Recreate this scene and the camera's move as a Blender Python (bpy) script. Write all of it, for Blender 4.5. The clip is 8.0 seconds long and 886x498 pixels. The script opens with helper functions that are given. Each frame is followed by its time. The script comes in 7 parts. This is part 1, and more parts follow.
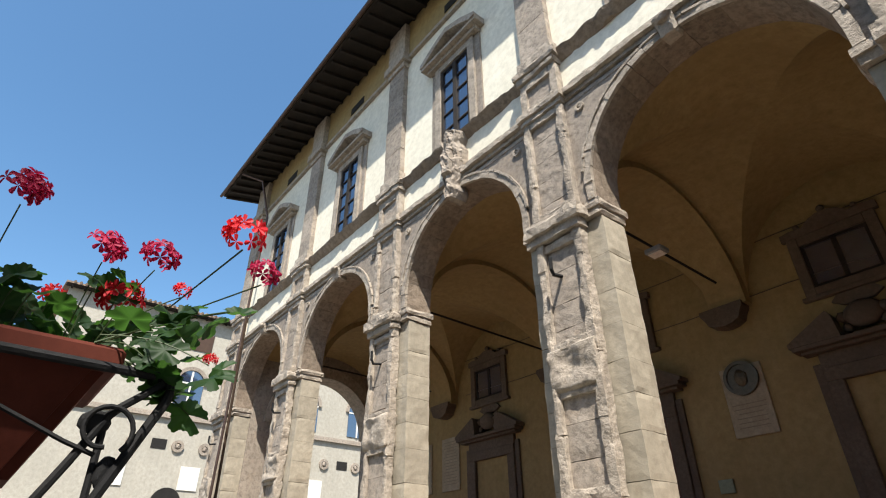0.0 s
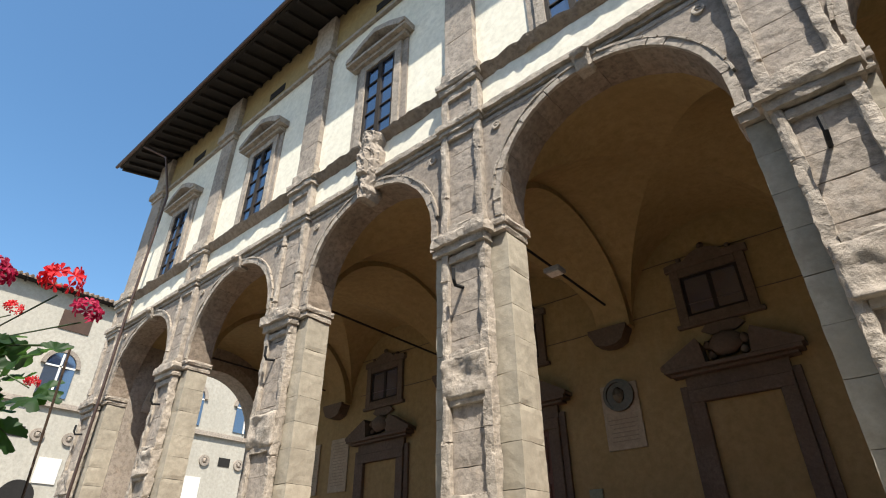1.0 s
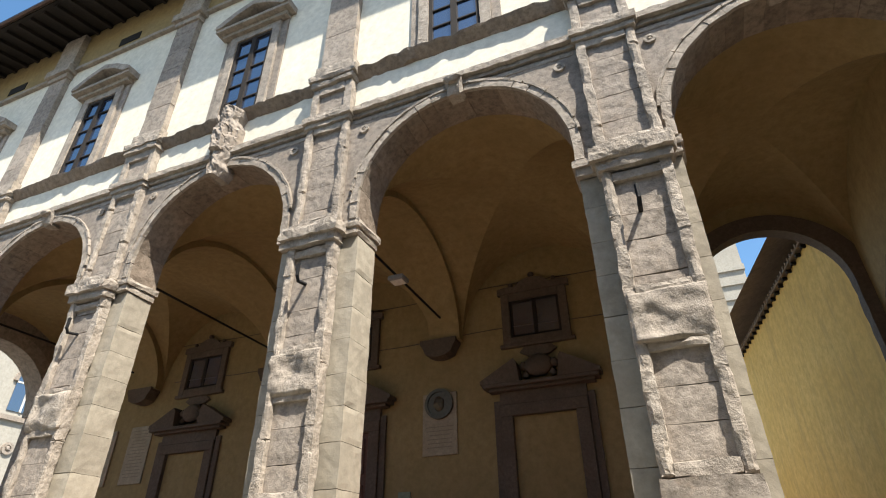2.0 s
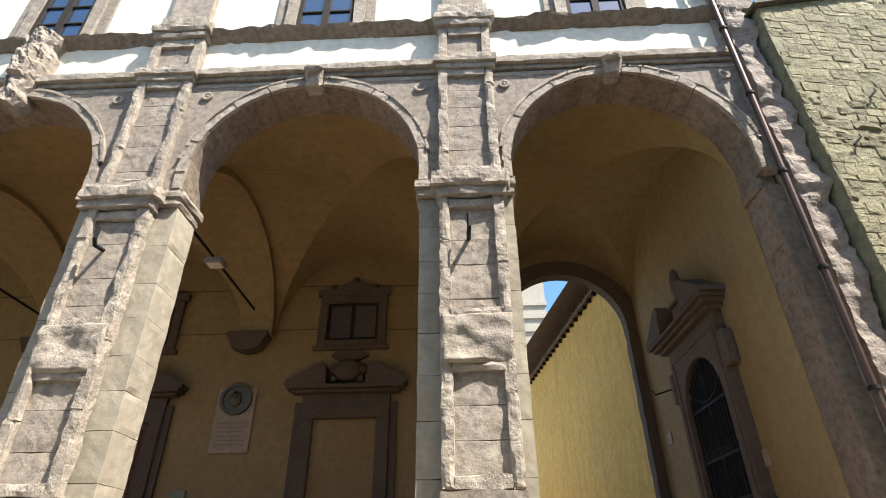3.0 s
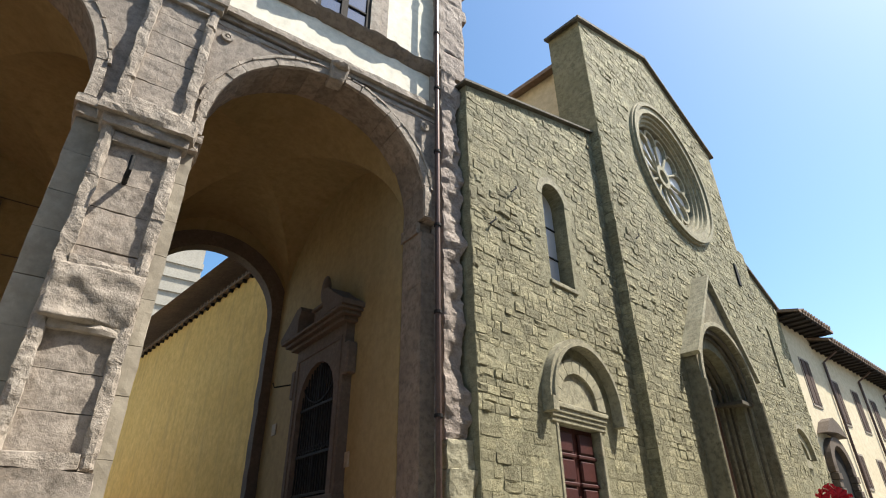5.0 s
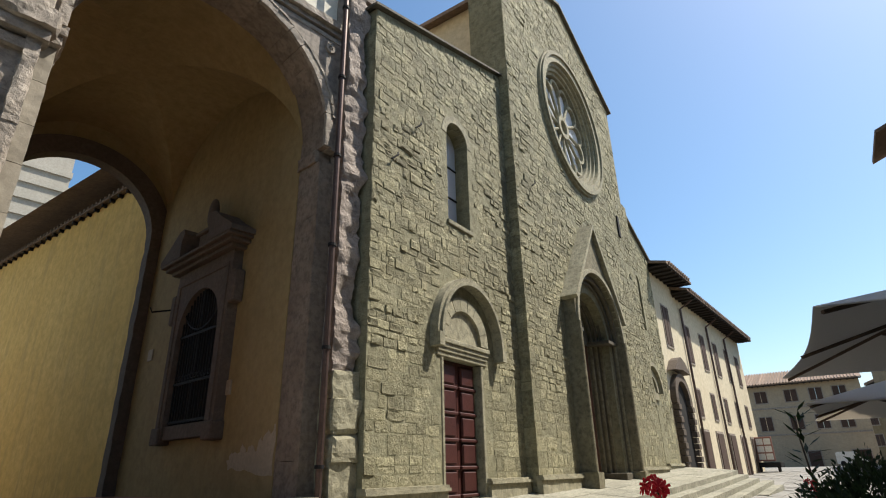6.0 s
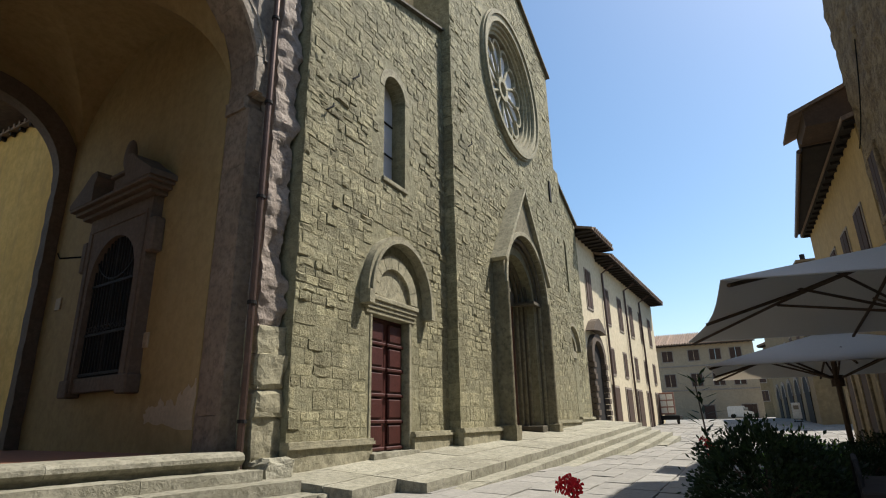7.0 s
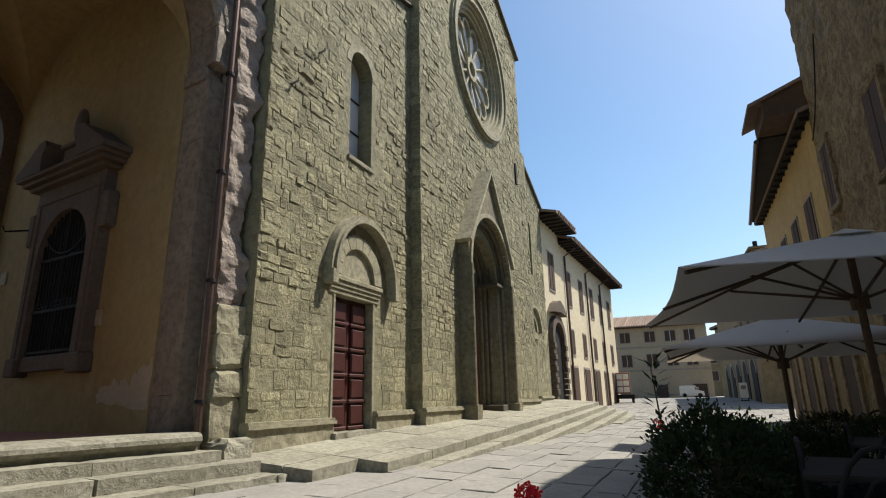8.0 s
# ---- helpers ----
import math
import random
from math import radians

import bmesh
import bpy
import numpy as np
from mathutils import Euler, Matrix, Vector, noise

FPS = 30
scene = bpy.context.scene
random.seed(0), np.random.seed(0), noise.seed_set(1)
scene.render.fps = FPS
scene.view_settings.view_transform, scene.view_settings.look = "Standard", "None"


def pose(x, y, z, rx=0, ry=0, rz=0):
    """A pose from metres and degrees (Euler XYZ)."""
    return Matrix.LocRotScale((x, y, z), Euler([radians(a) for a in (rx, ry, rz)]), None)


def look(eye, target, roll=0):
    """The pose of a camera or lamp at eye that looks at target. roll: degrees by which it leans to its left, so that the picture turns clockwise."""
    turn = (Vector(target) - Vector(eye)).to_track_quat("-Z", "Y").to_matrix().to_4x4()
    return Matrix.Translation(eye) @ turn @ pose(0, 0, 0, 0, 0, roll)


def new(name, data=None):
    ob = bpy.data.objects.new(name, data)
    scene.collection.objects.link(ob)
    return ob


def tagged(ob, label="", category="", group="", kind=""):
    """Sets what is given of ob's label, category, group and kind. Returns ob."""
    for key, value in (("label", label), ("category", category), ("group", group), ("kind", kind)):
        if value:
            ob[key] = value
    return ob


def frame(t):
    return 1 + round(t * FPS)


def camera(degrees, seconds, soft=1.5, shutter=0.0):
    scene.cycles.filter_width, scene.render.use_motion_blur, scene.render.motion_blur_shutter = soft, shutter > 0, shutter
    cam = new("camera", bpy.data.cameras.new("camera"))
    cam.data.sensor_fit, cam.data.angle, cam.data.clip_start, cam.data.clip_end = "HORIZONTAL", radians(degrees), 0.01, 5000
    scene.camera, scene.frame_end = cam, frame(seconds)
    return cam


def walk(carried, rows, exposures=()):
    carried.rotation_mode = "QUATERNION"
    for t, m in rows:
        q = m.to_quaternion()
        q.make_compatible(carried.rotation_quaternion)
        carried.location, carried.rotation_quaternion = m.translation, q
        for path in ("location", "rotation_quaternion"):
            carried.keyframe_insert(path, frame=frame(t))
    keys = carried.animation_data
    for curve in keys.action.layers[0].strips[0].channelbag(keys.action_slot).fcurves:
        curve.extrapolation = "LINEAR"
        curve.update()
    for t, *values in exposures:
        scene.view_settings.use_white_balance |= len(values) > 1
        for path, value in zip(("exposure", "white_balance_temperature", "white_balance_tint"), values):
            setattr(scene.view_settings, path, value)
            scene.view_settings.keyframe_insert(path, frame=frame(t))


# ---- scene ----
cam = camera(77.36, 8.0, soft=1.1)
PATH = [
    (0.0, pose(-0.273, 0.230, 1.594, 121.03, 0.25, 51.34)),
    (0.5, pose(-0.218, 0.236, 1.603, 121.11, 0.24, 47.20)),
    (1.0, pose(-0.143, 0.234, 1.609, 121.16, 0.16, 40.65)),
    (1.5, pose(-0.065, 0.174, 1.589, 121.25, 0.18, 32.16)),
    (1.7, pose(-0.030, 0.111, 1.591, 121.17, 0.30, 28.35)),
    (2.8, pose(-0.005, 0.016, 1.598, 121.22, 0.57, 7.15)),
    (3.0, pose(0.000, 0.000, 1.600, 121.32, 0.54, 2.60)),
    (3.5, pose(0.046, -0.057, 1.627, 121.21, 0.55, -8.11)),
    (4.0, pose(0.083, -0.094, 1.674, 121.21, 0.53, -18.55)),
    (4.5, pose(0.108, -0.128, 1.718, 120.83, 0.56, -26.98)),
    (5.0, pose(0.123, -0.162, 1.746, 119.09, 0.54, -34.88)),
    (5.2, pose(0.132, -0.166, 1.756, 117.59, 0.66, -37.51)),
    (6.3, pose(0.163, -0.178, 1.827, 110.41, 1.22, -48.52)),
    (6.5, pose(0.154, -0.177, 1.837, 109.44, 1.11, -50.00)),
    (7.0, pose(0.164, -0.177, 1.857, 107.40, 1.16, -53.40)),
    (7.5, pose(0.175, -0.175, 1.872, 106.19, 1.20, -55.60)),
    (8.0, pose(0.180, -0.171, 1.886, 105.25, 1.10, -57.16)),
]
walk(cam, PATH, exposures=[(0.0, 1.06), (1.5, 1.1), (3.0, 1.5), (3.6, 1.52), (4.5, 1.34), (5.0, 1.11), (5.6, 0.87), (6.5, 0.62), (8.0, 0.6)])
# ---------- world, sun, exposure ----------
sky_world = bpy.data.worlds.new("sky")
scene.world = sky_world
sky_world.use_nodes = True
wn = sky_world.node_tree
bgn = wn.nodes["Background"]
skyt = wn.nodes.new("ShaderNodeTexSky")
skyt.sky_type = "NISHITA"
skyt.sun_disc = False
SUN = Vector((1.46, -1.0, 2.66)).normalized()          # towards the sun
skyt.sun_elevation = math.asin(SUN.z)
skyt.sun_rotation = math.atan2(SUN.x, SUN.y)
skyt.air_density, skyt.dust_density, skyt.ozone_density = 1.0, 1.2, 1.0
hs = wn.nodes.new("ShaderNodeHueSaturation")
hs.inputs["Hue"].default_value, hs.inputs["Saturation"].default_value, hs.inputs["Value"].default_value = 0.493, 1.2, 1.42
wn.links.new(skyt.outputs[0], hs.inputs["Color"])
wn.links.new(hs.outputs[0], bgn.inputs[0])
bgn.inputs[1].default_value = 0.081
sun_lamp = bpy.data.lights.new("sun", "SUN")
sun_lamp.energy, sun_lamp.angle, sun_lamp.color = 5.0, radians(0.5), (1.0, 0.95, 0.86)
sun_ob = new("sun", sun_lamp)
sun_ob.matrix_world = look(SUN * 60, (0, 0, 0))

# ---------- mesh helpers ----------
CHURCH = Matrix.Translation((5.64, 6.75, 0)) @ Matrix.Rotation(math.atan(0.16), 4, "Z")   # local x along the front, -y outwards


def part(name, bm, material, parent=None, label="", smooth=False, m=None):
    if m is not None:
        bm.transform(m)
    bmesh.ops.recalc_face_normals(bm, faces=bm.faces)
    me = bpy.data.meshes.new(name)
    bm.to_mesh(me)
    bm.free()
    me.materials.append(material)
    if smooth:
        me.polygons.foreach_set("use_smooth", [True] * len(me.polygons))
    ob = new(name, me)
    if parent is not None:
        ob.parent = parent
        up = Matrix.Translation(parent.location)
        ob.matrix_parent_inverse = up.inverted()
    if label:
        ob["label"] = label
    return ob


def thing(name, at, label, category, group="", kind=""):
    ob = new(name)
    ob.empty_display_size = 0.2
    ob.location = at
    return tagged(ob, label, category, group, kind)


def box(bm, x0, x1, y0, y1, z0, z1, bevel=0.0):
    vs = [bm.verts.new(c) for c in ((x0, y0, z0), (x1, y0, z0), (x1, y1, z0), (x0, y1, z0), (x0, y0, z1), (x1, y0, z1), (x1, y1, z1), (x0, y1, z1))]
    fs = [bm.faces.new([vs[i] for i in f]) for f in ((3, 2, 1, 0), (4, 5, 6, 7), (0, 1, 5, 4), (1, 2, 6, 5), (2, 3, 7, 6), (3, 0, 4, 7))]
    if bevel:
        es = list({e for f in fs for e in f.edges})
        bmesh.ops.bevel(bm, geom=es, offset=bevel, segments=1, affect="EDGES")
    return bm


def boxes(*rows, bevel=0.0):
    bm = bmesh.new()
    for r in rows:
        box(bm, *r, bevel=bevel)
    return bm


def wob(p, freq, amp):
    v = noise.noise_vector(Vector(p) * freq)
    w = noise.noise_vector(Vector(p) * freq * 3.1 + Vector((7, 3, 1)))
    return (v + w * 0.5) * amp


def rough(bm, x0, x1, y0, y1, z0, z1, step=0.1, amp=0.012, chip=0.03, freq=4.0, fn=None):
    """A stone block with uneven faces and chipped edges; fn maps the block's points to their place."""
    n = [max(1, int(round(abs(b - a) / step))) for a, b in ((x0, x1), (y0, y1), (z0, z1))]
    vs = {}

    def vert(i, j, k):
        key = (i, j, k)
        if key not in vs:
            p = Vector((x0 + (x1 - x0) * i / n[0], y0 + (y1 - y0) * j / n[1], z0 + (z1 - z0) * k / n[2]))
            q = fn(p) if fn else p
            onedge = (i in (0, n[0])) + (j in (0, n[1])) + (k in (0, n[2]))
            q2 = q + wob(q, freq, amp)
            if onedge >= 2 and chip:
                mid = Vector(((x0 + x1) / 2, (y0 + y1) / 2, (z0 + z1) / 2))
                c = fn(mid) if fn else mid
                d = Vector(((c.x - q.x), (c.y - q.y), 0.0 if k not in (0, n[2]) else (c.z - q.z)))
                if d.length > 1e-6:
                    a = max(0.0, noise.noise(q * 2.3) + 0.25) * chip
                    q2 = q2 + d.normalized() * min(a, 0.3 * d.length)
            vs[key] = bm.verts.new(q2)
        return vs[key]
    for a, b, c in ((0, 1, 2), (1, 2, 0), (2, 0, 1)):
        for side in (0, n[c]):
            for i in range(n[a]):
                for j in range(n[b]):
                    ids = []
                    for di, dj in ((0, 0), (1, 0), (1, 1), (0, 1)):
                        t = [0, 0, 0]
                        t[a], t[b], t[c] = i + di, j + dj, side
                        ids.append(vert(*t))
                    if side == 0:
                        ids.reverse()
                    bm.faces.new(ids)
    return bm


def roughs(*rows, **kw):
    bm = bmesh.new()
    for r in rows:
        rough(bm, *r, **kw)
    return bm


def prism(bm, pts, a, b, axis="y"):
    """Extrudes an outline from a to b along an axis; outline (x, z) for y, (y, z) for x, (x, y) for z."""
    put = {"y": lambda p, d: (p[0], d, p[1]), "x": lambda p, d: (d, p[0], p[1]), "z": lambda p, d: (p[0], p[1], d)}[axis]
    lo = [bm.verts.new(put(p, a)) for p in pts]
    hi = [bm.verts.new(put(p, b)) for p in pts]
    k = len(pts)
    bm.faces.new(lo)
    bm.faces.new(hi[::-1])
    for i in range(k):
        bm.faces.new((lo[i], hi[i], hi[(i + 1) % k], lo[(i + 1) % k]))
    return bm


def tube(bm, pts, r, n=8, r1=None, cap=True):
    pts = [Vector(p) for p in pts]
    rings = []
    for i, p in enumerate(pts):
        d = (pts[min(i + 1, len(pts) - 1)] - pts[max(i - 1, 0)]).normalized()
        s = d.orthogonal().normalized() if i == 0 else (s - d * s.dot(d)).normalized()
        u = d.cross(s)
        rr = r if r1 is None else r + (r1 - r) * i / (len(pts) - 1)
        rings.append([bm.verts.new(p + (s * math.cos(2 * math.pi * k / n) + u * math.sin(2 * math.pi * k / n)) * rr) for k in range(n)])
    for a, b in zip(rings, rings[1:]):
        for k in range(n):
            bm.faces.new((a[k], a[(k + 1) % n], b[(k + 1) % n], b[k]))
    if cap:
        bm.faces.new(rings[0][::-1])
        bm.faces.new(rings[-1])
    return bm


def ring(bm, cx, cz, r0, r1, y0, y1, a0=0.0, a1=2 * math.pi, n=48, rz=1.0):
    """A ring or arch band in an upright plane, from angle a0 to a1."""
    full = abs(a1 - a0 - 2 * math.pi) < 1e-4
    k = n if full else n + 1
    loops = []
    for r, y in ((r0, y0), (r1, y0), (r1, y1), (r0, y1)):
        loops.append([bm.verts.new((cx + r * math.cos(a0 + (a1 - a0) * i / n), y, cz + rz * r * math.sin(a0 + (a1 - a0) * i / n))) for i in range(k)])
    for q in range(4):
        A, B = loops[q], loops[(q + 1) % 4]
        for i in range(n):
            j = (i + 1) % k
            bm.faces.new((A[i], A[j], B[j], B[i]))
    if not full:
        bm.faces.new([l[0] for l in loops])
        bm.faces.new([l[-1] for l in loops][::-1])
    return bm


def disc(bm, cx, cz, r, y0, y1, n=32):
    return prism(bm, [(cx + r * math.cos(2 * math.pi * i / n), cz + r * math.sin(2 * math.pi * i / n)) for i in range(n)], y0, y1)


def blob(bm, c, r, sub=2, amp=0.25, freq=3.0, scale=(1, 1, 1)):
    g = bmesh.ops.create_icosphere(bm, subdivisions=sub, radius=1.0)
    for v in g["verts"]:
        d = v.co.normalized()
        k = r * (1 + amp * noise.noise(d * freq + Vector(c)))
        v.co = Vector(c) + Vector((d.x * scale[0], d.y * scale[1], d.z * scale[2])) * k
    return bm


def arch_wall(bm, x0, x1, z0, z1, y0, y1, cx, r, spring, n=24, rz=1.0):
    """A wall with one round-headed opening down to z0, as one closed mesh."""
    out = [(x0, z0), (cx - r, z0)]
    out += [(cx - r * math.cos(math.pi * i / n), spring + rz * r * math.sin(math.pi * i / n)) for i in range(n + 1)]
    out += [(cx + r, z0), (x1, z0)]
    tops = [(x0, z1)] + [(min(max(p[0], x0), x1), z1) for p in out[1:-1]] + [(x1, z1)]
    fr = [[bm.verts.new((p[0], y, p[1])) for p in out] for y in (y0, y1)]
    tp = [[bm.verts.new((p[0], y, p[1])) for p in tops] for y in (y0, y1)]
    k = len(out)
    for s in (0, 1):
        for i in range(k - 1):
            if abs(out[i][0] - out[i + 1][0]) < 1e-6:
                continue
            bm.faces.new((fr[s][i], fr[s][i + 1], tp[s][i + 1], tp[s][i]))
    for i in range(k - 1):
        bm.faces.new((fr[0][i], fr[1][i], fr[1][i + 1], fr[0][i + 1]))
        if abs(tops[i][0] - tops[i + 1][0]) > 1e-6:
            bm.faces.new((tp[0][i], tp[0][i + 1], tp[1][i + 1], tp[1][i]))
    bm.faces.new((fr[0][0], tp[0][0], tp[1][0], fr[1][0]))
    bm.faces.new((fr[0][-1], fr[1][-1], tp[1][-1], tp[0][-1]))
    bmesh.ops.remove_doubles(bm, verts=bm.verts, dist=1e-5)
    return bm


# ---------- materials ----------
def surface(name, c1, c2, c3=None, big=0.8, fine=14.0, rough_=0.85, bump=0.3, grain=60.0, vary=0.12, island=0.0, metal=0.0, stain=0.0, stain_col=(0.05, 0.045, 0.04), streak=False, dist=0.02, spec=0.3):
    """Colour from two noises, a third colour in patches, stains, fine relief; each piece a little lighter or darker."""
    m = bpy.data.materials.new(name)
    m.use_nodes = True
    nt = m.node_tree
    N, L = nt.nodes, nt.links
    bs = N["Principled BSDF"]
    bs.inputs["Roughness"].default_value, bs.inputs["Metallic"].default_value = rough_, metal
    bs.inputs["Specular IOR Level"].default_value = spec
    geo = N.new("ShaderNodeNewGeometry")

    def nz(scale, detail=6.0, rg=0.6, stretch=None):
        n = N.new("ShaderNodeTexNoise")
        n.inputs["Scale"].default_value, n.inputs["Detail"].default_value, n.inputs["Roughness"].default_value = scale, detail, rg
        if stretch:
            mp = N.new("ShaderNodeMapping")
            mp.inputs["Scale"].default_value = stretch
            L.new(geo.outputs["Position"], mp.inputs[0])
            L.new(mp.outputs[0], n.inputs["Vector"])
        else:
            L.new(geo.outputs["Position"], n.inputs["Vector"])
        return n

    def ramp(src, a, b):
        r = N.new("ShaderNodeMapRange")
        r.inputs[1].default_value, r.inputs[2].default_value = a, b
        L.new(src, r.inputs[0])
        return r.outputs[0]

    def mix(f, a, b, mode="MIX"):
        x = N.new("ShaderNodeMix")
        x.data_type, x.blend_type = "RGBA", mode
        for sock, v in ((x.inputs[0], f), (x.inputs[6], a), (x.inputs[7], b)):
            if hasattr(v, "is_linked"):
                L.new(v, sock)
            else:
                sock.default_value = v if isinstance(v, float) else (*v, 1.0)
        return x.outputs[2]
    nb, nf = nz(big), nz(fine, 8.0, 0.7)
    col = mix(ramp(nb.outputs[0], 0.35, 0.65), c1, c2)
    if c3:
        n3 = nz(big * 2.7, 4.0)
        col = mix(ramp(n3.outputs[0], 0.55, 0.72), col, c3)
    gritty = bump >= 0.55
    dark = tuple((0.38 if gritty else 0.6) * v for v in c1)
    col = mix(ramp(nf.outputs[0], 0.56 if gritty else 0.62, 0.36 if gritty else 0.30), col, mix(0.5, c1, dark))
    if stain:
        ns = nz(1.3, 5.0, 0.65, (2.5, 2.5, 0.35) if streak else None)
        st = N.new("ShaderNodeMath")
        st.operation = "MULTIPLY"
        st.inputs[1].default_value = stain
        L.new(ramp(ns.outputs[0], 0.5, 0.75), st.inputs[0])
        col = mix(st.outputs[0], col, stain_col)
    if vary or island:
        oi = N.new("ShaderNodeObjectInfo")
        src = geo.outputs["Random Per Island"] if island else oi.outputs["Random"]
        hv = N.new("ShaderNodeHueSaturation")
        L.new(ramp(src, 0.0, 1.0), hv.inputs["Value"])
        mr = hv.inputs["Value"].links[0].from_node
        amt = island or vary
        mr.inputs[3].default_value, mr.inputs[4].default_value = 1 - amt, 1 + amt
        L.new(col, hv.inputs["Color"])
        col = hv.outputs[0]
    L.new(col, bs.inputs["Base Color"])
    if bump:
        ng = nz(grain, 5.0, 0.7)
        ad = N.new("ShaderNodeMath")
        ad.operation = "MULTIPLY_ADD"
        ad.inputs[1].default_value = 0.35
        L.new(ng.outputs[0], ad.inputs[0])
        L.new(nf.outputs[0], ad.inputs[2])
        bp = N.new("ShaderNodeBump")
        bp.inputs["Strength"].default_value, bp.inputs["Distance"].default_value = bump, dist
        L.new(ad.outputs[0], bp.inputs["Height"])
        L.new(bp.outputs[0], bs.inputs["Normal"])
    return m


STONE = surface("grey sandstone", (0.265, 0.222, 0.18), (0.34, 0.29, 0.238), (0.31, 0.245, 0.185), big=1.2, fine=9, bump=0.6, dist=0.03, grain=45, vary=0.13, stain=0.3, stain_col=(0.2, 0.165, 0.13))
BLOCK = surface("pale smooth sandstone", (0.30, 0.263, 0.203), (0.365, 0.325, 0.255), (0.258, 0.222, 0.168), big=1.3, fine=6, bump=0.35, dist=0.02, grain=35, vary=0.1, stain=0.25, stain_col=(0.27, 0.225, 0.165))
STONE_TRIM = surface("eroded sandstone", (0.318, 0.27, 0.218), (0.395, 0.34, 0.277), (0.27, 0.225, 0.18), big=1.7, fine=7, bump=0.9, dist=0.045, grain=30, vary=0.08, stain=0.35, stain_col=(0.23, 0.19, 0.15))
CHURCH_STONE = surface("olive sandstone", (0.244, 0.22, 0.128), (0.325, 0.297, 0.182), (0.285, 0.265, 0.172), big=1.6, fine=9, bump=1.0, dist=0.055, grain=34, stain=0.4, stain_col=(0.185, 0.16, 0.095), vary=0.26)
CHURCH_REST = surface("olive sandstone rubble", (0.226, 0.202, 0.118), (0.325, 0.297, 0.182), (0.285, 0.265, 0.172), big=1.6, fine=9, bump=1.0, dist=0.055, grain=34, stain=0.4, stain_col=(0.185, 0.16, 0.095), island=0.26)
CHURCH_TRIM = surface("dressed olive stone", (0.265, 0.24, 0.16), (0.345, 0.315, 0.215), (0.25, 0.235, 0.165), big=1.5, fine=8, bump=0.8, dist=0.03, grain=40, vary=0.1, stain=0.3, stain_col=(0.18, 0.16, 0.10))
MORTAR = surface("lime mortar", (0.205, 0.188, 0.112), (0.26, 0.24, 0.15), big=1.2, fine=6, bump=1.0, dist=0.04, grain=22, vary=0.0)
WHITE = surface("white lime plaster", (0.69, 0.645, 0.525), (0.74, 0.695, 0.575), big=0.6, fine=6, bump=0.04, vary=0.0, stain=0.15, stain_col=(0.55, 0.50, 0.39), streak=True)
OCHRE = surface("ochre plaster", (0.265, 0.194, 0.086), (0.305, 0.227, 0.104), (0.243, 0.176, 0.08), big=0.5, fine=5, bump=0.15, vary=0.0, stain=0.2, stain_col=(0.36, 0.275, 0.155), streak=True)
YELLOW = surface("yellow plaster", (0.68, 0.435, 0.12), (0.74, 0.50, 0.16), (0.60, 0.375, 0.105), big=0.5, fine=4, bump=0.2, vary=0.0, stain=0.65, stain_col=(0.42, 0.27, 0.095), streak=True)
PIETRA = surface("dark grey stone", (0.098, 0.074, 0.055), (0.132, 0.102, 0.077), big=1.5, fine=12, bump=0.4, vary=0.05)
CREAM = surface("cream plaster", (0.56, 0.48, 0.33), (0.63, 0.55, 0.39), big=0.4, fine=5, bump=0.15, vary=0.0, stain=0.2, stain_col=(0.5, 0.42, 0.3), streak=True)
PALE = surface("pale plaster", (0.355, 0.33, 0.275), (0.42, 0.39, 0.33), big=0.5, fine=5, bump=0.2, vary=0.0, stain=0.3, stain_col=(0.45, 0.4, 0.33), streak=True)
FARTAN = surface("tan plaster", (0.36, 0.285, 0.19), (0.42, 0.335, 0.225), big=0.4, fine=5, bump=0.15, vary=0.0, stain=0.25, stain_col=(0.32, 0.25, 0.17), streak=True)
# Darker copy of the tan plaster, for house fronts that stand in shade.
SHADE_TAN = surface("tan plaster darkened for shade", (0.205, 0.148, 0.075), (0.255, 0.188, 0.10), (0.17, 0.125, 0.07), big=0.5, fine=4, bump=0.4, vary=0.0, stain=0.4, stain_col=(0.15, 0.115, 0.07), streak=True)
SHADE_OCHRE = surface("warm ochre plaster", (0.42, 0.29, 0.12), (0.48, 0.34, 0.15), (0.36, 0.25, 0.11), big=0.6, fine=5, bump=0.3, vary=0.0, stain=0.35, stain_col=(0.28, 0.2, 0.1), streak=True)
TOWER_STONE = surface("rendered rubble", (0.24, 0.165, 0.085), (0.46, 0.34, 0.185), (0.18, 0.125, 0.07), big=2.2, fine=7, bump=1.0, dist=0.2, grain=9, vary=0.0, stain=0.5, stain_col=(0.5, 0.385, 0.225))
PAVING = surface("grey flagstone", (0.222, 0.21, 0.185), (0.275, 0.26, 0.23), (0.24, 0.22, 0.19), big=1.4, fine=12, bump=0.4, grain=80, vary=0.1, stain=0.2, stain_col=(0.18, 0.165, 0.14))
PAVING_REST = surface("grey flagstones", (0.222, 0.21, 0.185), (0.275, 0.26, 0.23), (0.24, 0.22, 0.19), big=1.4, fine=12, bump=0.4, grain=80, island=0.1, stain=0.2, stain_col=(0.18, 0.165, 0.14))
GROUND = surface("street bed", (0.20, 0.188, 0.165), (0.245, 0.23, 0.203), big=1.0, fine=12, bump=0.4, vary=0.0)
STEP = surface("worn step stone", (0.25, 0.235, 0.175), (0.33, 0.31, 0.24), (0.22, 0.205, 0.15), big=1.8, fine=11, bump=1.0, dist=0.03, grain=45, vary=0.12, stain=0.45, stain_col=(0.15, 0.135, 0.09))
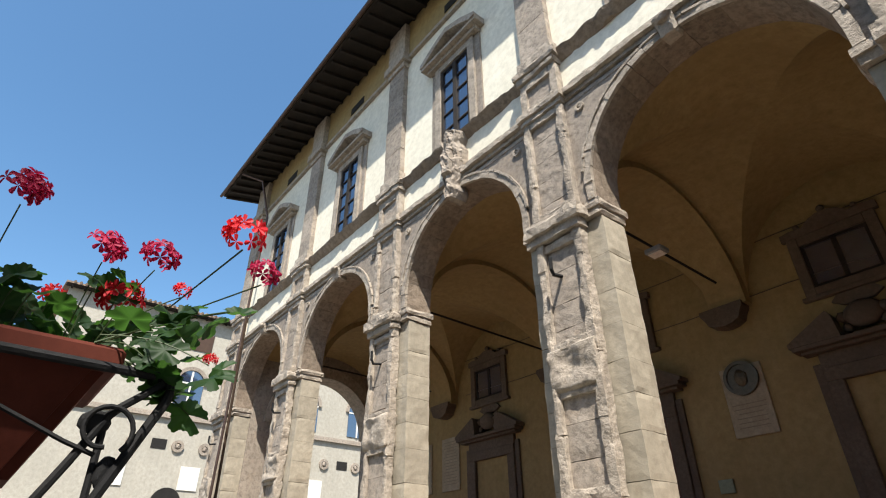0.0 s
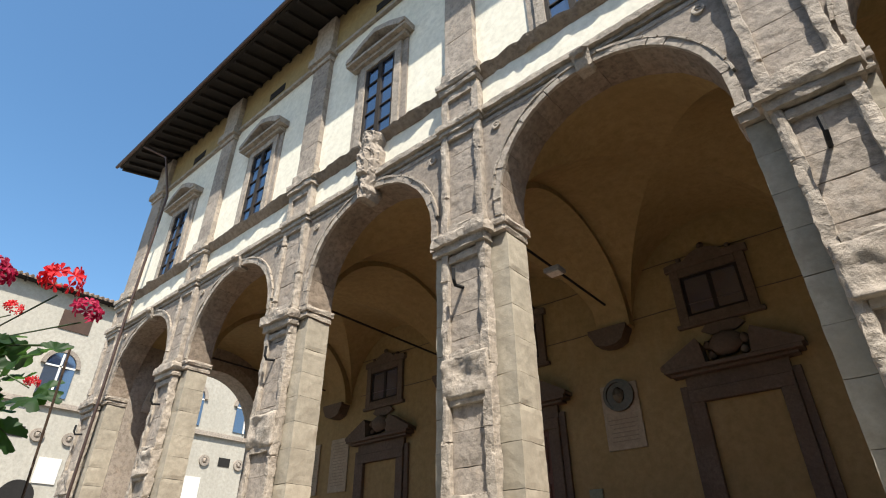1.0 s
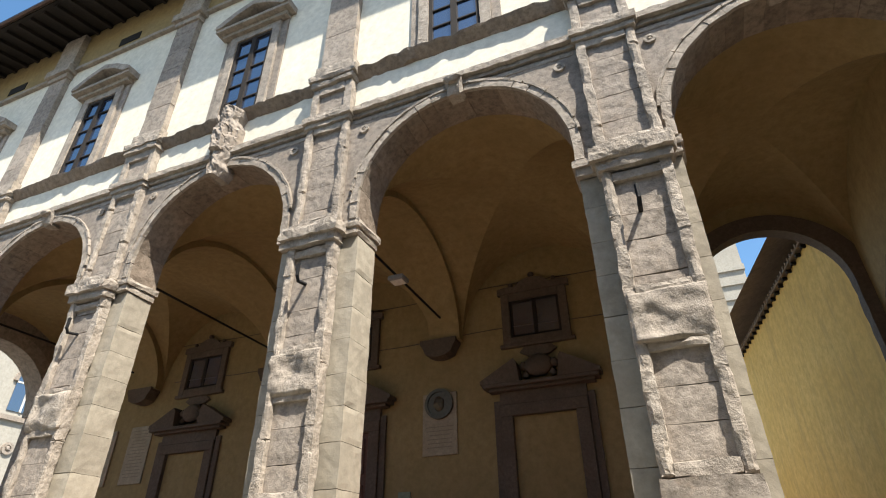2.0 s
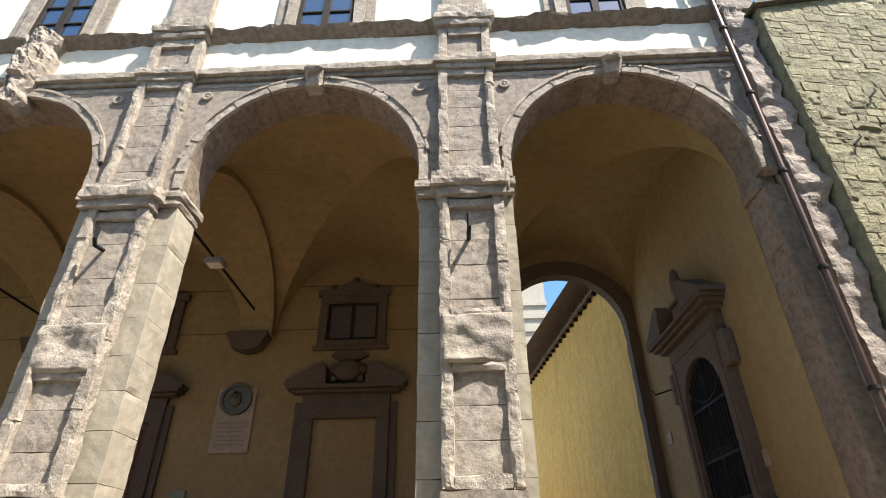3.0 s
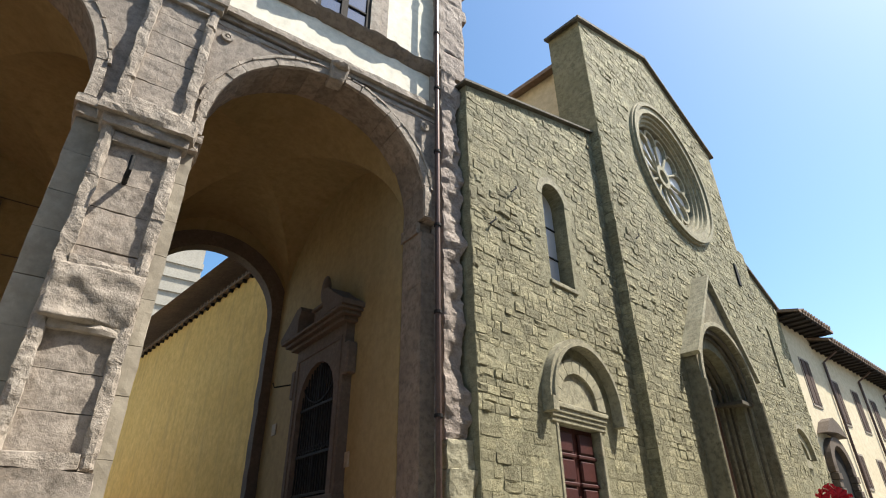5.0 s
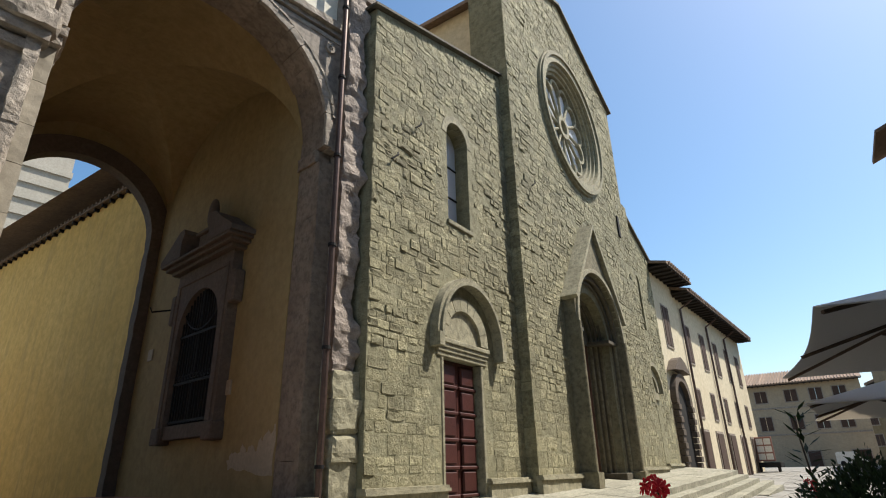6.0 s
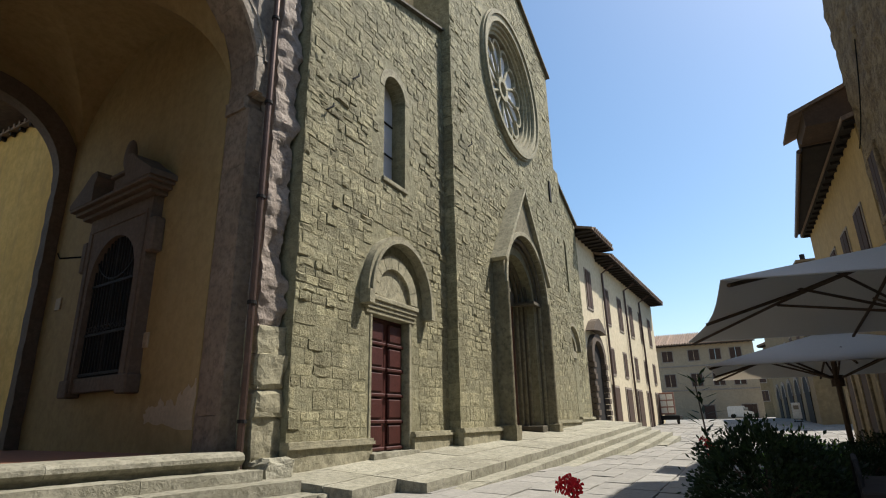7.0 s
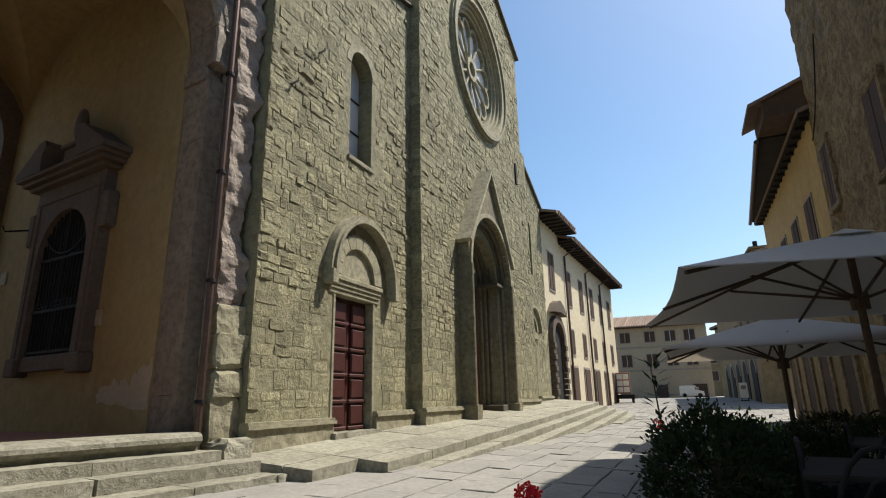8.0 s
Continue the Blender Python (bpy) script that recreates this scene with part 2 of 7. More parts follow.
# Sandstone's darker copy: shade and warm bounce light are put into its brown.
SHADE_STONE = surface("sandstone browned for shade", (0.20, 0.155, 0.115), (0.26, 0.205, 0.155), (0.17, 0.13, 0.10), big=1.4, fine=9, bump=0.8, dist=0.03, grain=40, vary=0.12)
PINKISH = surface("crumbling pinkish sandstone", (0.30, 0.245, 0.205), (0.375, 0.315, 0.265), (0.245, 0.19, 0.155), big=1.6, fine=5, bump=1.0, dist=0.07, grain=18, vary=0.04, stain=0.35, stain_col=(0.2, 0.16, 0.13))
PORCH = surface("weathered porch stone", (0.175, 0.152, 0.093), (0.25, 0.22, 0.14), big=2.2, fine=8, bump=0.8, dist=0.03, grain=40, vary=0.1)
# Grey-brown coping, darkened to carry the shadow under its overhang.
COPING = surface("dark coping stone with underside shade", (0.085, 0.075, 0.055), (0.13, 0.115, 0.085), (0.10, 0.085, 0.06), big=2.5, fine=9, bump=0.8, dist=0.03, grain=30, vary=0.1)
COTTO = surface("terracotta floor", (0.33, 0.15, 0.09), (0.40, 0.19, 0.12), big=1.5, fine=10, bump=0.2, vary=0.0)
ROOFTILE = surface("old roof tile", (0.20, 0.14, 0.10), (0.28, 0.20, 0.145), (0.15, 0.11, 0.085), big=1.0, fine=8, bump=0.4, island=0.25)
DARKWOOD = surface("dark eave timber", (0.02, 0.015, 0.012), (0.034, 0.026, 0.02), big=2, fine=15, bump=0.3, vary=0.15)
REDDOOR = surface("dark red door wood", (0.05, 0.014, 0.011), (0.075, 0.021, 0.016), big=2, fine=20, bump=0.25, rough_=0.5, vary=0.05)
BROWNDOOR = surface("brown door wood", (0.10, 0.045, 0.03), (0.14, 0.065, 0.04), big=2, fine=20, bump=0.25, rough_=0.55, vary=0.05)
SHUTTER = surface("dark brown shutter", (0.06, 0.036, 0.026), (0.085, 0.05, 0.035), big=3, fine=20, bump=0.2, vary=0.1)
IRON = surface("black iron", (0.010, 0.010, 0.011), (0.02, 0.019, 0.018), big=4, fine=30, bump=0.2, rough_=0.75, metal=0.0, vary=0.0, spec=0.2)
COPPER = surface("brown copper pipe", (0.09, 0.06, 0.05), (0.13, 0.085, 0.07), big=3, fine=20, bump=0.1, rough_=0.45, metal=0.7, vary=0.0)
DARK = surface("dark interior", (0.012, 0.011, 0.01), (0.018, 0.016, 0.014), big=2, fine=10, bump=0.0, vary=0.0)
MARBLE = surface("pale marble slab", (0.66, 0.63, 0.57), (0.72, 0.69, 0.63), big=2.5, fine=10, bump=0.08, rough_=0.5, vary=0.0)
SLAB = surface("aged marble slab", (0.30, 0.245, 0.165), (0.36, 0.30, 0.21), big=2.5, fine=10, bump=0.1, rough_=0.6, vary=0.0)
# Portal stone with the recess's deep shade put into its colour.
PORTAL_SHADE = surface("portal stone darkened for shade", (0.10, 0.086, 0.06), (0.15, 0.13, 0.092), big=1.5, fine=10, bump=0.5, grain=50, vary=0.2)
INSCR = surface("inscription grey", (0.23, 0.19, 0.13), (0.26, 0.21, 0.15), bump=0.0, vary=0.0)
BRONZE = surface("dark bronze", (0.10, 0.08, 0.055), (0.14, 0.11, 0.075), rough_=0.45, metal=0.7, bump=0.3, vary=0.0)
TERRA = surface("terracotta plastic", (0.085, 0.021, 0.013), (0.105, 0.027, 0.017), big=3, fine=25, bump=0.05, rough_=0.75, vary=0.0, spec=0.1)
POLE = surface("dark wood pole", (0.07, 0.045, 0.03), (0.10, 0.065, 0.045), big=3, fine=20, bump=0.2, vary=0.1)


def petal_material(name, c1, c2, trans):
    m = surface(name, c1, c2, big=30, fine=80, bump=0.05, vary=0.18, rough_=0.55)
    nt = m.node_tree
    bs, out = nt.nodes["Principled BSDF"], nt.nodes["Material Output"]
    tr, mx = nt.nodes.new("ShaderNodeBsdfTranslucent"), nt.nodes.new("ShaderNodeMixShader")
    tr.inputs[0].default_value = (*trans, 1)
    mx.inputs[0].default_value = 0.45
    nt.links.new(bs.outputs[0], mx.inputs[1])
    nt.links.new(tr.outputs[0], mx.inputs[2])
    nt.links.new(mx.outputs[0], out.inputs[0])
    return m


LEAF = petal_material("geranium leaf", (0.016, 0.042, 0.013), (0.03, 0.07, 0.02), (0.055, 0.14, 0.02))
CLOTH = petal_material("sun-bleached umbrella canvas", (0.60, 0.57, 0.52), (0.66, 0.63, 0.58), (0.62, 0.57, 0.5))
STEM = surface("green stem", (0.04, 0.065, 0.02), (0.06, 0.085, 0.03), bump=0.0, vary=0.1, rough_=0.5)
RED = petal_material("red petal", (0.62, 0.018, 0.03), (0.74, 0.04, 0.05), (0.72, 0.03, 0.04))
PINK = petal_material("deep pink petal", (0.40, 0.012, 0.06), (0.56, 0.03, 0.11), (0.5, 0.02, 0.08))


def glass_material(name, tint, rough_=0.05):
    m = bpy.data.materials.new(name)
    m.use_nodes = True
    bs = m.node_tree.nodes["Principled BSDF"]
    bs.inputs["Base Color"].default_value = (*tint, 1)
    bs.inputs["Roughness"].default_value = rough_
    bs.inputs["Specular IOR Level"].default_value = 1.0
    bs.inputs["IOR"].default_value = 2.0
    n = m.node_tree.nodes.new("ShaderNodeTexNoise")
    n.inputs["Scale"].default_value = 1.5
    b = m.node_tree.nodes.new("ShaderNodeBump")
    b.inputs["Strength"].default_value = 0.05
    m.node_tree.links.new(n.outputs[0], b.inputs["Height"])
    m.node_tree.links.new(b.outputs[0], bs.inputs["Normal"])
    return m


# Blue base tint strengthens the look of reflected sky.
GLASS = glass_material("window glass tinted sky blue", (0.02, 0.035, 0.07))
# Pale base colour imitates bright sky reflected in the church windows.
ROSEGLASS = glass_material("glass paled for sky reflection", (0.62, 0.64, 0.68), 0.25)

# ---------- palazzo: plan ----------
PIERS = [0.17, -5.47, -11.12, -16.75]                # middle of each free pier
AXES = [2.85, -2.65, -8.30, -13.95, -19.45]          # middle of each arch
RAD, SPRING, RISE = 1.98, 7.26, 7.61             # intrados, impost top, centre of the stilted arches
FLOOR_Z = 1.49
BACK_Y = 14.0
END_X = 4.62
LEFT_X = -23.2

# back wall of the loggia, with the passage arch in the last bay
wall_back = tagged(part("wall_back", boxes((-21.9, 0.75, BACK_Y, BACK_Y + 0.6, FLOOR_Z, 11.0)), OCHRE), "ochre plastered back wall of the loggia", "wall", kind="structure")
bm = bmesh.new()
arch_wall(bm, 0.75, END_X + 0.9, FLOOR_Z - 0.4, 11.0, BACK_Y, BACK_Y + 0.28, 2.68, 1.74, 7.44)
tagged(part("wall_passage", bm, OCHRE), "ochre plastered wall round the open passage arch", "wall", kind="structure")
bm = ring(bmesh.new(), 2.68, 7.44, 1.68, 2.12, BACK_Y - 0.05, BACK_Y + 0.32, 0, math.pi, 28)
tagged(part("trim", bm, PIETRA), "dark stone arch of the passage", "trim", kind="structure")
bm = roughs((4.36, END_X, BACK_Y - 0.05, BACK_Y + 0.32, FLOOR_Z, 7.44), (0.72, 1.0, BACK_Y - 0.05, BACK_Y + 0.32, FLOOR_Z, 7.44), step=0.25, amp=0.015)
tagged(part("trim", bm, PIETRA), "dark stone jambs of the passage", "trim", kind="structure")
# end wall beside the church
bm = prism(bmesh.new(), [(END_X + 0.21, 7.865), (END_X + 1.1, 7.865), (END_X + 1.1, BACK_Y), (END_X, BACK_Y)], FLOOR_Z - 0.6, 11.0, "z")
wall_end = tagged(part("wall_end", bm, OCHRE), "ochre plastered end wall of the loggia, stained near the floor", "wall", kind="structure")
# street end of the loggia: an open arch
bm = bmesh.new()
arch_wall(bm, 7.85, BACK_Y + 0.7, FLOOR_Z, 11.0, 0, 0.8, 10.95, 2.25, 6.9)
bm.transform(Matrix(((0, 1, 0, -22.2), (1, 0, 0, 0), (0, 0, 1, 0), (0, 0, 0, 1))))
wall_left = tagged(part("wall_left", bm, STONE), "stone end wall of the loggia with an open arch", "wall", kind="structure")
bm = bmesh.new()
ring(bm, 10.95, 6.9, 2.15, 2.6, -0.08, 0.88, 0, math.pi, 24)
bm.transform(Matrix(((0, 1, 0, -22.2), (1, 0, 0, 0), (0, 0, 1, 0), (0, 0, 0, 1))))
tagged(part("trim", bm, STONE_TRIM), "stone band round the end arch", "trim", kind="structure")

# loggia floor, ceiling vaults
tagged(part("floor", boxes((LEFT_X, END_X + 0.3, 6.95, BACK_Y + 0.5, FLOOR_Z - 0.35, FLOOR_Z)), COTTO), "red terracotta floor of the loggia", "floor", kind="structure")


def vault(bm, x0, x1, y0, y1, zs, zc, n=40):
    """A groin vault over one bay: the higher of two crossing barrels, folded along its diagonals."""
    h = zc - zs
    at = [-math.cos(math.pi * i / n) for i in range(n + 1)]
    g = [[None] * (n + 1) for _ in range(n + 1)]
    for i, u in enumerate(at):
        for j, v in enumerate(at):
            z = zs + h * max(math.sqrt(max(0, 1 - u * u)), math.sqrt(max(0, 1 - v * v)))
            g[i][j] = bm.verts.new((x0 + (x1 - x0) * (u + 1) / 2, y0 + (y1 - y0) * (v + 1) / 2, z))
    for i in range(n):
        for j in range(n):
            p, q, r, t = g[i][j], g[i + 1][j], g[i + 1][j + 1], g[i][j + 1]
            if i == j:
                bm.faces.new((p, q, r))
                bm.faces.new((p, r, t))
            elif i + j == n - 1:
                bm.faces.new((p, q, t))
                bm.faces.new((q, r, t))
            else:
                bm.faces.new((p, q, r, t))
    return bm


bm = bmesh.new()
edges = [END_X, 0.17, -5.6, -11.3, -16.95, -22.2]
for a, b in zip(edges[1:], edges):
    vault(bm, a + (0.38 if a > -22 else 0.02), b - (0.5 if b < 4 else -0.24), 7.84, BACK_Y + 0.002, 7.25, 10.0)
ceil_lo = part("ceiling", bm, OCHRE, smooth=False)
for p in ceil_lo.data.polygons:
    p.use_smooth = True
ceil_lo.data.set_sharp_from_angle(angle=0.16)
tagged(ceil_lo, "ochre plastered groin vaults of the loggia", "ceiling", kind="structure")
tagged(part("ceiling", boxes((LEFT_X + 0.2, END_X + 0.8, 7.85, BACK_Y + 0.6, 10.4, 10.7)), OCHRE), "slab above the vaults", "ceiling", kind="structure")
# cross arches that carry the vaults, with their corbels
for x in edges[1:5]:
    bm = bmesh.new()
    ring(bm, (7.85 + BACK_Y) / 2, 7.45, 2.76, 3.2, -0.47, 0.47, 0, math.pi, 32, rz=0.872)
    bm.transform(Matrix(((0, 1, 0, x - 0.06), (1, 0, 0, 0), (0, 0, 1, 0), (0, 0, 0, 1))))
    rib = part("vault_arch", bm, OCHRE, smooth=False)
    tagged(rib, "plastered cross arch under the loggia vaults", "arch", "loggia cross arches", kind="structure")
    bm = bmesh.new()
    prism(bm, [(x - 0.76, 7.5), (x - 0.76, 7.38), (x - 0.66, 7.22), (x - 0.6, 7.08), (x - 0.42, 7.0), (x - 0.22, 6.97), (x - 0.02, 7.0), (x + 0.16, 7.08), (x + 0.22, 7.22), (x + 0.32, 7.38), (x + 0.32, 7.5)], BACK_Y - 0.42, BACK_Y)
    corb = part("corbel", bm, PIETRA)
    tagged(corb, "dark carved stone corbel under a vault arch", "corbel", "loggia corbels")
    rod = part("tie_rod", tube(bmesh.new(), [(x + 0.15, 7.7, 7.83), (x + 0.15, BACK_Y - 1.1, 7.8)], 0.03, 8), IRON)
    tagged(rod, "thin black iron tie rod spanning the vault", "tie rod", "loggia tie rods")

# ---------- palazzo: front wall ----------
bm = bmesh.new()
for ax in AXES:
    arch_wall(bm, ax - 2.72, ax + 2.72, SPRING - 0.02, 9.76, 7.135, 7.86, ax, RAD + 0.1, RISE, 28)
bm2 = boxes((LEFT_X + 0.05, 5.6, 7.19, 7.85, 9.75, 10.06))
front_wall = tagged(part("wall_south", bm, STONE), "weathered grey sandstone spandrels of the arcade", "wall", kind="structure")
tagged(part("wall_band", bm2, STONE), "sandstone course above the arches", "wall", kind="structure")
# each voussoir of the arches: soffit stones coloured brown for shade behind a pale, worn face
VN = 19
for ax in AXES:
    def curve(p, ax=ax):
        return Vector((ax + p.z * math.cos(p.x), p.y, RISE + p.z * math.sin(p.x)))
    for i in range(VN):
        a0, a1 = math.pi * i / VN, math.pi * (i + 1) / VN - 0.0004
        jit = random.uniform(-0.012, 0.008)
        part("voussoir", rough(bmesh.new(), a0, a1, 7.16, 7.88, RAD + 0.012, RAD + 0.26, step=0.13, amp=0.016, chip=0.008, fn=curve), SHADE_STONE, front_wall)
        part("face_stone", rough(bmesh.new(), a0, a1, 7.085 + jit, 7.162, RAD, RAD + 0.155, step=0.055, amp=0.012, chip=0.018, freq=4.5, fn=curve), STONE_TRIM, front_wall)
    for s_ in (-1, 1):
        xa, xb = sorted((ax + s_ * (RAD + 0.008), ax + s_ * (RAD + 0.26)))
        part("voussoir", roughs((xa, xb, 7.16, 7.88, SPRING, RISE), step=0.12, amp=0.014, chip=0.01), SHADE_STONE, front_wall)
        xa, xb = sorted((ax + s_ * RAD, ax + s_ * (RAD + 0.155)))
        part("face_stone", roughs((xa, xb, 7.09, 7.162, SPRING, RISE), step=0.06, amp=0.012, chip=0.02), STONE_TRIM, front_wall)
    bm = bmesh.new()
    k = 22
    for i in range(k):
        a0, a1 = math.pi * (0.04 + 0.92 * i / k), math.pi * (0.04 + 0.92 * (i + 1) / k)
        rough(bm, a0, a1, 7.06, 7.2, RAD + 0.15, RAD + 0.205, step=0.045, amp=0.018, chip=0.035, freq=4, fn=curve)
    part("archivolt", bm, STONE_TRIM, front_wall)
# keystones
for i, ax in enumerate(AXES):
    if i == 2:
        continue
    ks = thing("keystone", (ax, 7.05, 9.25), "worn carved sandstone keystone over an arch", "keystone", "keystones")
    bm = bmesh.new()

    def taper(p, ax=ax):
        k = 0.75 + 0.25 * (p.z - 9.5) / 0.4
        return Vector((ax + (p.x - ax) * k, p.y + 0.3 * (9.9 - p.z), p.z))
    rough(bm, ax - 0.19, ax + 0.19, 6.93, 7.2, 9.52, 9.88, step=0.05, amp=0.03, chip=0.07, fn=taper)
    part("console", bm, STONE_TRIM, ks)
    part("scroll", blob(bmesh.new(), (ax, 6.95, 9.83), 0.14, 2, 0.35, 4, (1.2, 0.7, 0.65)), STONE_TRIM, ks)
# spandrel rosettes and mouldings
for ax in AXES:
    for sx in (-1, 1):
        bm = ring(bmesh.new(), ax + sx * 1.98, 9.42, 0.05, 0.1, 7.09, 7.15, n=14)
        blob(bm, (ax + sx * 1.98, 7.12, 9.42), 0.045, 1)
        tagged(part("rosette", bm, STONE_TRIM), "small round stone boss in the spandrel", "boss", "spandrel bosses")
for j in range(len(AXES)):
    ax = AXES[j]
    for z0, z1, y in ((9.80, 9.90, 7.09), (9.91, 10.05, 7.0), (9.64, 9.72, 7.12)):
        bm = bmesh.new()
        gaps = [(ax - 2.3, ax + 2.3)] if z0 > 9.75 else [(ax - 2.25, ax - 0.72), (ax + 0.72, ax + 2.25)]
        for a, b in gaps:
            rough(bm, a, b, y, 7.25, z0, z1, step=0.09, amp=0.018, chip=0.03, freq=5)
        tagged(part("moulding", bm, STONE_TRIM), "eroded sandstone moulding above the arches", "moulding", kind="structure")

# white plaster band and upper wall
upper = boxes((LEFT_X + 0.3, 5.3, 7.2, 7.9, 10.06, 16.4))
wall_upper = tagged(part("wall_upper", upper, WHITE), "white lime plastered upper wall", "wall", kind="structure")
tagged(part("wall_frieze", boxes((LEFT_X + 0.3, 5.3, 7.17, 7.9, 16.404, 18.3)), OCHRE), "ochre plaster frieze under the eaves", "wall", kind="structure")
tagged(part("wall_side", boxes((LEFT_X + 0.1, LEFT_X + 0.7, 7.9, 14.6, 10.06, 18.2), (5.2, 5.6, 7.9, 14.6, 11.0, 18.2), (LEFT_X + 0.1, 5.6, 14.2, 14.6, 11.0, 18.0)), CREAM), "plain side walls of the upper storey", "wall", kind="structure")
# sill course: a broken, projecting ledge, coloured brown to deepen the shade on its undercut face
for ax in AXES:
    bm = bmesh.new()
    rough(bm, ax - 2.32, ax + 2.32, 6.985, 7.3, 10.99, 11.22, step=0.065, amp=0.022, chip=0.03, freq=2.4)
    for v in bm.verts:
        if v.co.y < 7.2:
            b1, b2 = noise.noise(Vector((v.co.x * 1.5, 4, 1))), noise.noise(Vector((v.co.x * 4.5, 9, v.co.z * 2)))
            v.co.y += 0.09 * b1 + 0.035 * b2 + 0.05 * max(0.0, b2 - 0.15) + 0.9 * max(0.0, 11.2 - v.co.z)
            v.co.z += 0.03 * noise.noise(Vector((v.co.x * 3, 1, 5)))
    tagged(part("sill_course", bm, SHADE_STONE), "crumbling sandstone ledge under the windows", "ledge", kind="structure")
tagged(part("moulding", roughs((LEFT_X + 0.3, 5.3, 7.08, 7.3, 16.32, 16.45), step=0.2, amp=0.01), STONE_TRIM), "stone moulding below the frieze", "moulding", kind="structure")


def pier(cx, wl=0.8, wr=0.8, half=0.5, jl=True, jr=True, seed=0):
    """A free pier with its panelled pilaster through both storeys."""
    p = thing("pier", (cx, 7.4, FLOOR_Z), "weathered sandstone pier with a panelled, chipped pilaster", "pier", "arcade piers")
    rnd = random.Random(seed)
    # core blocks, course by course
    z = FLOOR_Z
    while z < SPRING - 0.35:
        h = rnd.uniform(0.5, 0.72)
        z1 = min(z + h, SPRING - 0.3)
        if SPRING - 0.3 - z1 < 0.25:
            z1 = SPRING - 0.3
        part("block", roughs((cx - wl, cx + wr, 7.235, 7.86, z, z1 - 0.003), step=0.09, amp=0.008, chip=0.02), BLOCK, p)
        z = z1
    # impost on the sides
    bm = bmesh.new()
    rough(bm, cx - wl - 0.03, cx + wr + 0.03, 7.14, 7.9, SPRING - 0.28, SPRING - 0.14, step=0.08, amp=0.018, chip=0.05)
    rough(bm, cx - wl - 0.07, cx + wr + 0.07, 7.10, 7.93, SPRING - 0.14, SPRING + 0.0, step=0.08, amp=0.02, chip=0.06)
    part("impost", bm, STONE_TRIM, p)
    # base
    part("base", roughs((cx - half - 0.03, cx + half + 0.03, 6.93, 7.2, FLOOR_Z, 2.55), step=0.12, amp=0.014, chip=0.05), STONE, p)
    # recessed panels
    z = 2.55
    while z < 9.7:
        h = rnd.uniform(0.42, 0.62)
        z1 = min(z + h, 9.74)
        if 9.74 - z1 < 0.2:
            z1 = 9.74
        part("panel_block", roughs((cx - half + 0.1, cx + half - 0.1, 7.075, 7.24, z, z1 - 0.005), step=0.09, amp=0.010, chip=0.016, freq=5), STONE, p)
        z = z1
    # raised borders, broken into lengths
    for sx in (-1, 1):
        xa, xb = sorted((cx + sx * half, cx + sx * (half - 0.16)))
        z = 2.55
        while z < 9.74:
            z1 = min(z + rnd.uniform(0.9, 1.9), 9.74)
            if 9.74 - z1 < 0.25:
                z1 = 9.74
            part("border", roughs((xa, xb, 6.985 + rnd.uniform(-0.008, 0.012), 7.2, z - 0.01, z1 + 0.01), step=0.05, amp=0.022, chip=0.05, freq=4.2), STONE_TRIM, p)
            z = z1
    for za, zb in ((2.56, 2.72), (4.0, 4.12), (4.78, 4.92), (6.62, 6.76), (7.32, 7.44), (9.58, 9.74)):
        part("rail", roughs((cx - half + 0.13, cx + half - 0.13, 7.0, 7.2, za, zb), step=0.08, amp=0.02, chip=0.04), STONE_TRIM, p)
    # worn carving
    bm = roughs((cx - half + 0.02, cx + half - 0.02, 6.97, 7.24, 4.1, 4.8), step=0.035, amp=0.018, chip=0.05, freq=3)
    for v in bm.verts:
        if v.co.y < 7.08:
            v.co.y += 0.10 * noise.noise(Vector((v.co.x * 1.7, v.co.z * 2.6, seed))) + 0.035 * noise.noise(Vector((v.co.x * 4.2, v.co.z * 5.5, seed + 3))) + 0.012 * noise.noise(Vector((v.co.x * 19, v.co.z * 19, seed))) - 0.01
    part("carving", bm, STONE_TRIM, p, "eroded relief, its figures worn away", smooth=True)
    # capital
    bm = bmesh.new()
    rough(bm, cx - half - 0.05, cx + half + 0.05, 6.92, 7.2, 6.82, 6.98, step=0.07, amp=0.02, chip=0.05)
    rough(bm, cx - half - 0.12, cx + half + 0.12, 6.84, 7.2, 6.98, 7.22, step=0.07, amp=0.03, chip=0.09)
    rough(bm, cx - half - 0.04, cx + half + 0.04, 6.93, 7.2, 7.22, 7.32, step=0.07, amp=0.02, chip=0.04)
    part("capital", bm, STONE_TRIM, p)
    # entablature, small panelled block and sill break
    bm = bmesh.new()
    rough(bm, cx - half - 0.05, cx + half + 0.05, 6.95, 7.25, 9.75, 9.86, step=0.08, amp=0.018, chip=0.04)
    rough(bm, cx - half - 0.09, cx + half + 0.09, 6.89, 7.25, 9.87, 10.03, step=0.08, amp=0.02, chip=0.05)
    part("cornice", bm, STONE_TRIM, p)
    part("pedestal", roughs((cx - half + 0.04, cx + half - 0.04, 7.07, 7.25, 10.03, 10.95), step=0.1, amp=0.012), STONE, p)
    bm = bmesh.new()
    for r in ((cx - half, cx - half + 0.17, 10.03, 10.95), (cx + half - 0.17, cx + half, 10.03, 10.95), (cx - half + 0.17, cx + half - 0.17, 10.03, 10.2), (cx - half + 0.17, cx + half - 0.17, 10.72, 10.95)):
        rough(bm, r[0], r[1], 7.0, 7.22, r[2], r[3], step=0.08, amp=0.016, chip=0.04)
    part("pedestal_frame", bm, STONE_TRIM, p)
    bm = bmesh.new()
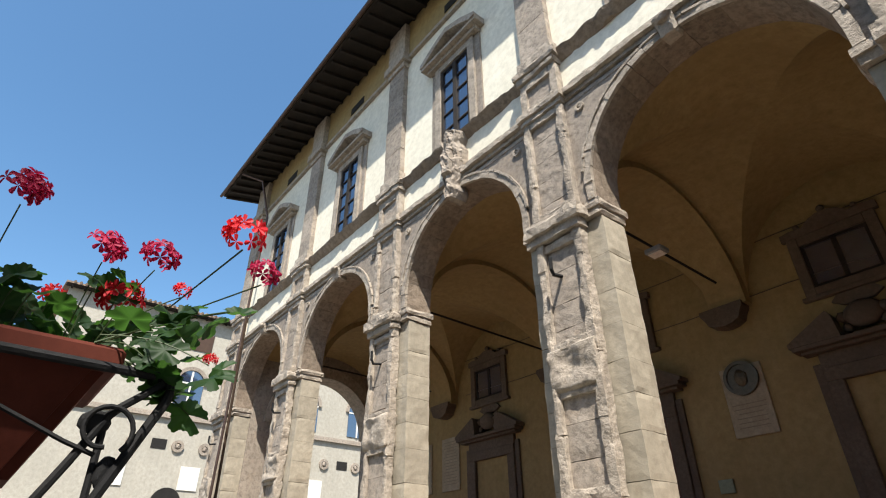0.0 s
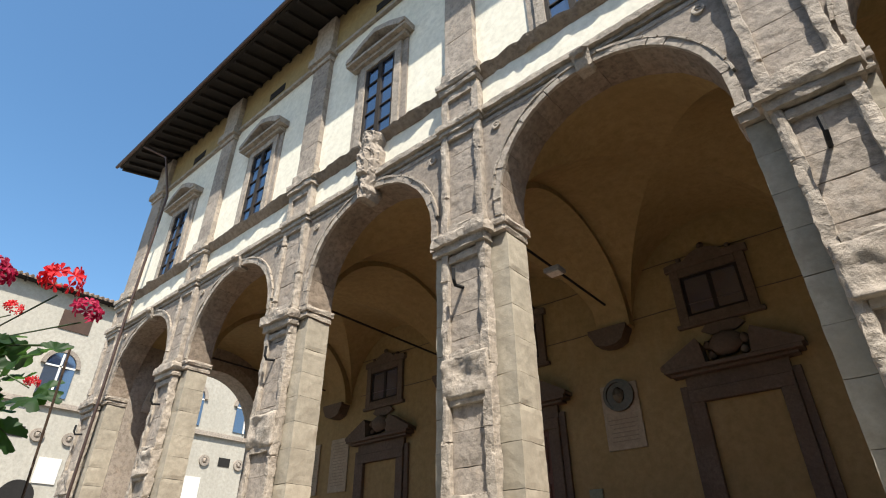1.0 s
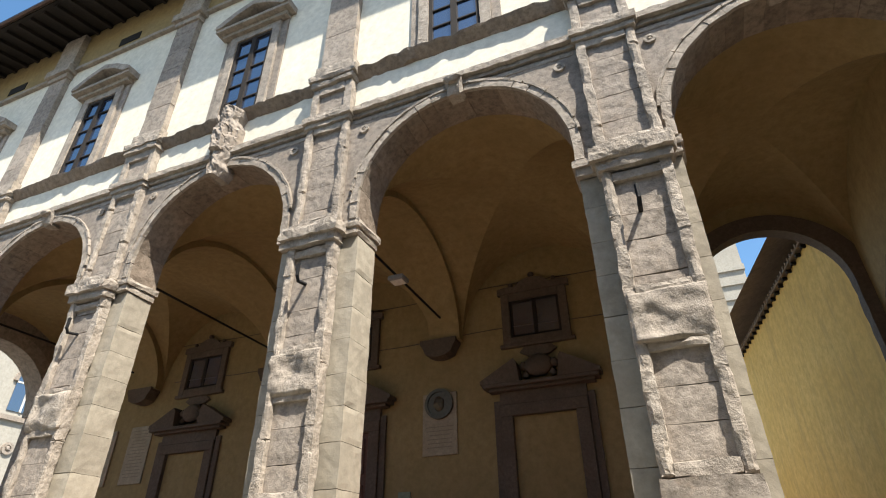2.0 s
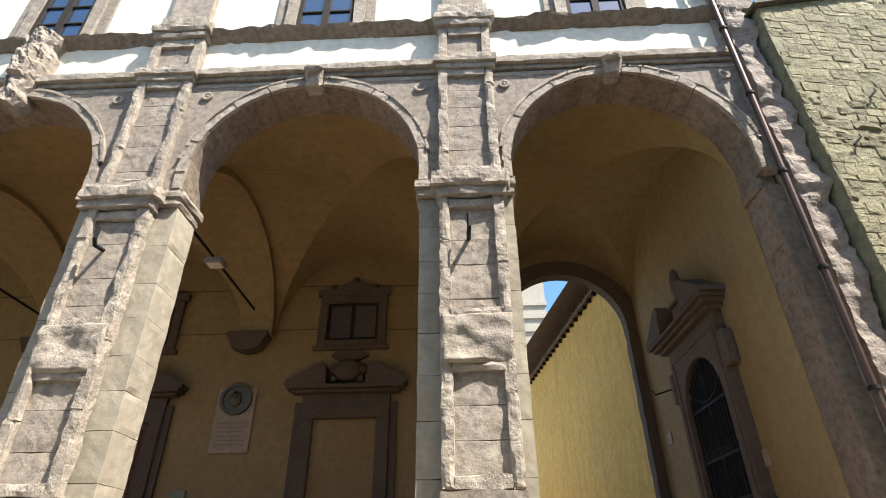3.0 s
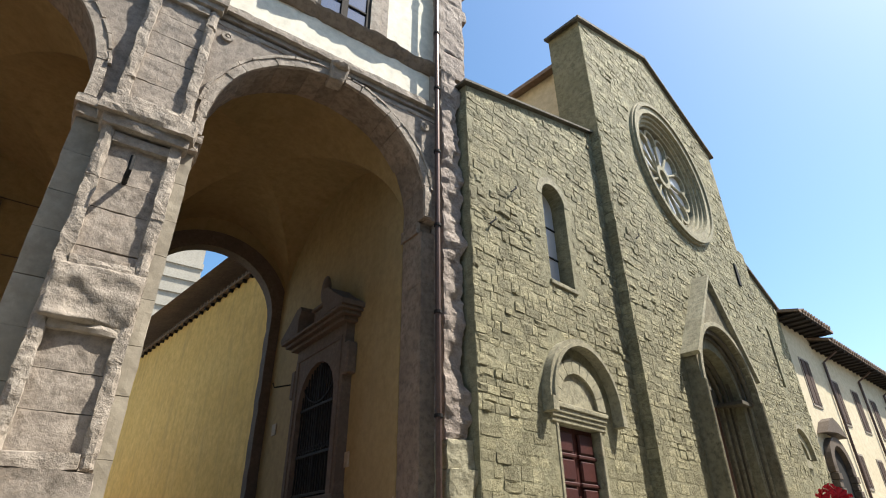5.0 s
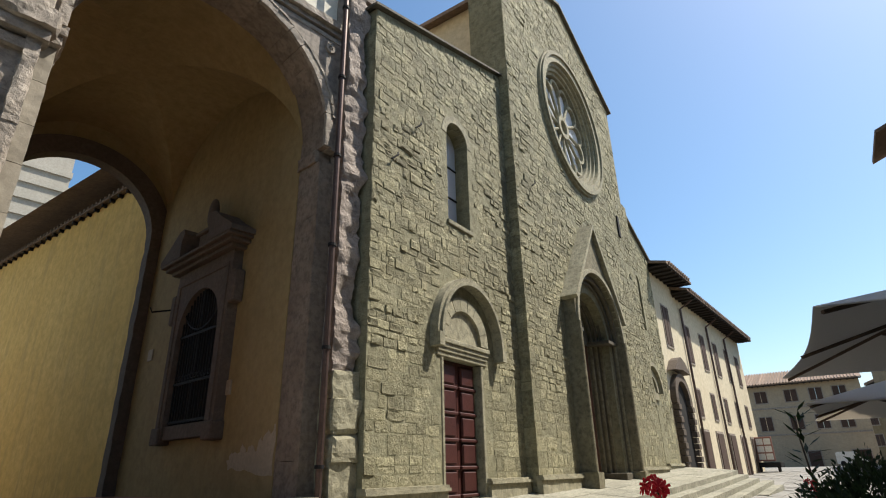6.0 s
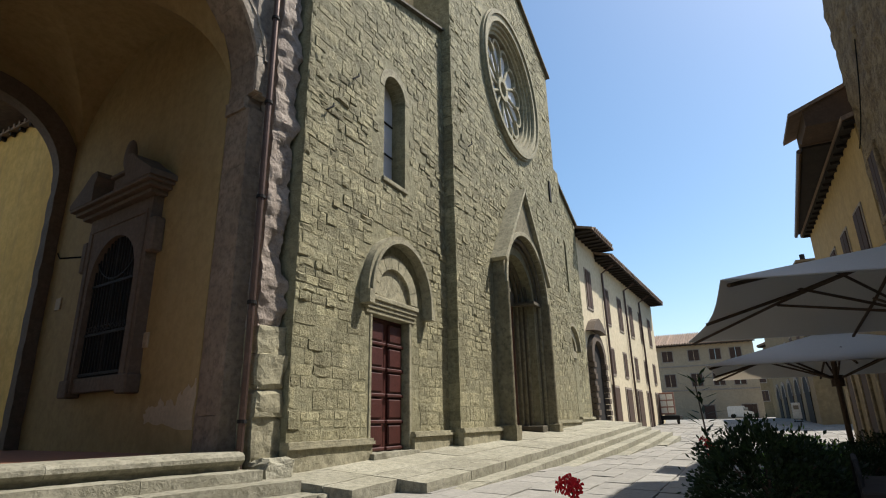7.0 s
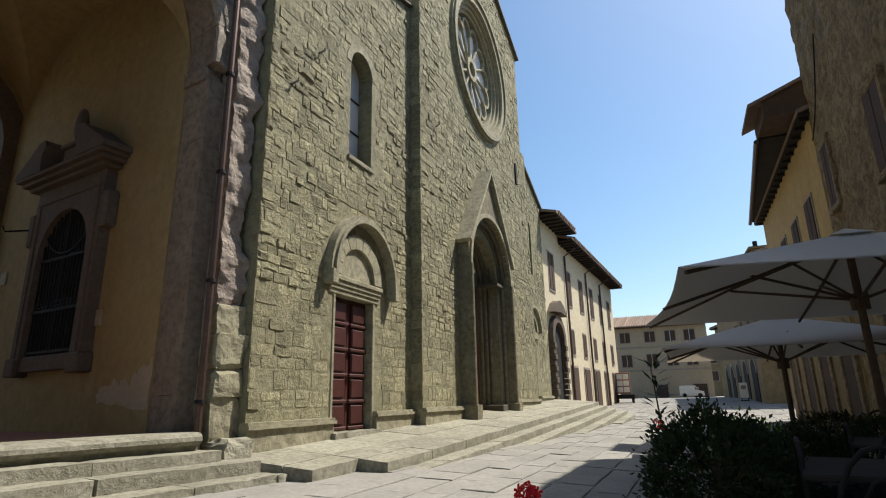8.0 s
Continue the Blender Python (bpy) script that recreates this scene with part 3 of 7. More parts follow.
    rough(bm, cx - half - 0.06, cx + half + 0.06, 6.92, 7.25, 10.95, 11.10, step=0.08, amp=0.025, chip=0.07)
    rough(bm, cx - half - 0.12, cx + half + 0.12, 6.88, 7.25, 11.10, 11.28, step=0.08, amp=0.03, chip=0.08)
    part("sill", bm, STONE_TRIM, p)
    # upper pilaster
    part("plinth", roughs((cx - half, cx + half, 6.97, 7.25, 11.28, 11.62), step=0.1, amp=0.015, chip=0.05), STONE_TRIM, p)
    z = 11.62
    while z < 16.0:
        z1 = min(z + rnd.uniform(0.6, 1.1), 16.0)
        if 16.0 - z1 < 0.3:
            z1 = 16.0
        part("shaft_block", roughs((cx - half + 0.08, cx + half - 0.08, 7.04, 7.25, z, z1 - 0.005), step=0.2, amp=0.008, chip=0.02), STONE, p)
        z = z1
    bm = bmesh.new()
    rough(bm, cx - half + 0.03, cx + half - 0.03, 6.98, 7.25, 16.0, 16.2, step=0.12, amp=0.012, chip=0.03)
    rough(bm, cx - half - 0.08, cx + half + 0.08, 6.88, 7.25, 16.2, 16.5, step=0.12, amp=0.015, chip=0.04)
    part("upper_capital", bm, STONE_TRIM, p)
    part("frieze_block", roughs((cx - half + 0.02, cx + half - 0.02, 6.98, 7.25, 16.5, 18.1), step=0.2, amp=0.01), STONE_TRIM, p)
    # iron hook
    part("hook", tube(bmesh.new(), [(cx - 0.06, 7.1, 6.08), (cx - 0.06, 6.86, 6.04), (cx - 0.05, 6.80, 6.12), (cx - 0.05, 6.80, 6.34)], 0.034, 6), IRON, p, "bent black iron hook")
    return p


for i, cx in enumerate(PIERS):
    pier(cx, 0.83, 0.68 if i == 0 else 0.83, seed=11 + i)
pier(-22.45, wl=0.75, wr=0.98, half=0.55, seed=30)

# ragged corner pier beside the church
pc = thing("corner_pier", (5.1, 7.3, FLOOR_Z - 0.6), "ragged sandstone corner pier with broken toothing stones", "pier")
rnd = random.Random(5)
# jamb blocks and impost: their shade is put into the brown colour
z = 0.8
while z < 7.0:
    z1 = min(z + rnd.uniform(0.9, 1.4), 7.0)
    part("block", roughs((4.84, 5.3, 7.22, 7.88, z, z1 + 0.004), step=0.13, amp=0.012, chip=0.012), SHADE_STONE, pc)
    z = z1
part("impost", roughs((4.79, 5.1, 7.3, 7.91, 7.0, 7.26), step=0.07, amp=0.014, chip=0.05), SHADE_STONE, pc)
part("shaft", roughs((4.98, 5.62, 7.14, 7.9, 7.28, 11.0), step=0.16, amp=0.02, chip=0.04), STONE, pc)
z = 0.8
while z < 3.05:
    z1 = z + rnd.uniform(0.38, 0.6)
    part("quoin", roughs((5.12, 5.63 + rnd.uniform(-0.03, 0.04), 6.84 + rnd.uniform(-0.03, 0.03), 7.5, z, z1 + 0.01), step=0.07, amp=0.03, chip=0.07, freq=2.6), CHURCH_TRIM, pc)
    z = z1
# the broken toothing: one crumbling mass in a few lengths
lengths = [(z - 0.02, 5.2), (5.17, 7.4), (7.37, 9.3), (9.27, 11.1)]
for za, zb in lengths:
    bm = roughs((5.13, 5.56, 6.93, 7.5, za, zb), step=0.055, amp=0.02, chip=0.03, freq=3)
    for v in bm.verts:
        p = v.co.copy()
        lump = 0.13 * noise.noise(Vector((p.x * 1.2, 2, p.z * 1.5))) + 0.07 * noise.noise(Vector((p.x * 3, 7, p.z * 4.2))) + 0.03 * noise.noise(p * 9)
        ledge = 0.13 * max(0.0, noise.noise(Vector((1, 5, p.z * 1.1))) - 0.1) + 0.05 * max(0.0, noise.noise(Vector((8, 5, p.z * 6))))
        if p.x > 5.3:
            v.co.x += lump + ledge
        if p.y < 7.2:
            v.co.y -= 0.8 * lump + 0.6 * ledge
    part("tooth_stone", bm, PINKISH, pc)
z = 11.08
while z < 16.4:
    z1 = z + rnd.uniform(0.4, 0.8)
    part("tooth_stone", roughs((5.1, 5.86 + rnd.uniform(-0.06, 0.07), 6.96, 7.5, z - 0.01, z1 + 0.01), step=0.08, amp=0.03, chip=0.06, freq=2.6), PINKISH, pc)
    z = z1

# eaves
eave = thing("roof_eaves", (-9, 6.5, 17.4), "dark timber eaves with rafters and a tile edge", "roof", kind="structure")
bm = bmesh.new()
prism(bm, [(7.9, 18.45), (5.6, 17.85), (5.6, 17.91), (7.9, 18.53)], LEFT_X - 0.9, 5.95, "x")
part("boarding", bm, DARKWOOD, eave)
bm = bmesh.new()
prism(bm, [(5.53, 17.92), (10.6, 19.8), (10.6, 19.95), (5.53, 18.01)], LEFT_X - 1.0, 6.0, "x")
prism(bm, [(10.6, 19.8), (14.9, 18.05), (14.9, 18.15), (10.6, 19.95)], LEFT_X - 1.0, 6.0, "x")
part("tiles", bm, ROOFTILE, eave)
x = LEFT_X - 0.8
while x < 5.9:
    bm = bmesh.new()
    prism(bm, [(7.9, 18.28), (5.7, 17.74), (5.7, 17.87), (7.9, 18.43)], x - 0.05, x + 0.06, "x")
    part("rafter", bm, DARKWOOD, eave)
    x += 0.62
part("gutter", tube(bmesh.new(), [(LEFT_X - 1.0, 5.5, 17.89), (6.0, 5.5, 17.89)], 0.07, 8), COPPER, eave)
for ax in AXES:
    tagged(part("frieze_window", boxes((ax - 0.45, ax + 0.45, 7.15, 7.2, 16.72, 17.06)), DARK), "small dark oblong opening in the frieze", "window", "frieze openings", kind="structure")


def upper_window(ax):
    w = thing("window", (ax, 7.2, 11.25), "tall casement window with a stone frame and pediment", "window", "upper floor windows", "structure")
    bm = roughs((ax - 0.82, ax - 0.58, 7.08, 7.3, 11.24, 14.12), (ax + 0.58, ax + 0.82, 7.08, 7.3, 11.24, 14.12), (ax - 0.82, ax + 0.82, 7.08, 7.3, 14.12, 14.36), step=0.18, amp=0.008, chip=0.02)
    part("frame", bm, STONE_TRIM, w)
    part("strip", boxes((ax - 1.02, ax - 0.824, 7.15, 7.3, 11.24, 14.36), (ax + 0.824, ax + 1.02, 7.15, 7.3, 11.24, 14.36)), STONE, w)
    bm = bmesh.new()
    prism(bm, [(ax - 1.2, 14.6), (ax - 1.2, 14.72), (ax - 0.6, 15.06), (ax, 15.28), (ax + 0.6, 15.06), (ax + 1.2, 14.72), (ax + 1.2, 14.6), (ax + 0.98, 14.6), (ax + 0.5, 14.9), (ax, 15.08), (ax - 0.5, 14.9), (ax - 0.98, 14.6)], 6.80, 7.3)
    box(bm, ax - 1.2, ax + 1.2, 6.84, 7.3, 14.5, 14.6)
    box(bm, ax - 1.05, ax + 1.05, 6.98, 7.3, 14.362, 14.5)
    part("pediment", bm, STONE_TRIM, w)
    part("tympanum", prism(bmesh.new(), [(ax - 0.98, 14.602), (ax - 0.5, 14.9), (ax, 15.08), (ax + 0.5, 14.9), (ax + 0.98, 14.602)], 7.1, 7.25), STONE, w)
    part("pane", boxes((ax - 0.57, ax + 0.57, 7.165, 7.185, 11.26, 14.1)), GLASS, w, "dark window glass, its sky reflection deepened by a blue tint")
    bm = boxes((ax - 0.58, ax - 0.5, 7.12, 7.164, 11.25, 14.11), (ax + 0.5, ax + 0.58, 7.12, 7.164, 11.25, 14.11), (ax - 0.07, ax + 0.07, 7.11, 7.164, 11.25, 14.11), (ax - 0.5, ax + 0.5, 7.12, 7.164, 14.03, 14.11))
    part("casement", bm, DARKWOOD, w)
    bm = bmesh.new()
    for k in range(1, 5):
        zz = 11.25 + k * 0.56
        for sx in (-1, 1):
            xa, xb = sorted((ax + sx * 0.07, ax + sx * 0.5))
            box(bm, xa, xb, 7.13, 7.163, zz - 0.018, zz + 0.018)
    part("glazing_bar", bm, DARKWOOD, w)
    return w


for ax in AXES:
    upper_window(ax)

# carved coat of arms over the third arch
ax = AXES[2]
SIL = [(9.25, 0.10), (9.45, 0.2), (9.62, 0.16), (9.8, 0.24), (10.2, 0.34), (10.6, 0.37), (10.8, 0.28), (10.95, 0.36), (11.12, 0.40), (11.3, 0.2)]


def half_at(z):
    for (z0, w0), (z1, w1) in zip(SIL, SIL[1:]):
        if z0 <= z <= z1:
            return w0 + (w1 - w0) * (z - z0) / (z1 - z0)
    return 0.1


bm = rough(bmesh.new(), -1, 1, 6.78, 7.3, 9.25, 11.3, step=0.045, amp=0.012, chip=0.0, fn=lambda p: Vector((ax + p.x * half_at(p.z), p.y, p.z)))
for v in bm.verts:
    if v.co.y < 7.1:
        p = v.co.copy()
        u = (p.x - ax) / max(half_at(min(max(p.z, 9.25), 11.3)), 0.05)
        carve = 0.12 * abs(noise.noise(Vector((p.x * 5, 3, p.z * 4)))) + 0.06 * abs(noise.noise(Vector((p.x * 12, 8, p.z * 11))))
        rim = 0.06 if 0.6 < abs(u) < 0.85 else 0.0
        v.co.y += 0.18 * u * u + carve - rim - (0.10 if 9.9 < p.z < 10.7 and abs(u) < 0.5 else 0.0)
tagged(part("heraldic_shield", bm, STONE), "weathered carved stone coat of arms over an arch", "sculpture")

# downpipes
for x, y, ztop, zb in ((5.0, 6.92, 17.3, 1.2), (-21.35, 6.9, 17.0, 1.5)):
    dp = thing("downpipe", (x, y, zb), "thin brown copper downpipe with brackets", "downpipe", "downpipes")
    pts = [(x, y, zb), (x, y, 16.4), (x, 5.9, 17.6), (x, 5.55, 17.82)] if x > 0 else [(x - 0.1, y, zb), (x, y, 9.8), (x + 0.35, y, 15.5), (x + 0.3, 6.4, 17.3), (x - 0.4, 5.65, 17.8)]
    part("pipe", tube(bmesh.new(), pts, 0.05, 10), COPPER, dp)
    zz = zb + 0.7
    while zz < 16 and x > 0:
        part("bracket", tube(bmesh.new(), [(x, y, zz), (x, y, zz + 0.05)], 0.07, 10), IRON, dp)
        zz += 1.7

# ---------- loggia: openings and tablets on the back wall ----------


def back_door(cx, filled):
    d = thing("door", (cx, BACK_Y, FLOOR_Z), "walled-up doorway in a dark stone frame with broken pediment" if filled else "brown wooden door in a dark stone frame with broken pediment", "door", "loggia doors", "structure")
    Y = BACK_Y
    part("frame", boxes((cx - 1.12, cx - 0.8, Y - 0.16, Y, FLOOR_Z, 5.2), (cx + 0.8, cx + 1.12, Y - 0.16, Y, FLOOR_Z, 5.2), (cx - 1.12, cx + 1.12, Y - 0.16, Y, 5.2, 5.5), bevel=0.015), PIETRA, d)
    part("outer_frame", boxes((cx - 1.3, cx - 1.123, Y - 0.09, Y, FLOOR_Z, 5.62), (cx + 1.123, cx + 1.3, Y - 0.09, Y, FLOOR_Z, 5.62), bevel=0.01), PIETRA, d)
    part("frieze", boxes((cx - 1.122, cx + 1.122, Y - 0.12, Y, 5.502, 5.82)), PIETRA, d)
    part("cornice", boxes((cx - 1.5, cx + 1.5, Y - 0.42, Y, 5.90, 6.0), (cx - 1.38, cx + 1.38, Y - 0.3, Y, 5.822, 5.9), bevel=0.012), PIETRA, d)
    for s in (-1, 1):
        bm = bmesh.new()
        prism(bm, [(cx + s * 1.56, 6.003), (cx + s * 1.56, 6.10), (cx + s * 0.62, 6.62), (cx + s * 0.55, 6.5), (cx + s * 0.5, 6.003)], Y - 0.4, Y)
        part("pediment_side", bm, PIETRA, d)
    bm = bmesh.new()
    blob(bm, (cx, Y - 0.18, 6.42), 0.34, 2, 0.2, 2, (1.15, 0.5, 0.9))
    for s in (-1, 1):
        blob(bm, (cx + s * 0.4, Y - 0.16, 6.45), 0.12, 2, 0.4, 3)
        blob(bm, (cx + s * 0.36, Y - 0.16, 6.2), 0.1, 2, 0.4, 3)
    part("cartouche", bm, PIETRA, d, smooth=True)
    if filled:
        part("infill", boxes((cx - 0.8, cx + 0.8, Y - 0.03, Y, FLOOR_Z, 5.2)), OCHRE, d, "plastered infill of the doorway")
    else:
        part("leaf", boxes((cx - 0.8, cx + 0.8, Y - 0.05, Y, FLOOR_Z, 5.2)), BROWNDOOR, d, "brown panelled wooden door leaf")
        for s in (-1, 1):
            for zz in (1.7, 2.9, 4.1):
                part("panel", boxes((cx + s * 0.4 - 0.27, cx + s * 0.4 + 0.27, Y - 0.09, Y - 0.05, zz, zz + 0.95), bevel=0.02), BROWNDOOR, d)
    return d


def back_window(cx):
    w = thing("window", (cx, BACK_Y, 7.2), "small dark window in a scrolled stone frame", "window", "loggia windows", "structure")
    Y = BACK_Y
    part("frame", boxes((cx - 0.93, cx - 0.70, Y - 0.12, Y, 7.12, 8.62), (cx + 0.70, cx + 0.93, Y - 0.12, Y, 7.12, 8.62), (cx - 0.70, cx + 0.70, Y - 0.12, Y, 8.40, 8.62), (cx - 0.70, cx + 0.70, Y - 0.12, Y, 7.12, 7.30), (cx - 1.02, cx + 1.02, Y - 0.14, Y, 7.02, 7.12), bevel=0.012), PIETRA, w)
    crest = [(cx - 1.02, 8.622), (cx - 1.02, 8.8), (cx - 0.8, 8.84), (cx - 0.5, 8.82), (cx - 0.3, 8.98), (cx - 0.12, 9.04), (cx + 0.12, 9.04), (cx + 0.3, 8.98), (cx + 0.5, 8.82), (cx + 0.8, 8.84), (cx + 1.02, 8.8), (cx + 1.02, 8.622)]
    part("crest", prism(bmesh.new(), crest, Y - 0.13, Y), PIETRA, w)
    for x, z, r in ((0, 9.13, 0.09), (-0.62, 8.9, 0.07), (0.62, 8.9, 0.07)):
        part("finial", blob(bmesh.new(), (cx + x, Y - 0.07, z), r, 2, 0.05), PIETRA, w)
    part("pane", boxes((cx - 0.7, cx + 0.7, Y - 0.03, Y - 0.005, 7.3, 8.4)), GLASS, w)
    part("casement", boxes((cx - 0.7, cx - 0.63, Y - 0.06, Y - 0.03, 7.3, 8.4), (cx + 0.63, cx + 0.7, Y - 0.06, Y - 0.03, 7.3, 8.4), (cx - 0.05, cx + 0.05, Y - 0.06, Y - 0.03, 7.3, 8.4), (cx - 0.63, cx + 0.63, Y - 0.06, Y - 0.03, 8.33, 8.4), (cx - 0.63, cx + 0.63, Y - 0.06, Y - 0.03, 7.3, 7.37)), DARKWOOD, w)
    part("apron", prism(bmesh.new(), [(cx - 0.36, 7.0), (cx - 0.5, 6.86), (cx - 0.3, 6.74), (cx, 6.70), (cx + 0.3, 6.74), (cx + 0.5, 6.86), (cx + 0.36, 7.0)], Y - 0.1, Y), PIETRA, w)
    return w


for cx, filled in ((-3.06, True), (-8.83, False), (-14.7, True)):
    back_door(cx, filled)
    back_window(cx)


def tablet(cx, z0, z1, half, roundel=None):
    t = thing("memorial_tablet", (cx, BACK_Y, z0), "pale marble memorial tablet" + (" below a round bronze portrait disc" if roundel else " with worn lettering"), "tablet", "loggia tablets")
    Y = BACK_Y
    part("slab", boxes((cx - half, cx + half, Y - 0.05, Y, z0, z1), bevel=0.01), SLAB, t)
    n = int(((roundel - 0.45 if roundel else z1) - z0 - 0.2) / 0.105)
    for k in range(n):
        zz = (roundel - 0.45 if roundel else z1) - 0.14 - k * 0.105
        w = half * random.uniform(0.55, 0.82)
        part("text_line", boxes((cx - w, cx + w, Y - 0.0535, Y - 0.05, zz - 0.022, zz)), INSCR, t)
    if roundel:
        bm = disc(bmesh.new(), cx, roundel, 0.37, Y - 0.09, Y)
        part("roundel", bm, BRONZE, t)
        part("rim", ring(bmesh.new(), cx, roundel, 0.33, 0.41, Y - 0.13, Y, n=32), BRONZE, t)
        part("boss", blob(bmesh.new(), (cx, Y - 0.09, roundel), 0.2, 2, 0.25, 3, (0.8, 0.35, 1.1)), BRONZE, t)
    return t


tablet(-5.92, 4.42, 6.05, 0.5, 5.75)
tablet(-16.95, 4.4, 6.25, 0.5)
tablet(-18.6, 4.4, 6.2, 0.5)
tagged(part("meter_box", boxes((-7.1, -6.75, BACK_Y - 0.06, BACK_Y, 3.3, 3.6), bevel=0.01), surface("grey green enamel", (0.2, 0.23, 0.17), (0.25, 0.28, 0.2), bump=0.05, vary=0)), "small grey-green metal box on the wall", "box")
for z in (8.95, 7.62):
    pts = [(x, BACK_Y - 0.03, z + 0.04 * math.sin(x * 1.1)) for x in [-16 + 0.9 * k for k in range(19)]]
    tagged(part("cable", tube(bmesh.new(), pts, 0.012, 5), PIETRA), "thin cable run along the loggia wall", "cable", "loggia cables")
# flood lamp on the first tie rod
fl = thing("floodlight", (-5.42, 10.3, 7.7), "small grey floodlight fixed to the tie rod", "floodlight")
part("housing", boxes((-5.62, -5.22, 10.15, 10.5, 7.66, 7.78), bevel=0.02), surface("grey lamp metal", (0.2, 0.2, 0.2), (0.26, 0.26, 0.25), bump=0.05, vary=0, rough_=0.5), fl)
part("lens", boxes((-5.57, -5.27, 10.2, 10.45, 7.642, 7.658)), MARBLE, fl, "pale lamp glass")

# ---------- loggia: gate in the end wall ----------
g = thing("gate", (END_X, 10.75, 2.7), "tall arched doorway with wrought iron gate and broken pediment", "gate", kind="structure")
SKEW = 0.21 / (BACK_Y - 7.865)                       # the end wall runs a little out of square
TX = Matrix(((-SKEW, 1, 0, END_X + SKEW * BACK_Y), (1, 0, 0, 0), (0, 0, 1, 0), (0, 0, 0, 1)))       # outline (y, z) laid on the end wall
gy = 10.75
bm = boxes((gy - 1.17, gy - 0.86, -0.2, 0.0, 2.5, 5.7), (gy + 0.86, gy + 1.17, -0.2, 0.0, 2.5, 5.7))
arch_wall(bm, gy - 0.86, gy + 0.86, 4.5, 5.7, -0.2, 0.0, gy, 0.84, 4.55)
part("frame", bm, PIETRA, g, m=TX)
part("fillet", boxes((gy - 1.07, gy - 0.98, -0.225, -0.19, 2.7, 5.62), (gy + 0.98, gy + 1.07, -0.225, -0.19, 2.7, 5.62), (gy - 1.07, gy + 1.07, -0.225, -0.19, 5.622, 5.7), bevel=0.01), PIETRA, g, m=TX)
part("sill", boxes((gy - 1.17, gy + 1.17, -0.16, 0.0, 2.5, 2.76), bevel=0.012), PIETRA, g, m=TX)
for s_ in (-1, 1):
    part("foot_block", boxes((gy + s_ * 1.06 - 0.17, gy + s_ * 1.06 + 0.17, -0.25, 0.0, 2.42, 2.74), bevel=0.02), PIETRA, g, m=TX)
    part("ear", boxes((gy + s_ * 1.25 - 0.1, gy + s_ * 1.25 + 0.1, -0.22, 0.0, 4.85, 5.5), bevel=0.03), PIETRA, g, m=TX)
part("recess", boxes((gy - 0.86, gy + 0.86, -0.03, 0.0, 2.76, 5.42)), DARK, g, "dark opening behind the gate", m=TX)
part("frieze", boxes((gy - 1.17, gy + 1.17, -0.19, 0.0, 5.702, 5.93)), PIETRA, g, m=TX)
part("cornice", boxes((gy - 1.3, gy + 1.3, -0.32, 0.0, 5.932, 6.02), (gy - 1.42, gy + 1.42, -0.42, 0.0, 6.02, 6.1), (gy - 1.5, gy + 1.5, -0.5, 0.0, 6.1, 6.17), bevel=0.012), PIETRA, g, m=TX)
for s_ in (-1, 1):
    bm = bmesh.new()
    prism(bm, [(gy + s_ * 1.55, 6.172), (gy + s_ * 1.55, 6.27), (gy + s_ * 1.1, 6.55), (gy + s_ * 0.78, 6.78), (gy + s_ * 0.58, 6.8), (gy + s_ * 0.52, 6.68), (gy + s_ * 0.62, 6.5), (gy + s_ * 0.6, 6.172)], -0.5, 0.0)
    part("pediment_side", bm, PIETRA, g, m=TX)
part("pedestal", boxes((gy - 0.24, gy + 0.24, -0.3, 0.0, 6.172, 6.58), (gy - 0.3, gy + 0.3, -0.36, 0.0, 6.58, 6.66), bevel=0.02), PIETRA, g, m=TX)
part("oval", blob(bmesh.new(), (gy - 0.15, -0.25, 7.0), 0.36, 3, 0.05, 2, (0.5, 0.25, 1.0)), PIETRA, g, smooth=True, m=TX)
for k in range(15):
    y = gy - 0.8 + k * 1.6 / 14
    top = 4.55 + math.sqrt(max(0.0, 0.84 ** 2 - (y - gy) ** 2))
    part("bar", tube(bmesh.new(), [(y, -0.1, 2.78), (y, -0.1, top)], 0.018 if k != 7 else 0.035, 6), IRON, g, m=TX)
for z in (2.82, 3.55, 4.5):
    part("rail", boxes((gy - 0.82, gy + 0.82, -0.13, -0.07, z - 0.025, z + 0.025)), IRON, g, m=TX)
part("scroll_band", ring(bmesh.new(), gy, 5.45, 0.86, 0.89, -0.13, -0.09, math.pi * 1.12, math.pi * 1.88, 20), IRON, g, m=TX)
for k in range(12):
    part("curl", ring(bmesh.new(), gy - 0.74 + k * 0.1345, 3.66, 0.035, 0.055, -0.12, -0.09, n=10), IRON, g, m=TX)
for y, z in ((9.55, 3.17), (BACK_Y - 1.9 + 1.2, 4.3)):
    tagged(part("sign_plate", boxes((y - 0.12, y + 0.12, -0.03, 0.0, z, z + 0.26), bevel=0.006), SLAB, m=TX), "small pale plate on the plaster wall", "plate", "wall plates")
tagged(part("lamp_bracket", tube(bmesh.new(), [(END_X + 0.05, 12.3, 5.3), (END_X - 0.45, 12.3, 5.15), (END_X - 0.5, 12.3, 5.25)], 0.018, 6), IRON), "thin iron bracket on the wall", "bracket")

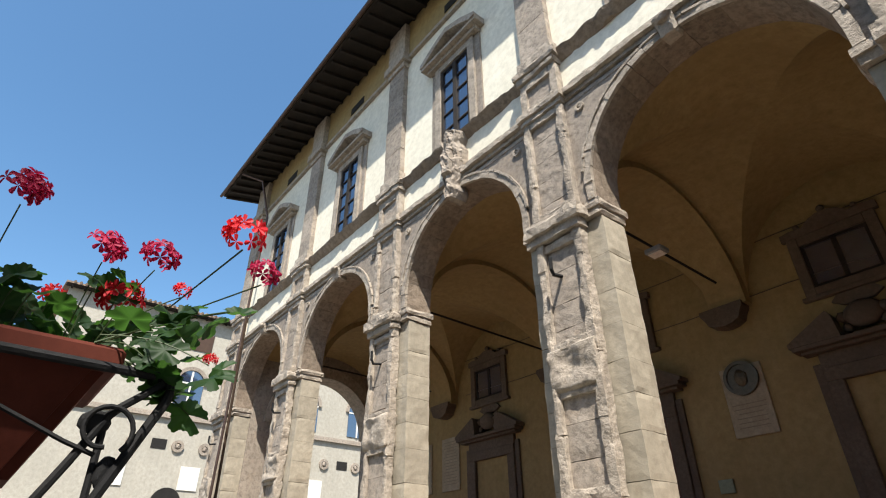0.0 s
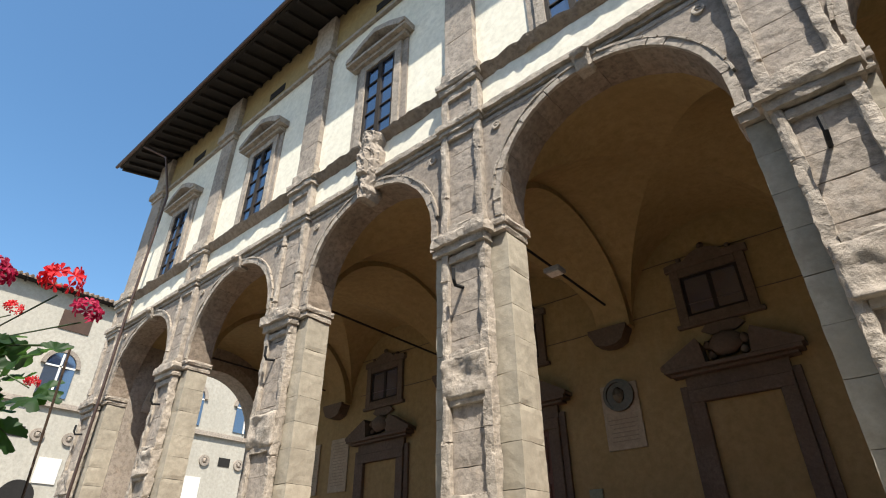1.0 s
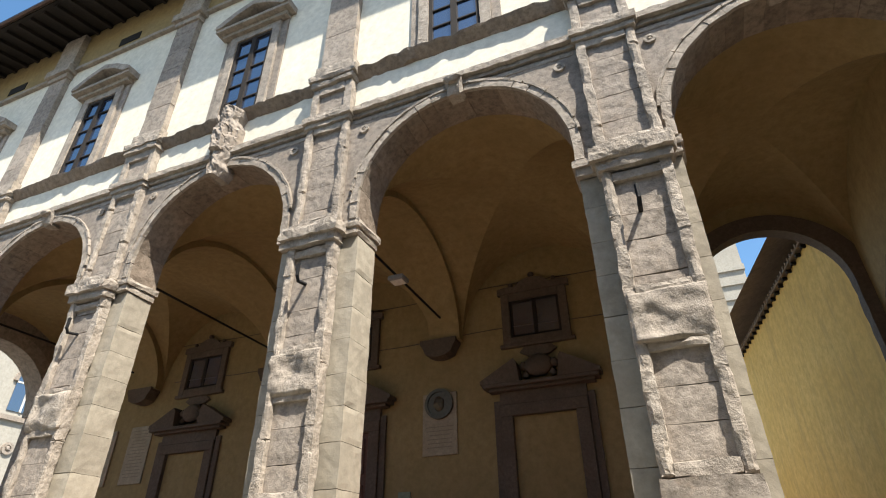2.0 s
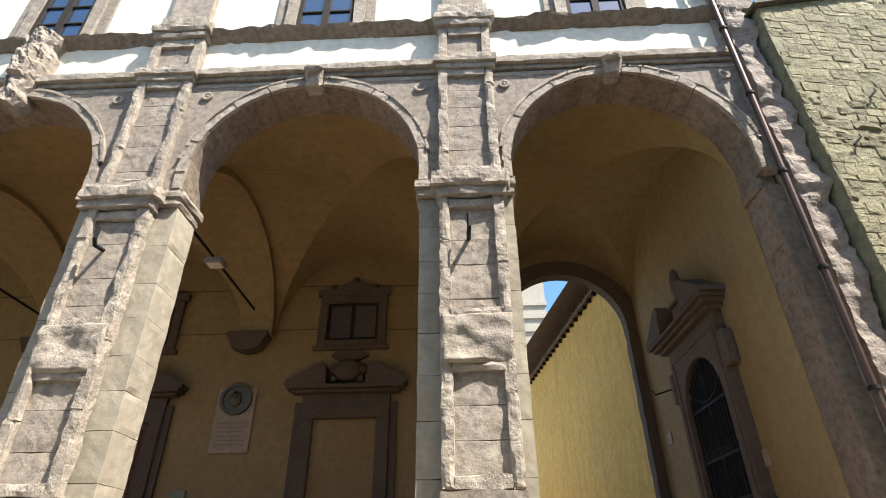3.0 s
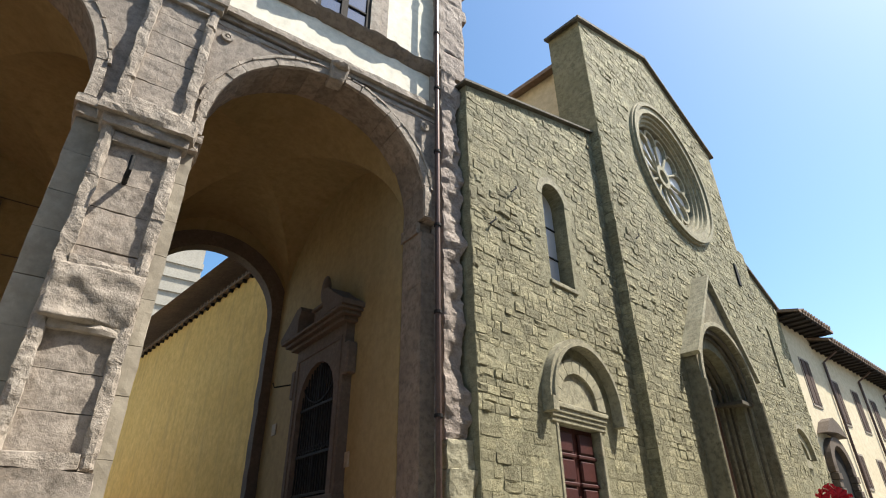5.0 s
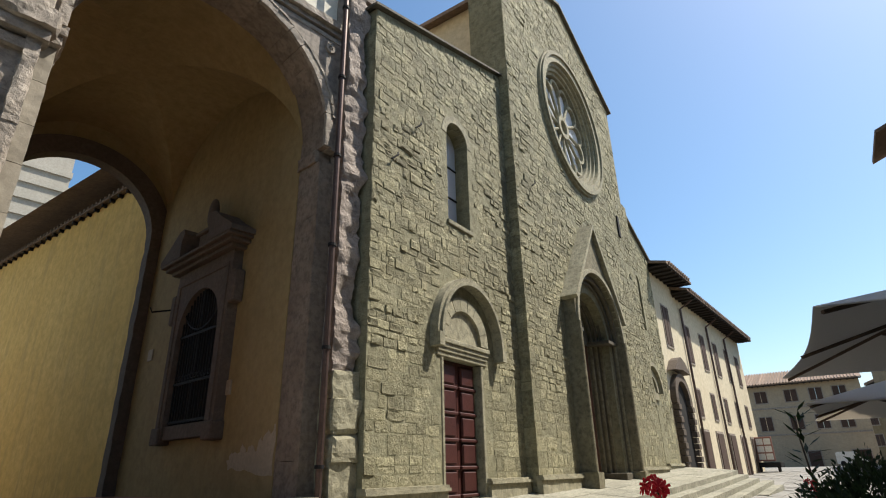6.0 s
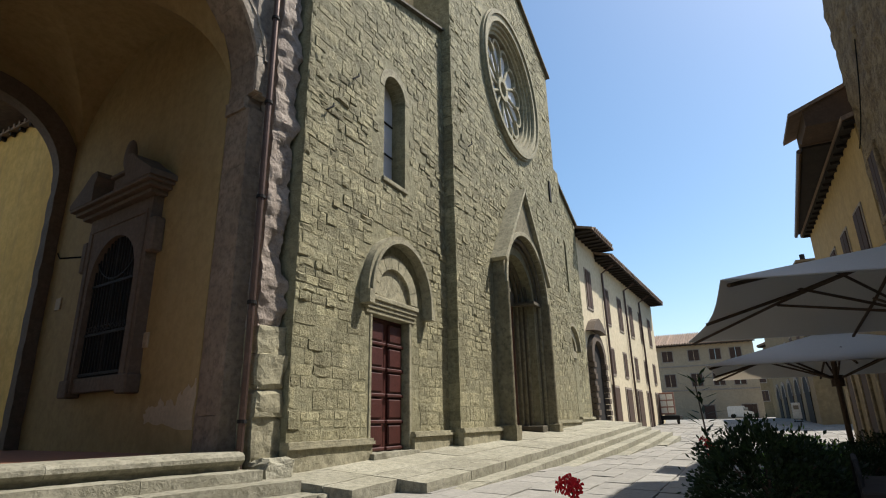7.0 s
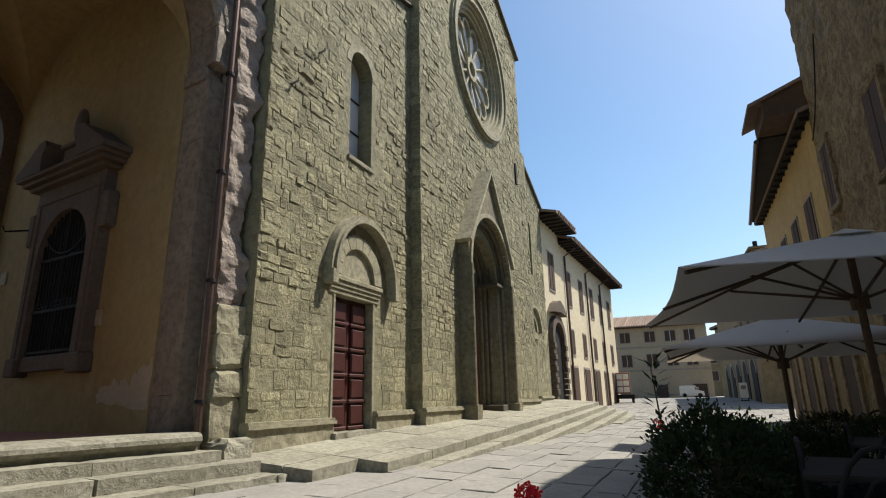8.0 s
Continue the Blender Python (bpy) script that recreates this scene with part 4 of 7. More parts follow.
# pale damp patch low on the end wall
rnd = random.Random(8)
pts = [(7.9, 1.8), (8.6, 1.9), (9.25, 1.95), (9.3, 2.05), (9.15, 2.2), (8.95, 2.15), (8.85, 2.32), (8.7, 2.2), (8.55, 2.3), (8.42, 2.2), (8.3, 2.42), (8.22, 2.35), (8.1, 2.5), (8.02, 2.42), (7.9, 2.6)]
fine = []
for p, q in zip(pts, pts[1:] + pts[:1]):
    for t in range(5):
        fine.append((p[0] + (q[0] - p[0]) * t / 5 + rnd.uniform(-0.03, 0.03), p[1] + (q[1] - p[1]) * t / 5 + rnd.uniform(-0.03, 0.03)))
tagged(part("plaster_patch", prism(bmesh.new(), fine, -0.004, 0.0), surface("bare pale plaster", (0.33, 0.27, 0.19), (0.40, 0.33, 0.24), bump=0.3, vary=0), m=TX), "flaking pale patch in the ochre plaster", "patch", kind="structure")

# ---------- alley behind the passage ----------
ALLEY = Matrix.Translation((4.78, BACK_Y + 0.35, 0)) @ Matrix.Rotation(math.atan(0.135), 4, "Z")
tagged(part("wall_alley", boxes((0.3, 1.4, 0, 34, 0.8, 10.33)), YELLOW, m=ALLEY), "sunlit yellow plastered alley wall with streaks", "wall", kind="structure")
# Unseen white wall, added as a reflector to brighten the yellow one.
tagged(part("wall_alley_far", boxes((-4.1, -3.6, BACK_Y + 0.7, 40, 0.8, 6.5)), WHITE), "unseen white wall added to bounce light into the alley", "wall", kind="structure")
al = thing("alley_eaves", (4.0, 20, 10.5), "tiled eaves above the yellow alley wall", "roof", kind="structure")
bm = bmesh.new()
prism(bm, [(0.1, 10.32), (4.0, 11.2), (4.0, 11.3), (0.1, 10.40)], 0.3, 34.4, "y")
part("tiles", bm, ROOFTILE, al, m=ALLEY)
for k in range(60):
    y = 0.5 + k * 0.55
    part("rafter", boxes((0.15, 0.32, y - 0.05, y + 0.05, 10.22, 10.32)), DARKWOOD, al, m=ALLEY)
for k in range(110):
    y = 0.4 + k * 0.3
    part("tile_end", tube(bmesh.new(), [(0.07, y, 10.40), (0.4, y, 10.48)], 0.06, 6), ROOFTILE, al, m=ALLEY)
bt = thing("bell_tower", (3.2, 60, 0.8), "pale stone bell tower far behind the alley", "tower")
part("wall", boxes((5.2, 9.4, 58, 62, 0.8, 34)), PALE, bt)
for k in range(10):
    part("course", boxes((4.85, 9.5, 57.8, 62.1, 14.5 + k * 1.6, 15.1 + k * 1.6)), PALE, bt)

# ---------- ground ----------
def street_y(x, y):
    """Distance before the church front, negative towards the street."""
    return (0.9874 * (y - 6.75) - 0.158 * (x - 5.64))


def ground_z(x, y):
    """Street level: nearly flat, rising gently to the church front and to the far piazza."""
    t = min(max((x - 23) / 30, 0.0), 1.0)
    near = min(max((street_y(x, y) + 5.5) / 3.3, 0.0), 1.0)
    return 0.80 + 0.13 * near * (1 - t) + 0.82 * t * t * (3 - 2 * t)


bm = bmesh.new()
gx = [-400, -120, -60] + [-40 + 3 * i for i in range(50)] + [140, 400]
gy_ = [-400, -120, -50] + [-30 + 3 * i for i in range(9)] + [-4 + 0.5 * i for i in range(38)] + [16 + 3 * i for i in range(13)] + [80, 150, 400]
gv = [[bm.verts.new((x, y, ground_z(x, y) - 0.03)) for y in gy_] for x in gx]
for i in range(len(gx) - 1):
    for j in range(len(gy_) - 1):
        bm.faces.new((gv[i][j], gv[i + 1][j], gv[i + 1][j + 1], gv[i][j + 1]))
tagged(part("ground", bm, GROUND), "paved street and piazza ground", "ground", kind="structure")

# ---------- church ----------
from mathutils.geometry import delaunay_2d_cdt


def inside(p, poly):
    x, y = p
    hit = False
    for (x0, y0), (x1, y1) in zip(poly, poly[1:] + poly[:1]):
        if (y0 > y) != (y1 > y) and x < x0 + (y - y0) * (x1 - x0) / (y1 - y0):
            hit = not hit
    return hit


def holed_wall(bm, outline, holes, y0, y1):
    """A wall of that outline (x, z) from y0 to y1 with openings that go through it."""
    pts, eds = [], []
    for loop in [outline] + holes:
        s = len(pts)
        pts += [Vector(p) for p in loop]
        eds += [(s + i, s + (i + 1) % len(loop)) for i in range(len(loop))]
    vs, _, fs, _, _, _ = delaunay_2d_cdt(pts, eds, [], 1, 1e-5)
    keep = [f for f in fs if not any(inside(sum((vs[i] for i in f), Vector((0, 0))) / len(f), h) for h in holes)]
    lay = [[bm.verts.new((v.x, y, v.y)) for v in vs] for y in (y0, y1)]
    rim = {}
    for f in keep:
        bm.faces.new([lay[0][i] for i in f])
        bm.faces.new([lay[1][i] for i in reversed(f)])
        for a, b in zip(f, f[1:] + f[:1]):
            k = (min(a, b), max(a, b))
            rim[k] = rim.get(k, 0) + 1
    for (a, b), c in rim.items():
        if c == 1:
            bm.faces.new((lay[0][a], lay[0][b], lay[1][b], lay[1][a]))
    bmesh.ops.delete(bm, geom=[v for v in bm.verts if not v.link_faces], context="VERTS")
    return bm


def arched(x0, x1, z0, zs, n=14, rz=1.0):
    c, r = (x0 + x1) / 2, (x1 - x0) / 2
    return [(x0, z0), (x1, z0)] + [(c + r * math.cos(math.pi * i / n), zs + rz * r * math.sin(math.pi * i / n)) for i in range(n + 1)]


def circle(cx, cz, r, n=40):
    return [(cx + r * math.cos(2 * math.pi * i / n), cz + r * math.sin(2 * math.pi * i / n)) for i in range(n)]


NP = -0.28                                            # the nave stands forward of the aisles
door_l = arched(2.12, 3.50, 1.0, 3.86, 2, 0.01)
win_l = arched(2.46, 3.34, 6.85, 9.05)
door_r = arched(15.95, 17.05, 1.0, 4.3, 2, 0.01)
win_r = arched(16.75, 17.35, 7.2, 9.3)
ROSE = (10.3, 13.5)
rose_hole = circle(*ROSE, 2.34)
portal = arched(8.25, 11.15, 1.0, 5.45)
left_out = [(0, 0.6), (5.4, 0.6), (5.4, 12.52), (0, 10.75)]
nave_out = [(5.3, 0.6), (15.9, 0.6), (15.9, 12.3), (15.3, 12.3), (15.3, 17.0), (10.25, 19.1), (5.3, 17.15)]
right_out = [(15.8, 0.6), (19.4, 0.6), (19.4, 10.95), (15.8, 12.4)]
church_walls = []
for nm, out, holes, y in (("wall_aisle_left", left_out, [door_l, win_l], 0.0), ("wall_nave", nave_out, [rose_hole, portal], NP), ("wall_aisle_right", right_out, [door_r, win_r], 0.0)):
    w = part(nm, holed_wall(bmesh.new(), out, holes, y, 0.9), MORTAR, m=CHURCH)
    church_walls.append(tagged(w, "church front wall of coursed olive sandstone", "wall", kind="structure"))
# flank walls and roofs behind the front
tagged(part("wall_church_side", boxes((1.2, 1.6, 0.9, 30, 0.6, 10.6), (18.9, 19.4, 0.9, 30, 0.6, 10.7)), CREAM, m=CHURCH), "plastered side walls of the church", "wall", kind="structure")
tagged(part("wall_clerestory", boxes((5.95, 6.4, 0.9, 30, 10, 16.4), (14.6, 15.0, 0.9, 30, 10, 16.4)), CREAM, m=CHURCH), "cream plastered clerestory wall of the nave", "wall", kind="structure")
roof = thing("church_roof", tuple(CHURCH @ Vector((10.95, 4, 17.8))), "low tiled church roof with stone coping", "roof", kind="structure")
for pts in ([(-0.12, 10.73), (-0.12, 10.79), (5.4, 12.58), (5.4, 12.52)], [(15.9, 12.40), (15.9, 12.52), (19.6, 11.0), (19.6, 10.88)]):
    part("coping", prism(bmesh.new(), pts, -0.12, 0.9), COPING, roof, m=CHURCH)
    part("aisle_tiles", prism(bmesh.new(), [(x, z + 0.14) for x, z in pts[0::3]] + [(x, z + 0.2) for x, z in pts[3:0:-1][:2]], 0.3, 30), ROOFTILE, roof, m=CHURCH)
for pts in ([(5.1, 17.08), (5.1, 17.18), (10.25, 19.22), (10.25, 19.1)], [(15.5, 16.92), (15.5, 17.02), (10.253, 19.22), (10.253, 19.1)]):
    part("nave_coping", prism(bmesh.new(), pts, NP - 0.14, 0.95), COPING, roof, m=CHURCH)
part("nave_tiles", prism(bmesh.new(), [(5.55, 16.25), (5.55, 16.4), (10.25, 18.4), (15.4, 16.4), (15.4, 16.25), (10.25, 18.25)], 0.95, 30), ROOFTILE, roof, m=CHURCH)


def trim(name, bm, label, mat=None, smooth=False):
    return tagged(part(name, bm, mat or CHURCH_TRIM, m=CHURCH, smooth=smooth), label, "trim", kind="structure")


# plinth along the front
for a, b, y in ((-0.06, 2.08, 0.0), (3.54, 5.26, 0.0), (5.24, 7.6, NP), (11.7, 15.9, NP), (17.1, 19.4, 0.0)):
    zb = 1.62 + 0.02 * max(a, 0)
    bm = roughs((a, b, y - 0.10, y + 0.05, 0.6, zb - 0.1), step=0.16, amp=0.012, chip=0.02)
    rough(bm, a - 0.02, b + 0.02, y - 0.15, y + 0.05, zb - 0.1, zb - 0.045, step=0.12, amp=0.006, chip=0.02)
    rough(bm, a - 0.01, b + 0.01, y - 0.12, y + 0.05, zb - 0.045, zb, step=0.12, amp=0.005, chip=0.015)
    trim("plinth", bm, "dressed stone plinth along the church front")

# left doorway
d = thing("church_door", tuple(CHURCH @ Vector((2.81, 0.4, 1.2))), "dark red panelled wooden double door under a stone arch", "door", kind="structure")
part("jamb", boxes((2.05, 2.14, -0.02, 0.5, 1.1, 3.86), (3.48, 3.58, -0.02, 0.5, 1.1, 3.86), bevel=0.015), CHURCH_TRIM, d, m=CHURCH)
part("lintel", boxes((1.92, 3.70, -0.03, 0.4, 3.862, 3.95), (1.92, 3.70, -0.055, 0.4, 3.95, 4.03), (1.90, 3.72, -0.08, 0.4, 4.03, 4.12), (1.87, 3.75, -0.11, 0.4, 4.12, 4.21), bevel=0.012), CHURCH_TRIM, d, m=CHURCH)
part("sill", roughs((2.0, 3.6, -0.2, 0.5, 1.0, 1.36), step=0.09, amp=0.02, chip=0.03), STEP, d, m=CHURCH)
for s, x0 in ((0, 2.14), (1, 2.81)):
    leaf = part("leaf", boxes((x0, x0 + 0.665, 0.17, 0.25, 1.33, 3.86), bevel=0.006), REDDOOR, d, m=CHURCH)
    for k in range(5):
        zz = 1.46 + k * 0.485
        bm = boxes((x0 + 0.1, x0 + 0.56, 0.11, 0.18, zz, zz + 0.375), bevel=0.03)
        part("door_panel", bm, REDDOOR, leaf, m=CHURCH)
        bm = boxes((x0 + 0.03, x0 + 0.63, 0.095, 0.18, zz - 0.085, zz - 0.02), bevel=0.015)
        part("door_rail", bm, REDDOOR, leaf, m=CHURCH)
# lunette over it
bm = bmesh.new()
prism(bm, arched(1.95, 3.67, 4.222, 4.222, 16)[2:], -0.02, 0.2)
trim("lunette", bm, "stone tympanum in the blind arch")
for i in range(9):
    a0, a1 = math.pi * i / 9, math.pi * (i + 1) / 9 - 0.01
    bm = rough(bmesh.new(), a0, a1, -0.09, 0.05, 0.62, 0.9, step=0.12, amp=0.006, chip=0.012, fn=lambda p: Vector((2.81 + p.z * math.cos(p.x), p.y, 4.24 + p.z * math.sin(p.x))))
    part("arch_stone", bm, CHURCH_TRIM, d, m=CHURCH)
bm = bmesh.new()
ring(bm, 2.98, 4.25, 1.1, 1.17, -0.24, 0.02, 0, math.pi, 28, rz=1.06)
ring(bm, 2.98, 4.25, 1.17, 1.25, -0.19, 0.02, 0, math.pi, 28, rz=1.06)
box(bm, 1.72, 1.88, -0.24, 0.02, 4.0, 4.25)
box(bm, 4.08, 4.24, -0.24, 0.02, 4.0, 4.25)
trim("hood_mould", bm, "projecting stone hood over the doorway")
# left window
bm = bmesh.new()
ring(bm, 2.90, 9.05, 0.44, 0.62, -0.012, 0.3, 0, math.pi, 20)
trim("window_arch", bm, "plain stone arch of the window")
trim("window_sill", boxes((2.4, 3.4, -0.05, 0.5, 6.75, 6.85), bevel=0.01), "sloping stone window sill")
wv = thing("church_window", tuple(CHURCH @ Vector((2.9, 0.5, 6.85))), "tall narrow round-headed window, glass paled as sky glare", "window", kind="structure")
part("pane", prism(bmesh.new(), arched(2.46, 3.34, 6.85, 9.05), 0.36, 0.39), ROSEGLASS, wv, m=CHURCH)
part("bar", boxes((2.885, 2.915, 0.32, 0.36, 6.85, 9.45), (2.46, 3.34, 0.33, 0.36, 7.7, 7.73), (2.46, 3.34, 0.33, 0.36, 8.5, 8.53)), IRON, wv, m=CHURCH)
part("reveal", prism(bmesh.new(), arched(2.3, 3.5, 6.6, 9.1), 0.86, 0.9), DARK, wv, m=CHURCH)
# right doorway and window
dr = thing("church_door", tuple(CHURCH @ Vector((16.5, 0.4, 1.5))), "dark wooden side door under a stone arch", "door", kind="structure")
part("leaf", boxes((15.95, 17.05, 0.28, 0.36, 1.4, 4.3), bevel=0.01), BROWNDOOR, dr, m=CHURCH)
part("lintel", boxes((15.75, 17.25, -0.08, 0.4, 4.302, 4.6), bevel=0.015), CHURCH_TRIM, dr, m=CHURCH)
part("arch", ring(bmesh.new(), 16.5, 4.62, 0.6, 0.85, -0.1, 0.03, 0, math.pi, 20), CHURCH_TRIM, dr, m=CHURCH)
part("hood", ring(bmesh.new(), 16.5, 4.6, 0.98, 1.12, -0.22, 0.03, 0, math.pi, 24), CHURCH_TRIM, dr, m=CHURCH)
part("tympanum", prism(bmesh.new(), arched(15.9, 17.1, 4.602, 4.602, 12)[2:], -0.03, 0.2), CHURCH_TRIM, dr, m=CHURCH)
wr = thing("church_window", tuple(CHURCH @ Vector((17.05, 0.5, 7.2))), "narrow round-headed side window", "window", kind="structure")
part("pane", prism(bmesh.new(), arched(16.7, 17.4, 7.15, 9.3), 0.5, 0.53), GLASS, wr, m=CHURCH)

# rose window
rw = thing("rose_window", tuple(CHURCH @ Vector((ROSE[0], 0, ROSE[1]))), "large round rose window with stone tracery, glass paled as sky glare", "window", kind="structure")
cx, cz = ROSE
part("outer_ring", ring(bmesh.new(), cx, cz, 2.34, 2.76, NP - 0.10, NP + 0.2, n=64), CHURCH_TRIM, rw, m=CHURCH)
part("outer_roll", ring(bmesh.new(), cx, cz, 2.58, 2.70, NP - 0.17, NP, n=64), CHURCH_TRIM, rw, m=CHURCH)
for k, (r0, r1, y) in enumerate(((2.22, 2.36, NP + 0.02), (2.10, 2.26, NP + 0.12), (1.98, 2.14, NP + 0.22))):
    part("reveal_ring", ring(bmesh.new(), cx, cz, r0, r1, y, 0.6, n=64), CHURCH_TRIM, rw, m=CHURCH)
part("glass", disc(bmesh.new(), cx, cz, 2.05, 0.16, 0.19, 48), ROSEGLASS, rw, m=CHURCH)
part("hub", ring(bmesh.new(), cx, cz, 0.28, 0.46, 0.0, 0.16, n=24), CHURCH_TRIM, rw, m=CHURCH)
for k in range(12):
    a = 2 * math.pi * k / 12
    c, s = math.cos(a), math.sin(a)
    part("spoke", tube(bmesh.new(), [(cx + 0.44 * c, 0.09, cz + 0.44 * s), (cx + 1.45 * c, 0.09, cz + 1.45 * s)], 0.055, 8), CHURCH_TRIM, rw, m=CHURCH)
    a += math.pi / 12
    c, s = math.cos(a), math.sin(a)
    bm = ring(bmesh.new(), 0, 0, 0.33, 0.43, 0.02, 0.16, -math.pi * 0.62, math.pi * 0.62, 16)
    bm.transform(Matrix.Translation((cx + 1.5 * c, 0, cz + 1.5 * s)) @ Matrix.Rotation(-a, 4, "Y"))
    part("petal_arch", bm, CHURCH_TRIM, rw, m=CHURCH)
# tie plates and small slit
for u, z, y in ((1.35, 8.6, 0.0), (6.3, 9.3, NP), (0.6, 7.5, 0.0)):
    tagged(part("wall_anchor", tube(bmesh.new(), [(u - 0.13, y - 0.07, z - 0.13), (u, y - 0.12, z), (u + 0.06, y - 0.07, z + 0.1)], 0.018, 6), IRON, m=CHURCH), "rusty iron wall anchor on the church front", "wall anchor", "wall anchors")
tagged(part("slit_window", boxes((14.2, 14.4, NP - 0.06, NP, 10.4, 11.3)), DARK, m=CHURCH), "narrow dark slit in the nave wall", "window", kind="structure")

# main porch
po = thing("porch", tuple(CHURCH @ Vector((9.68, -0.5, 1.2))), "gabled stone porch with a deep splayed round portal", "porch", kind="structure")
PF, pc0 = -0.62, 9.68
bm = holed_wall(bmesh.new(), [(pc0 - 2.0, 1.0), (pc0 + 2.0, 1.0), (pc0 + 2.0, 6.3), (pc0, 9.0), (pc0 - 2.0, 6.3)], [arched(pc0 - 1.84, pc0 + 1.84, 0.95, 5.6, 22)], PF, NP + 0.04)
part("gable", bm, PORCH, po, m=CHURCH)
for s in (-1, 1):
    bm = bmesh.new()
    prism(bm, [(pc0, 9.0), (pc0, 9.14), (pc0 + s * 2.16, 6.28), (pc0 + s * 2.05, 6.2)], PF - 0.14, NP + 0.05)
    part("coping", bm, CHURCH_TRIM, po, m=CHURCH)
part("archivolt", ring(bmesh.new(), pc0, 5.6, 1.84, 1.97, PF - 0.06, PF + 0.1, 0, math.pi, 32), CHURCH_TRIM, po, m=CHURCH)
for s in (-1, 1):
    part("corner_shaft", tube(bmesh.new(), [(pc0 + s * 1.92, PF - 0.02, 1.5), (pc0 + s * 1.92, PF - 0.02, 5.6)], 0.075, 10), PORCH, po, m=CHURCH)
    part("pier_base", roughs((pc0 + s * 1.95 - 0.2, pc0 + s * 1.95 + 0.2, PF - 0.16, NP, 0.8, 1.75), step=0.15, amp=0.015, chip=0.04), PORCH, po, m=CHURCH)
for k in range(7):
    r = 1.82 - 0.105 * k
    y0 = PF + 0.14 + 0.125 * k
    part("order", ring(bmesh.new(), pc0, 5.55, r - 0.09, r + 0.02, y0, y0 + 0.09, 0, math.pi, 26), PORTAL_SHADE, po, m=CHURCH)
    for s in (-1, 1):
        # shafts in the lighter porch stone, against splays coloured dark for shade
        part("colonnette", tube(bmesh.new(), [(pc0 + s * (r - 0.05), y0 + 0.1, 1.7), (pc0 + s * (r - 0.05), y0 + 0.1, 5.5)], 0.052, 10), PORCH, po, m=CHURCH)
        part("splay", boxes((pc0 + s * (r - 0.02) - 0.07, pc0 + s * (r - 0.02) + 0.07, y0 + 0.12, y0 + 0.3, 1.2, 5.55)), PORTAL_SHADE, po, m=CHURCH)
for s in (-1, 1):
    part("socle", boxes((pc0 + s * 1.45 - 0.36, pc0 + s * 1.45 + 0.36, PF + 0.18, 0.4, 0.9, 1.7), bevel=0.02), PORTAL_SHADE, po, m=CHURCH)
part("impost", boxes((pc0 - 1.8, pc0 - 1.05, PF + 0.18, 0.4, 5.5, 5.6), (pc0 + 1.05, pc0 + 1.8, PF + 0.18, 0.4, 5.5, 5.6)), PORTAL_SHADE, po, m=CHURCH)
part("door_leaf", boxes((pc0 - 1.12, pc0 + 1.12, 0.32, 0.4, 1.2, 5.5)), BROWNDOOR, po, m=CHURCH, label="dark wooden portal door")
part("tympanum", prism(bmesh.new(), arched(pc0 - 1.12, pc0 + 1.12, 5.5, 5.55), 0.28, 0.42), PORTAL_SHADE, po, m=CHURCH)

# ---------- terrace and steps ----------


def terrace_z(u, y=-1.95):
    """The terrace climbs along the front and falls a little towards the street."""
    return 1.04 + 0.031 * u + 0.085 * max(0.0, y + 1.95)


rnd = random.Random(21)
ter = thing("church_steps", tuple(CHURCH @ Vector((9, -2.2, 0.9))), "worn stone terrace and shallow steps before the church", "steps", kind="structure")
for lev in range(5):
    drop = 0.15 * lev
    y0 = -1.95 - 0.36 * lev
    u = -0.36 if lev == 0 else 0.72
    while u < 20.4 - 0.25 * (4 - lev):
        ln = 1.07 if u < 0 else rnd.uniform(1.1, 1.9)
        if terrace_z(u + ln) - drop > 0.935:
            rows = [(y0, y0 + 0.42, u)] if lev else [(y0, y0 + 0.42, u), (y0 + 0.424, -1.0, u), (-0.996, 0.3, u)]
            if lev == 0 and u < 0.5:
                rows = [(-1.47, -1.0, u), (-0.996, -0.16, u), (-0.156, 0.3, max(u, -0.05))]
            for a, b, ua in rows:
                dz = rnd.uniform(-0.004, 0.004)
                bm = rough(bmesh.new(), ua, u + ln - 0.005, a, b, 0.0, 1.0, step=0.12, amp=0.005, chip=0.02,
                           fn=lambda p: Vector((p.x, p.y, 0.55 + p.z * (terrace_z(p.x, p.y if lev == 0 else -1.95) - drop - 0.55 + dz))))
                part("slab", bm, STEP, ter, m=CHURCH)
        u += ln
# loggia ledge and steps
lg = thing("loggia_steps", (-8, 6.2, 0.9), "rounded stone ledge and worn steps below the loggia", "steps", kind="structure")
for y0, y1, ztop, xend in ((6.36, 7.0, 1.31, 5.0), (6.0, 6.5, 1.18, 5.36), (5.62, 6.2, 1.02, 5.46)):
    x = xend
    while x > -24:
        ln = rnd.uniform(1.3, 2.4)
        part("step", rough(bmesh.new(), x - ln + 0.006, x, y0, y1, 0.6, ztop + rnd.uniform(-0.008, 0.008), step=0.14, amp=0.010, chip=0.03), STEP, lg)
        x -= ln
x = 4.92
while x > -24:
    ln = rnd.uniform(1.5, 2.4)
    bm = bmesh.new()
    prism(bm, [(7.3, 1.28), (6.76, 1.28), (6.76, 1.36), (6.70, 1.385), (6.665, 1.43), (6.67, 1.48), (6.71, 1.52), (6.79, 1.535), (7.3, 1.535)], x - ln + 0.005, x, "x")
    part("ledge", bm, STEP, lg)
    x -= ln
part("rubble_block", roughs((5.12, 5.6, 6.45, 6.95, 0.8, 1.42), step=0.07, amp=0.05, chip=0.1), STEP, lg)
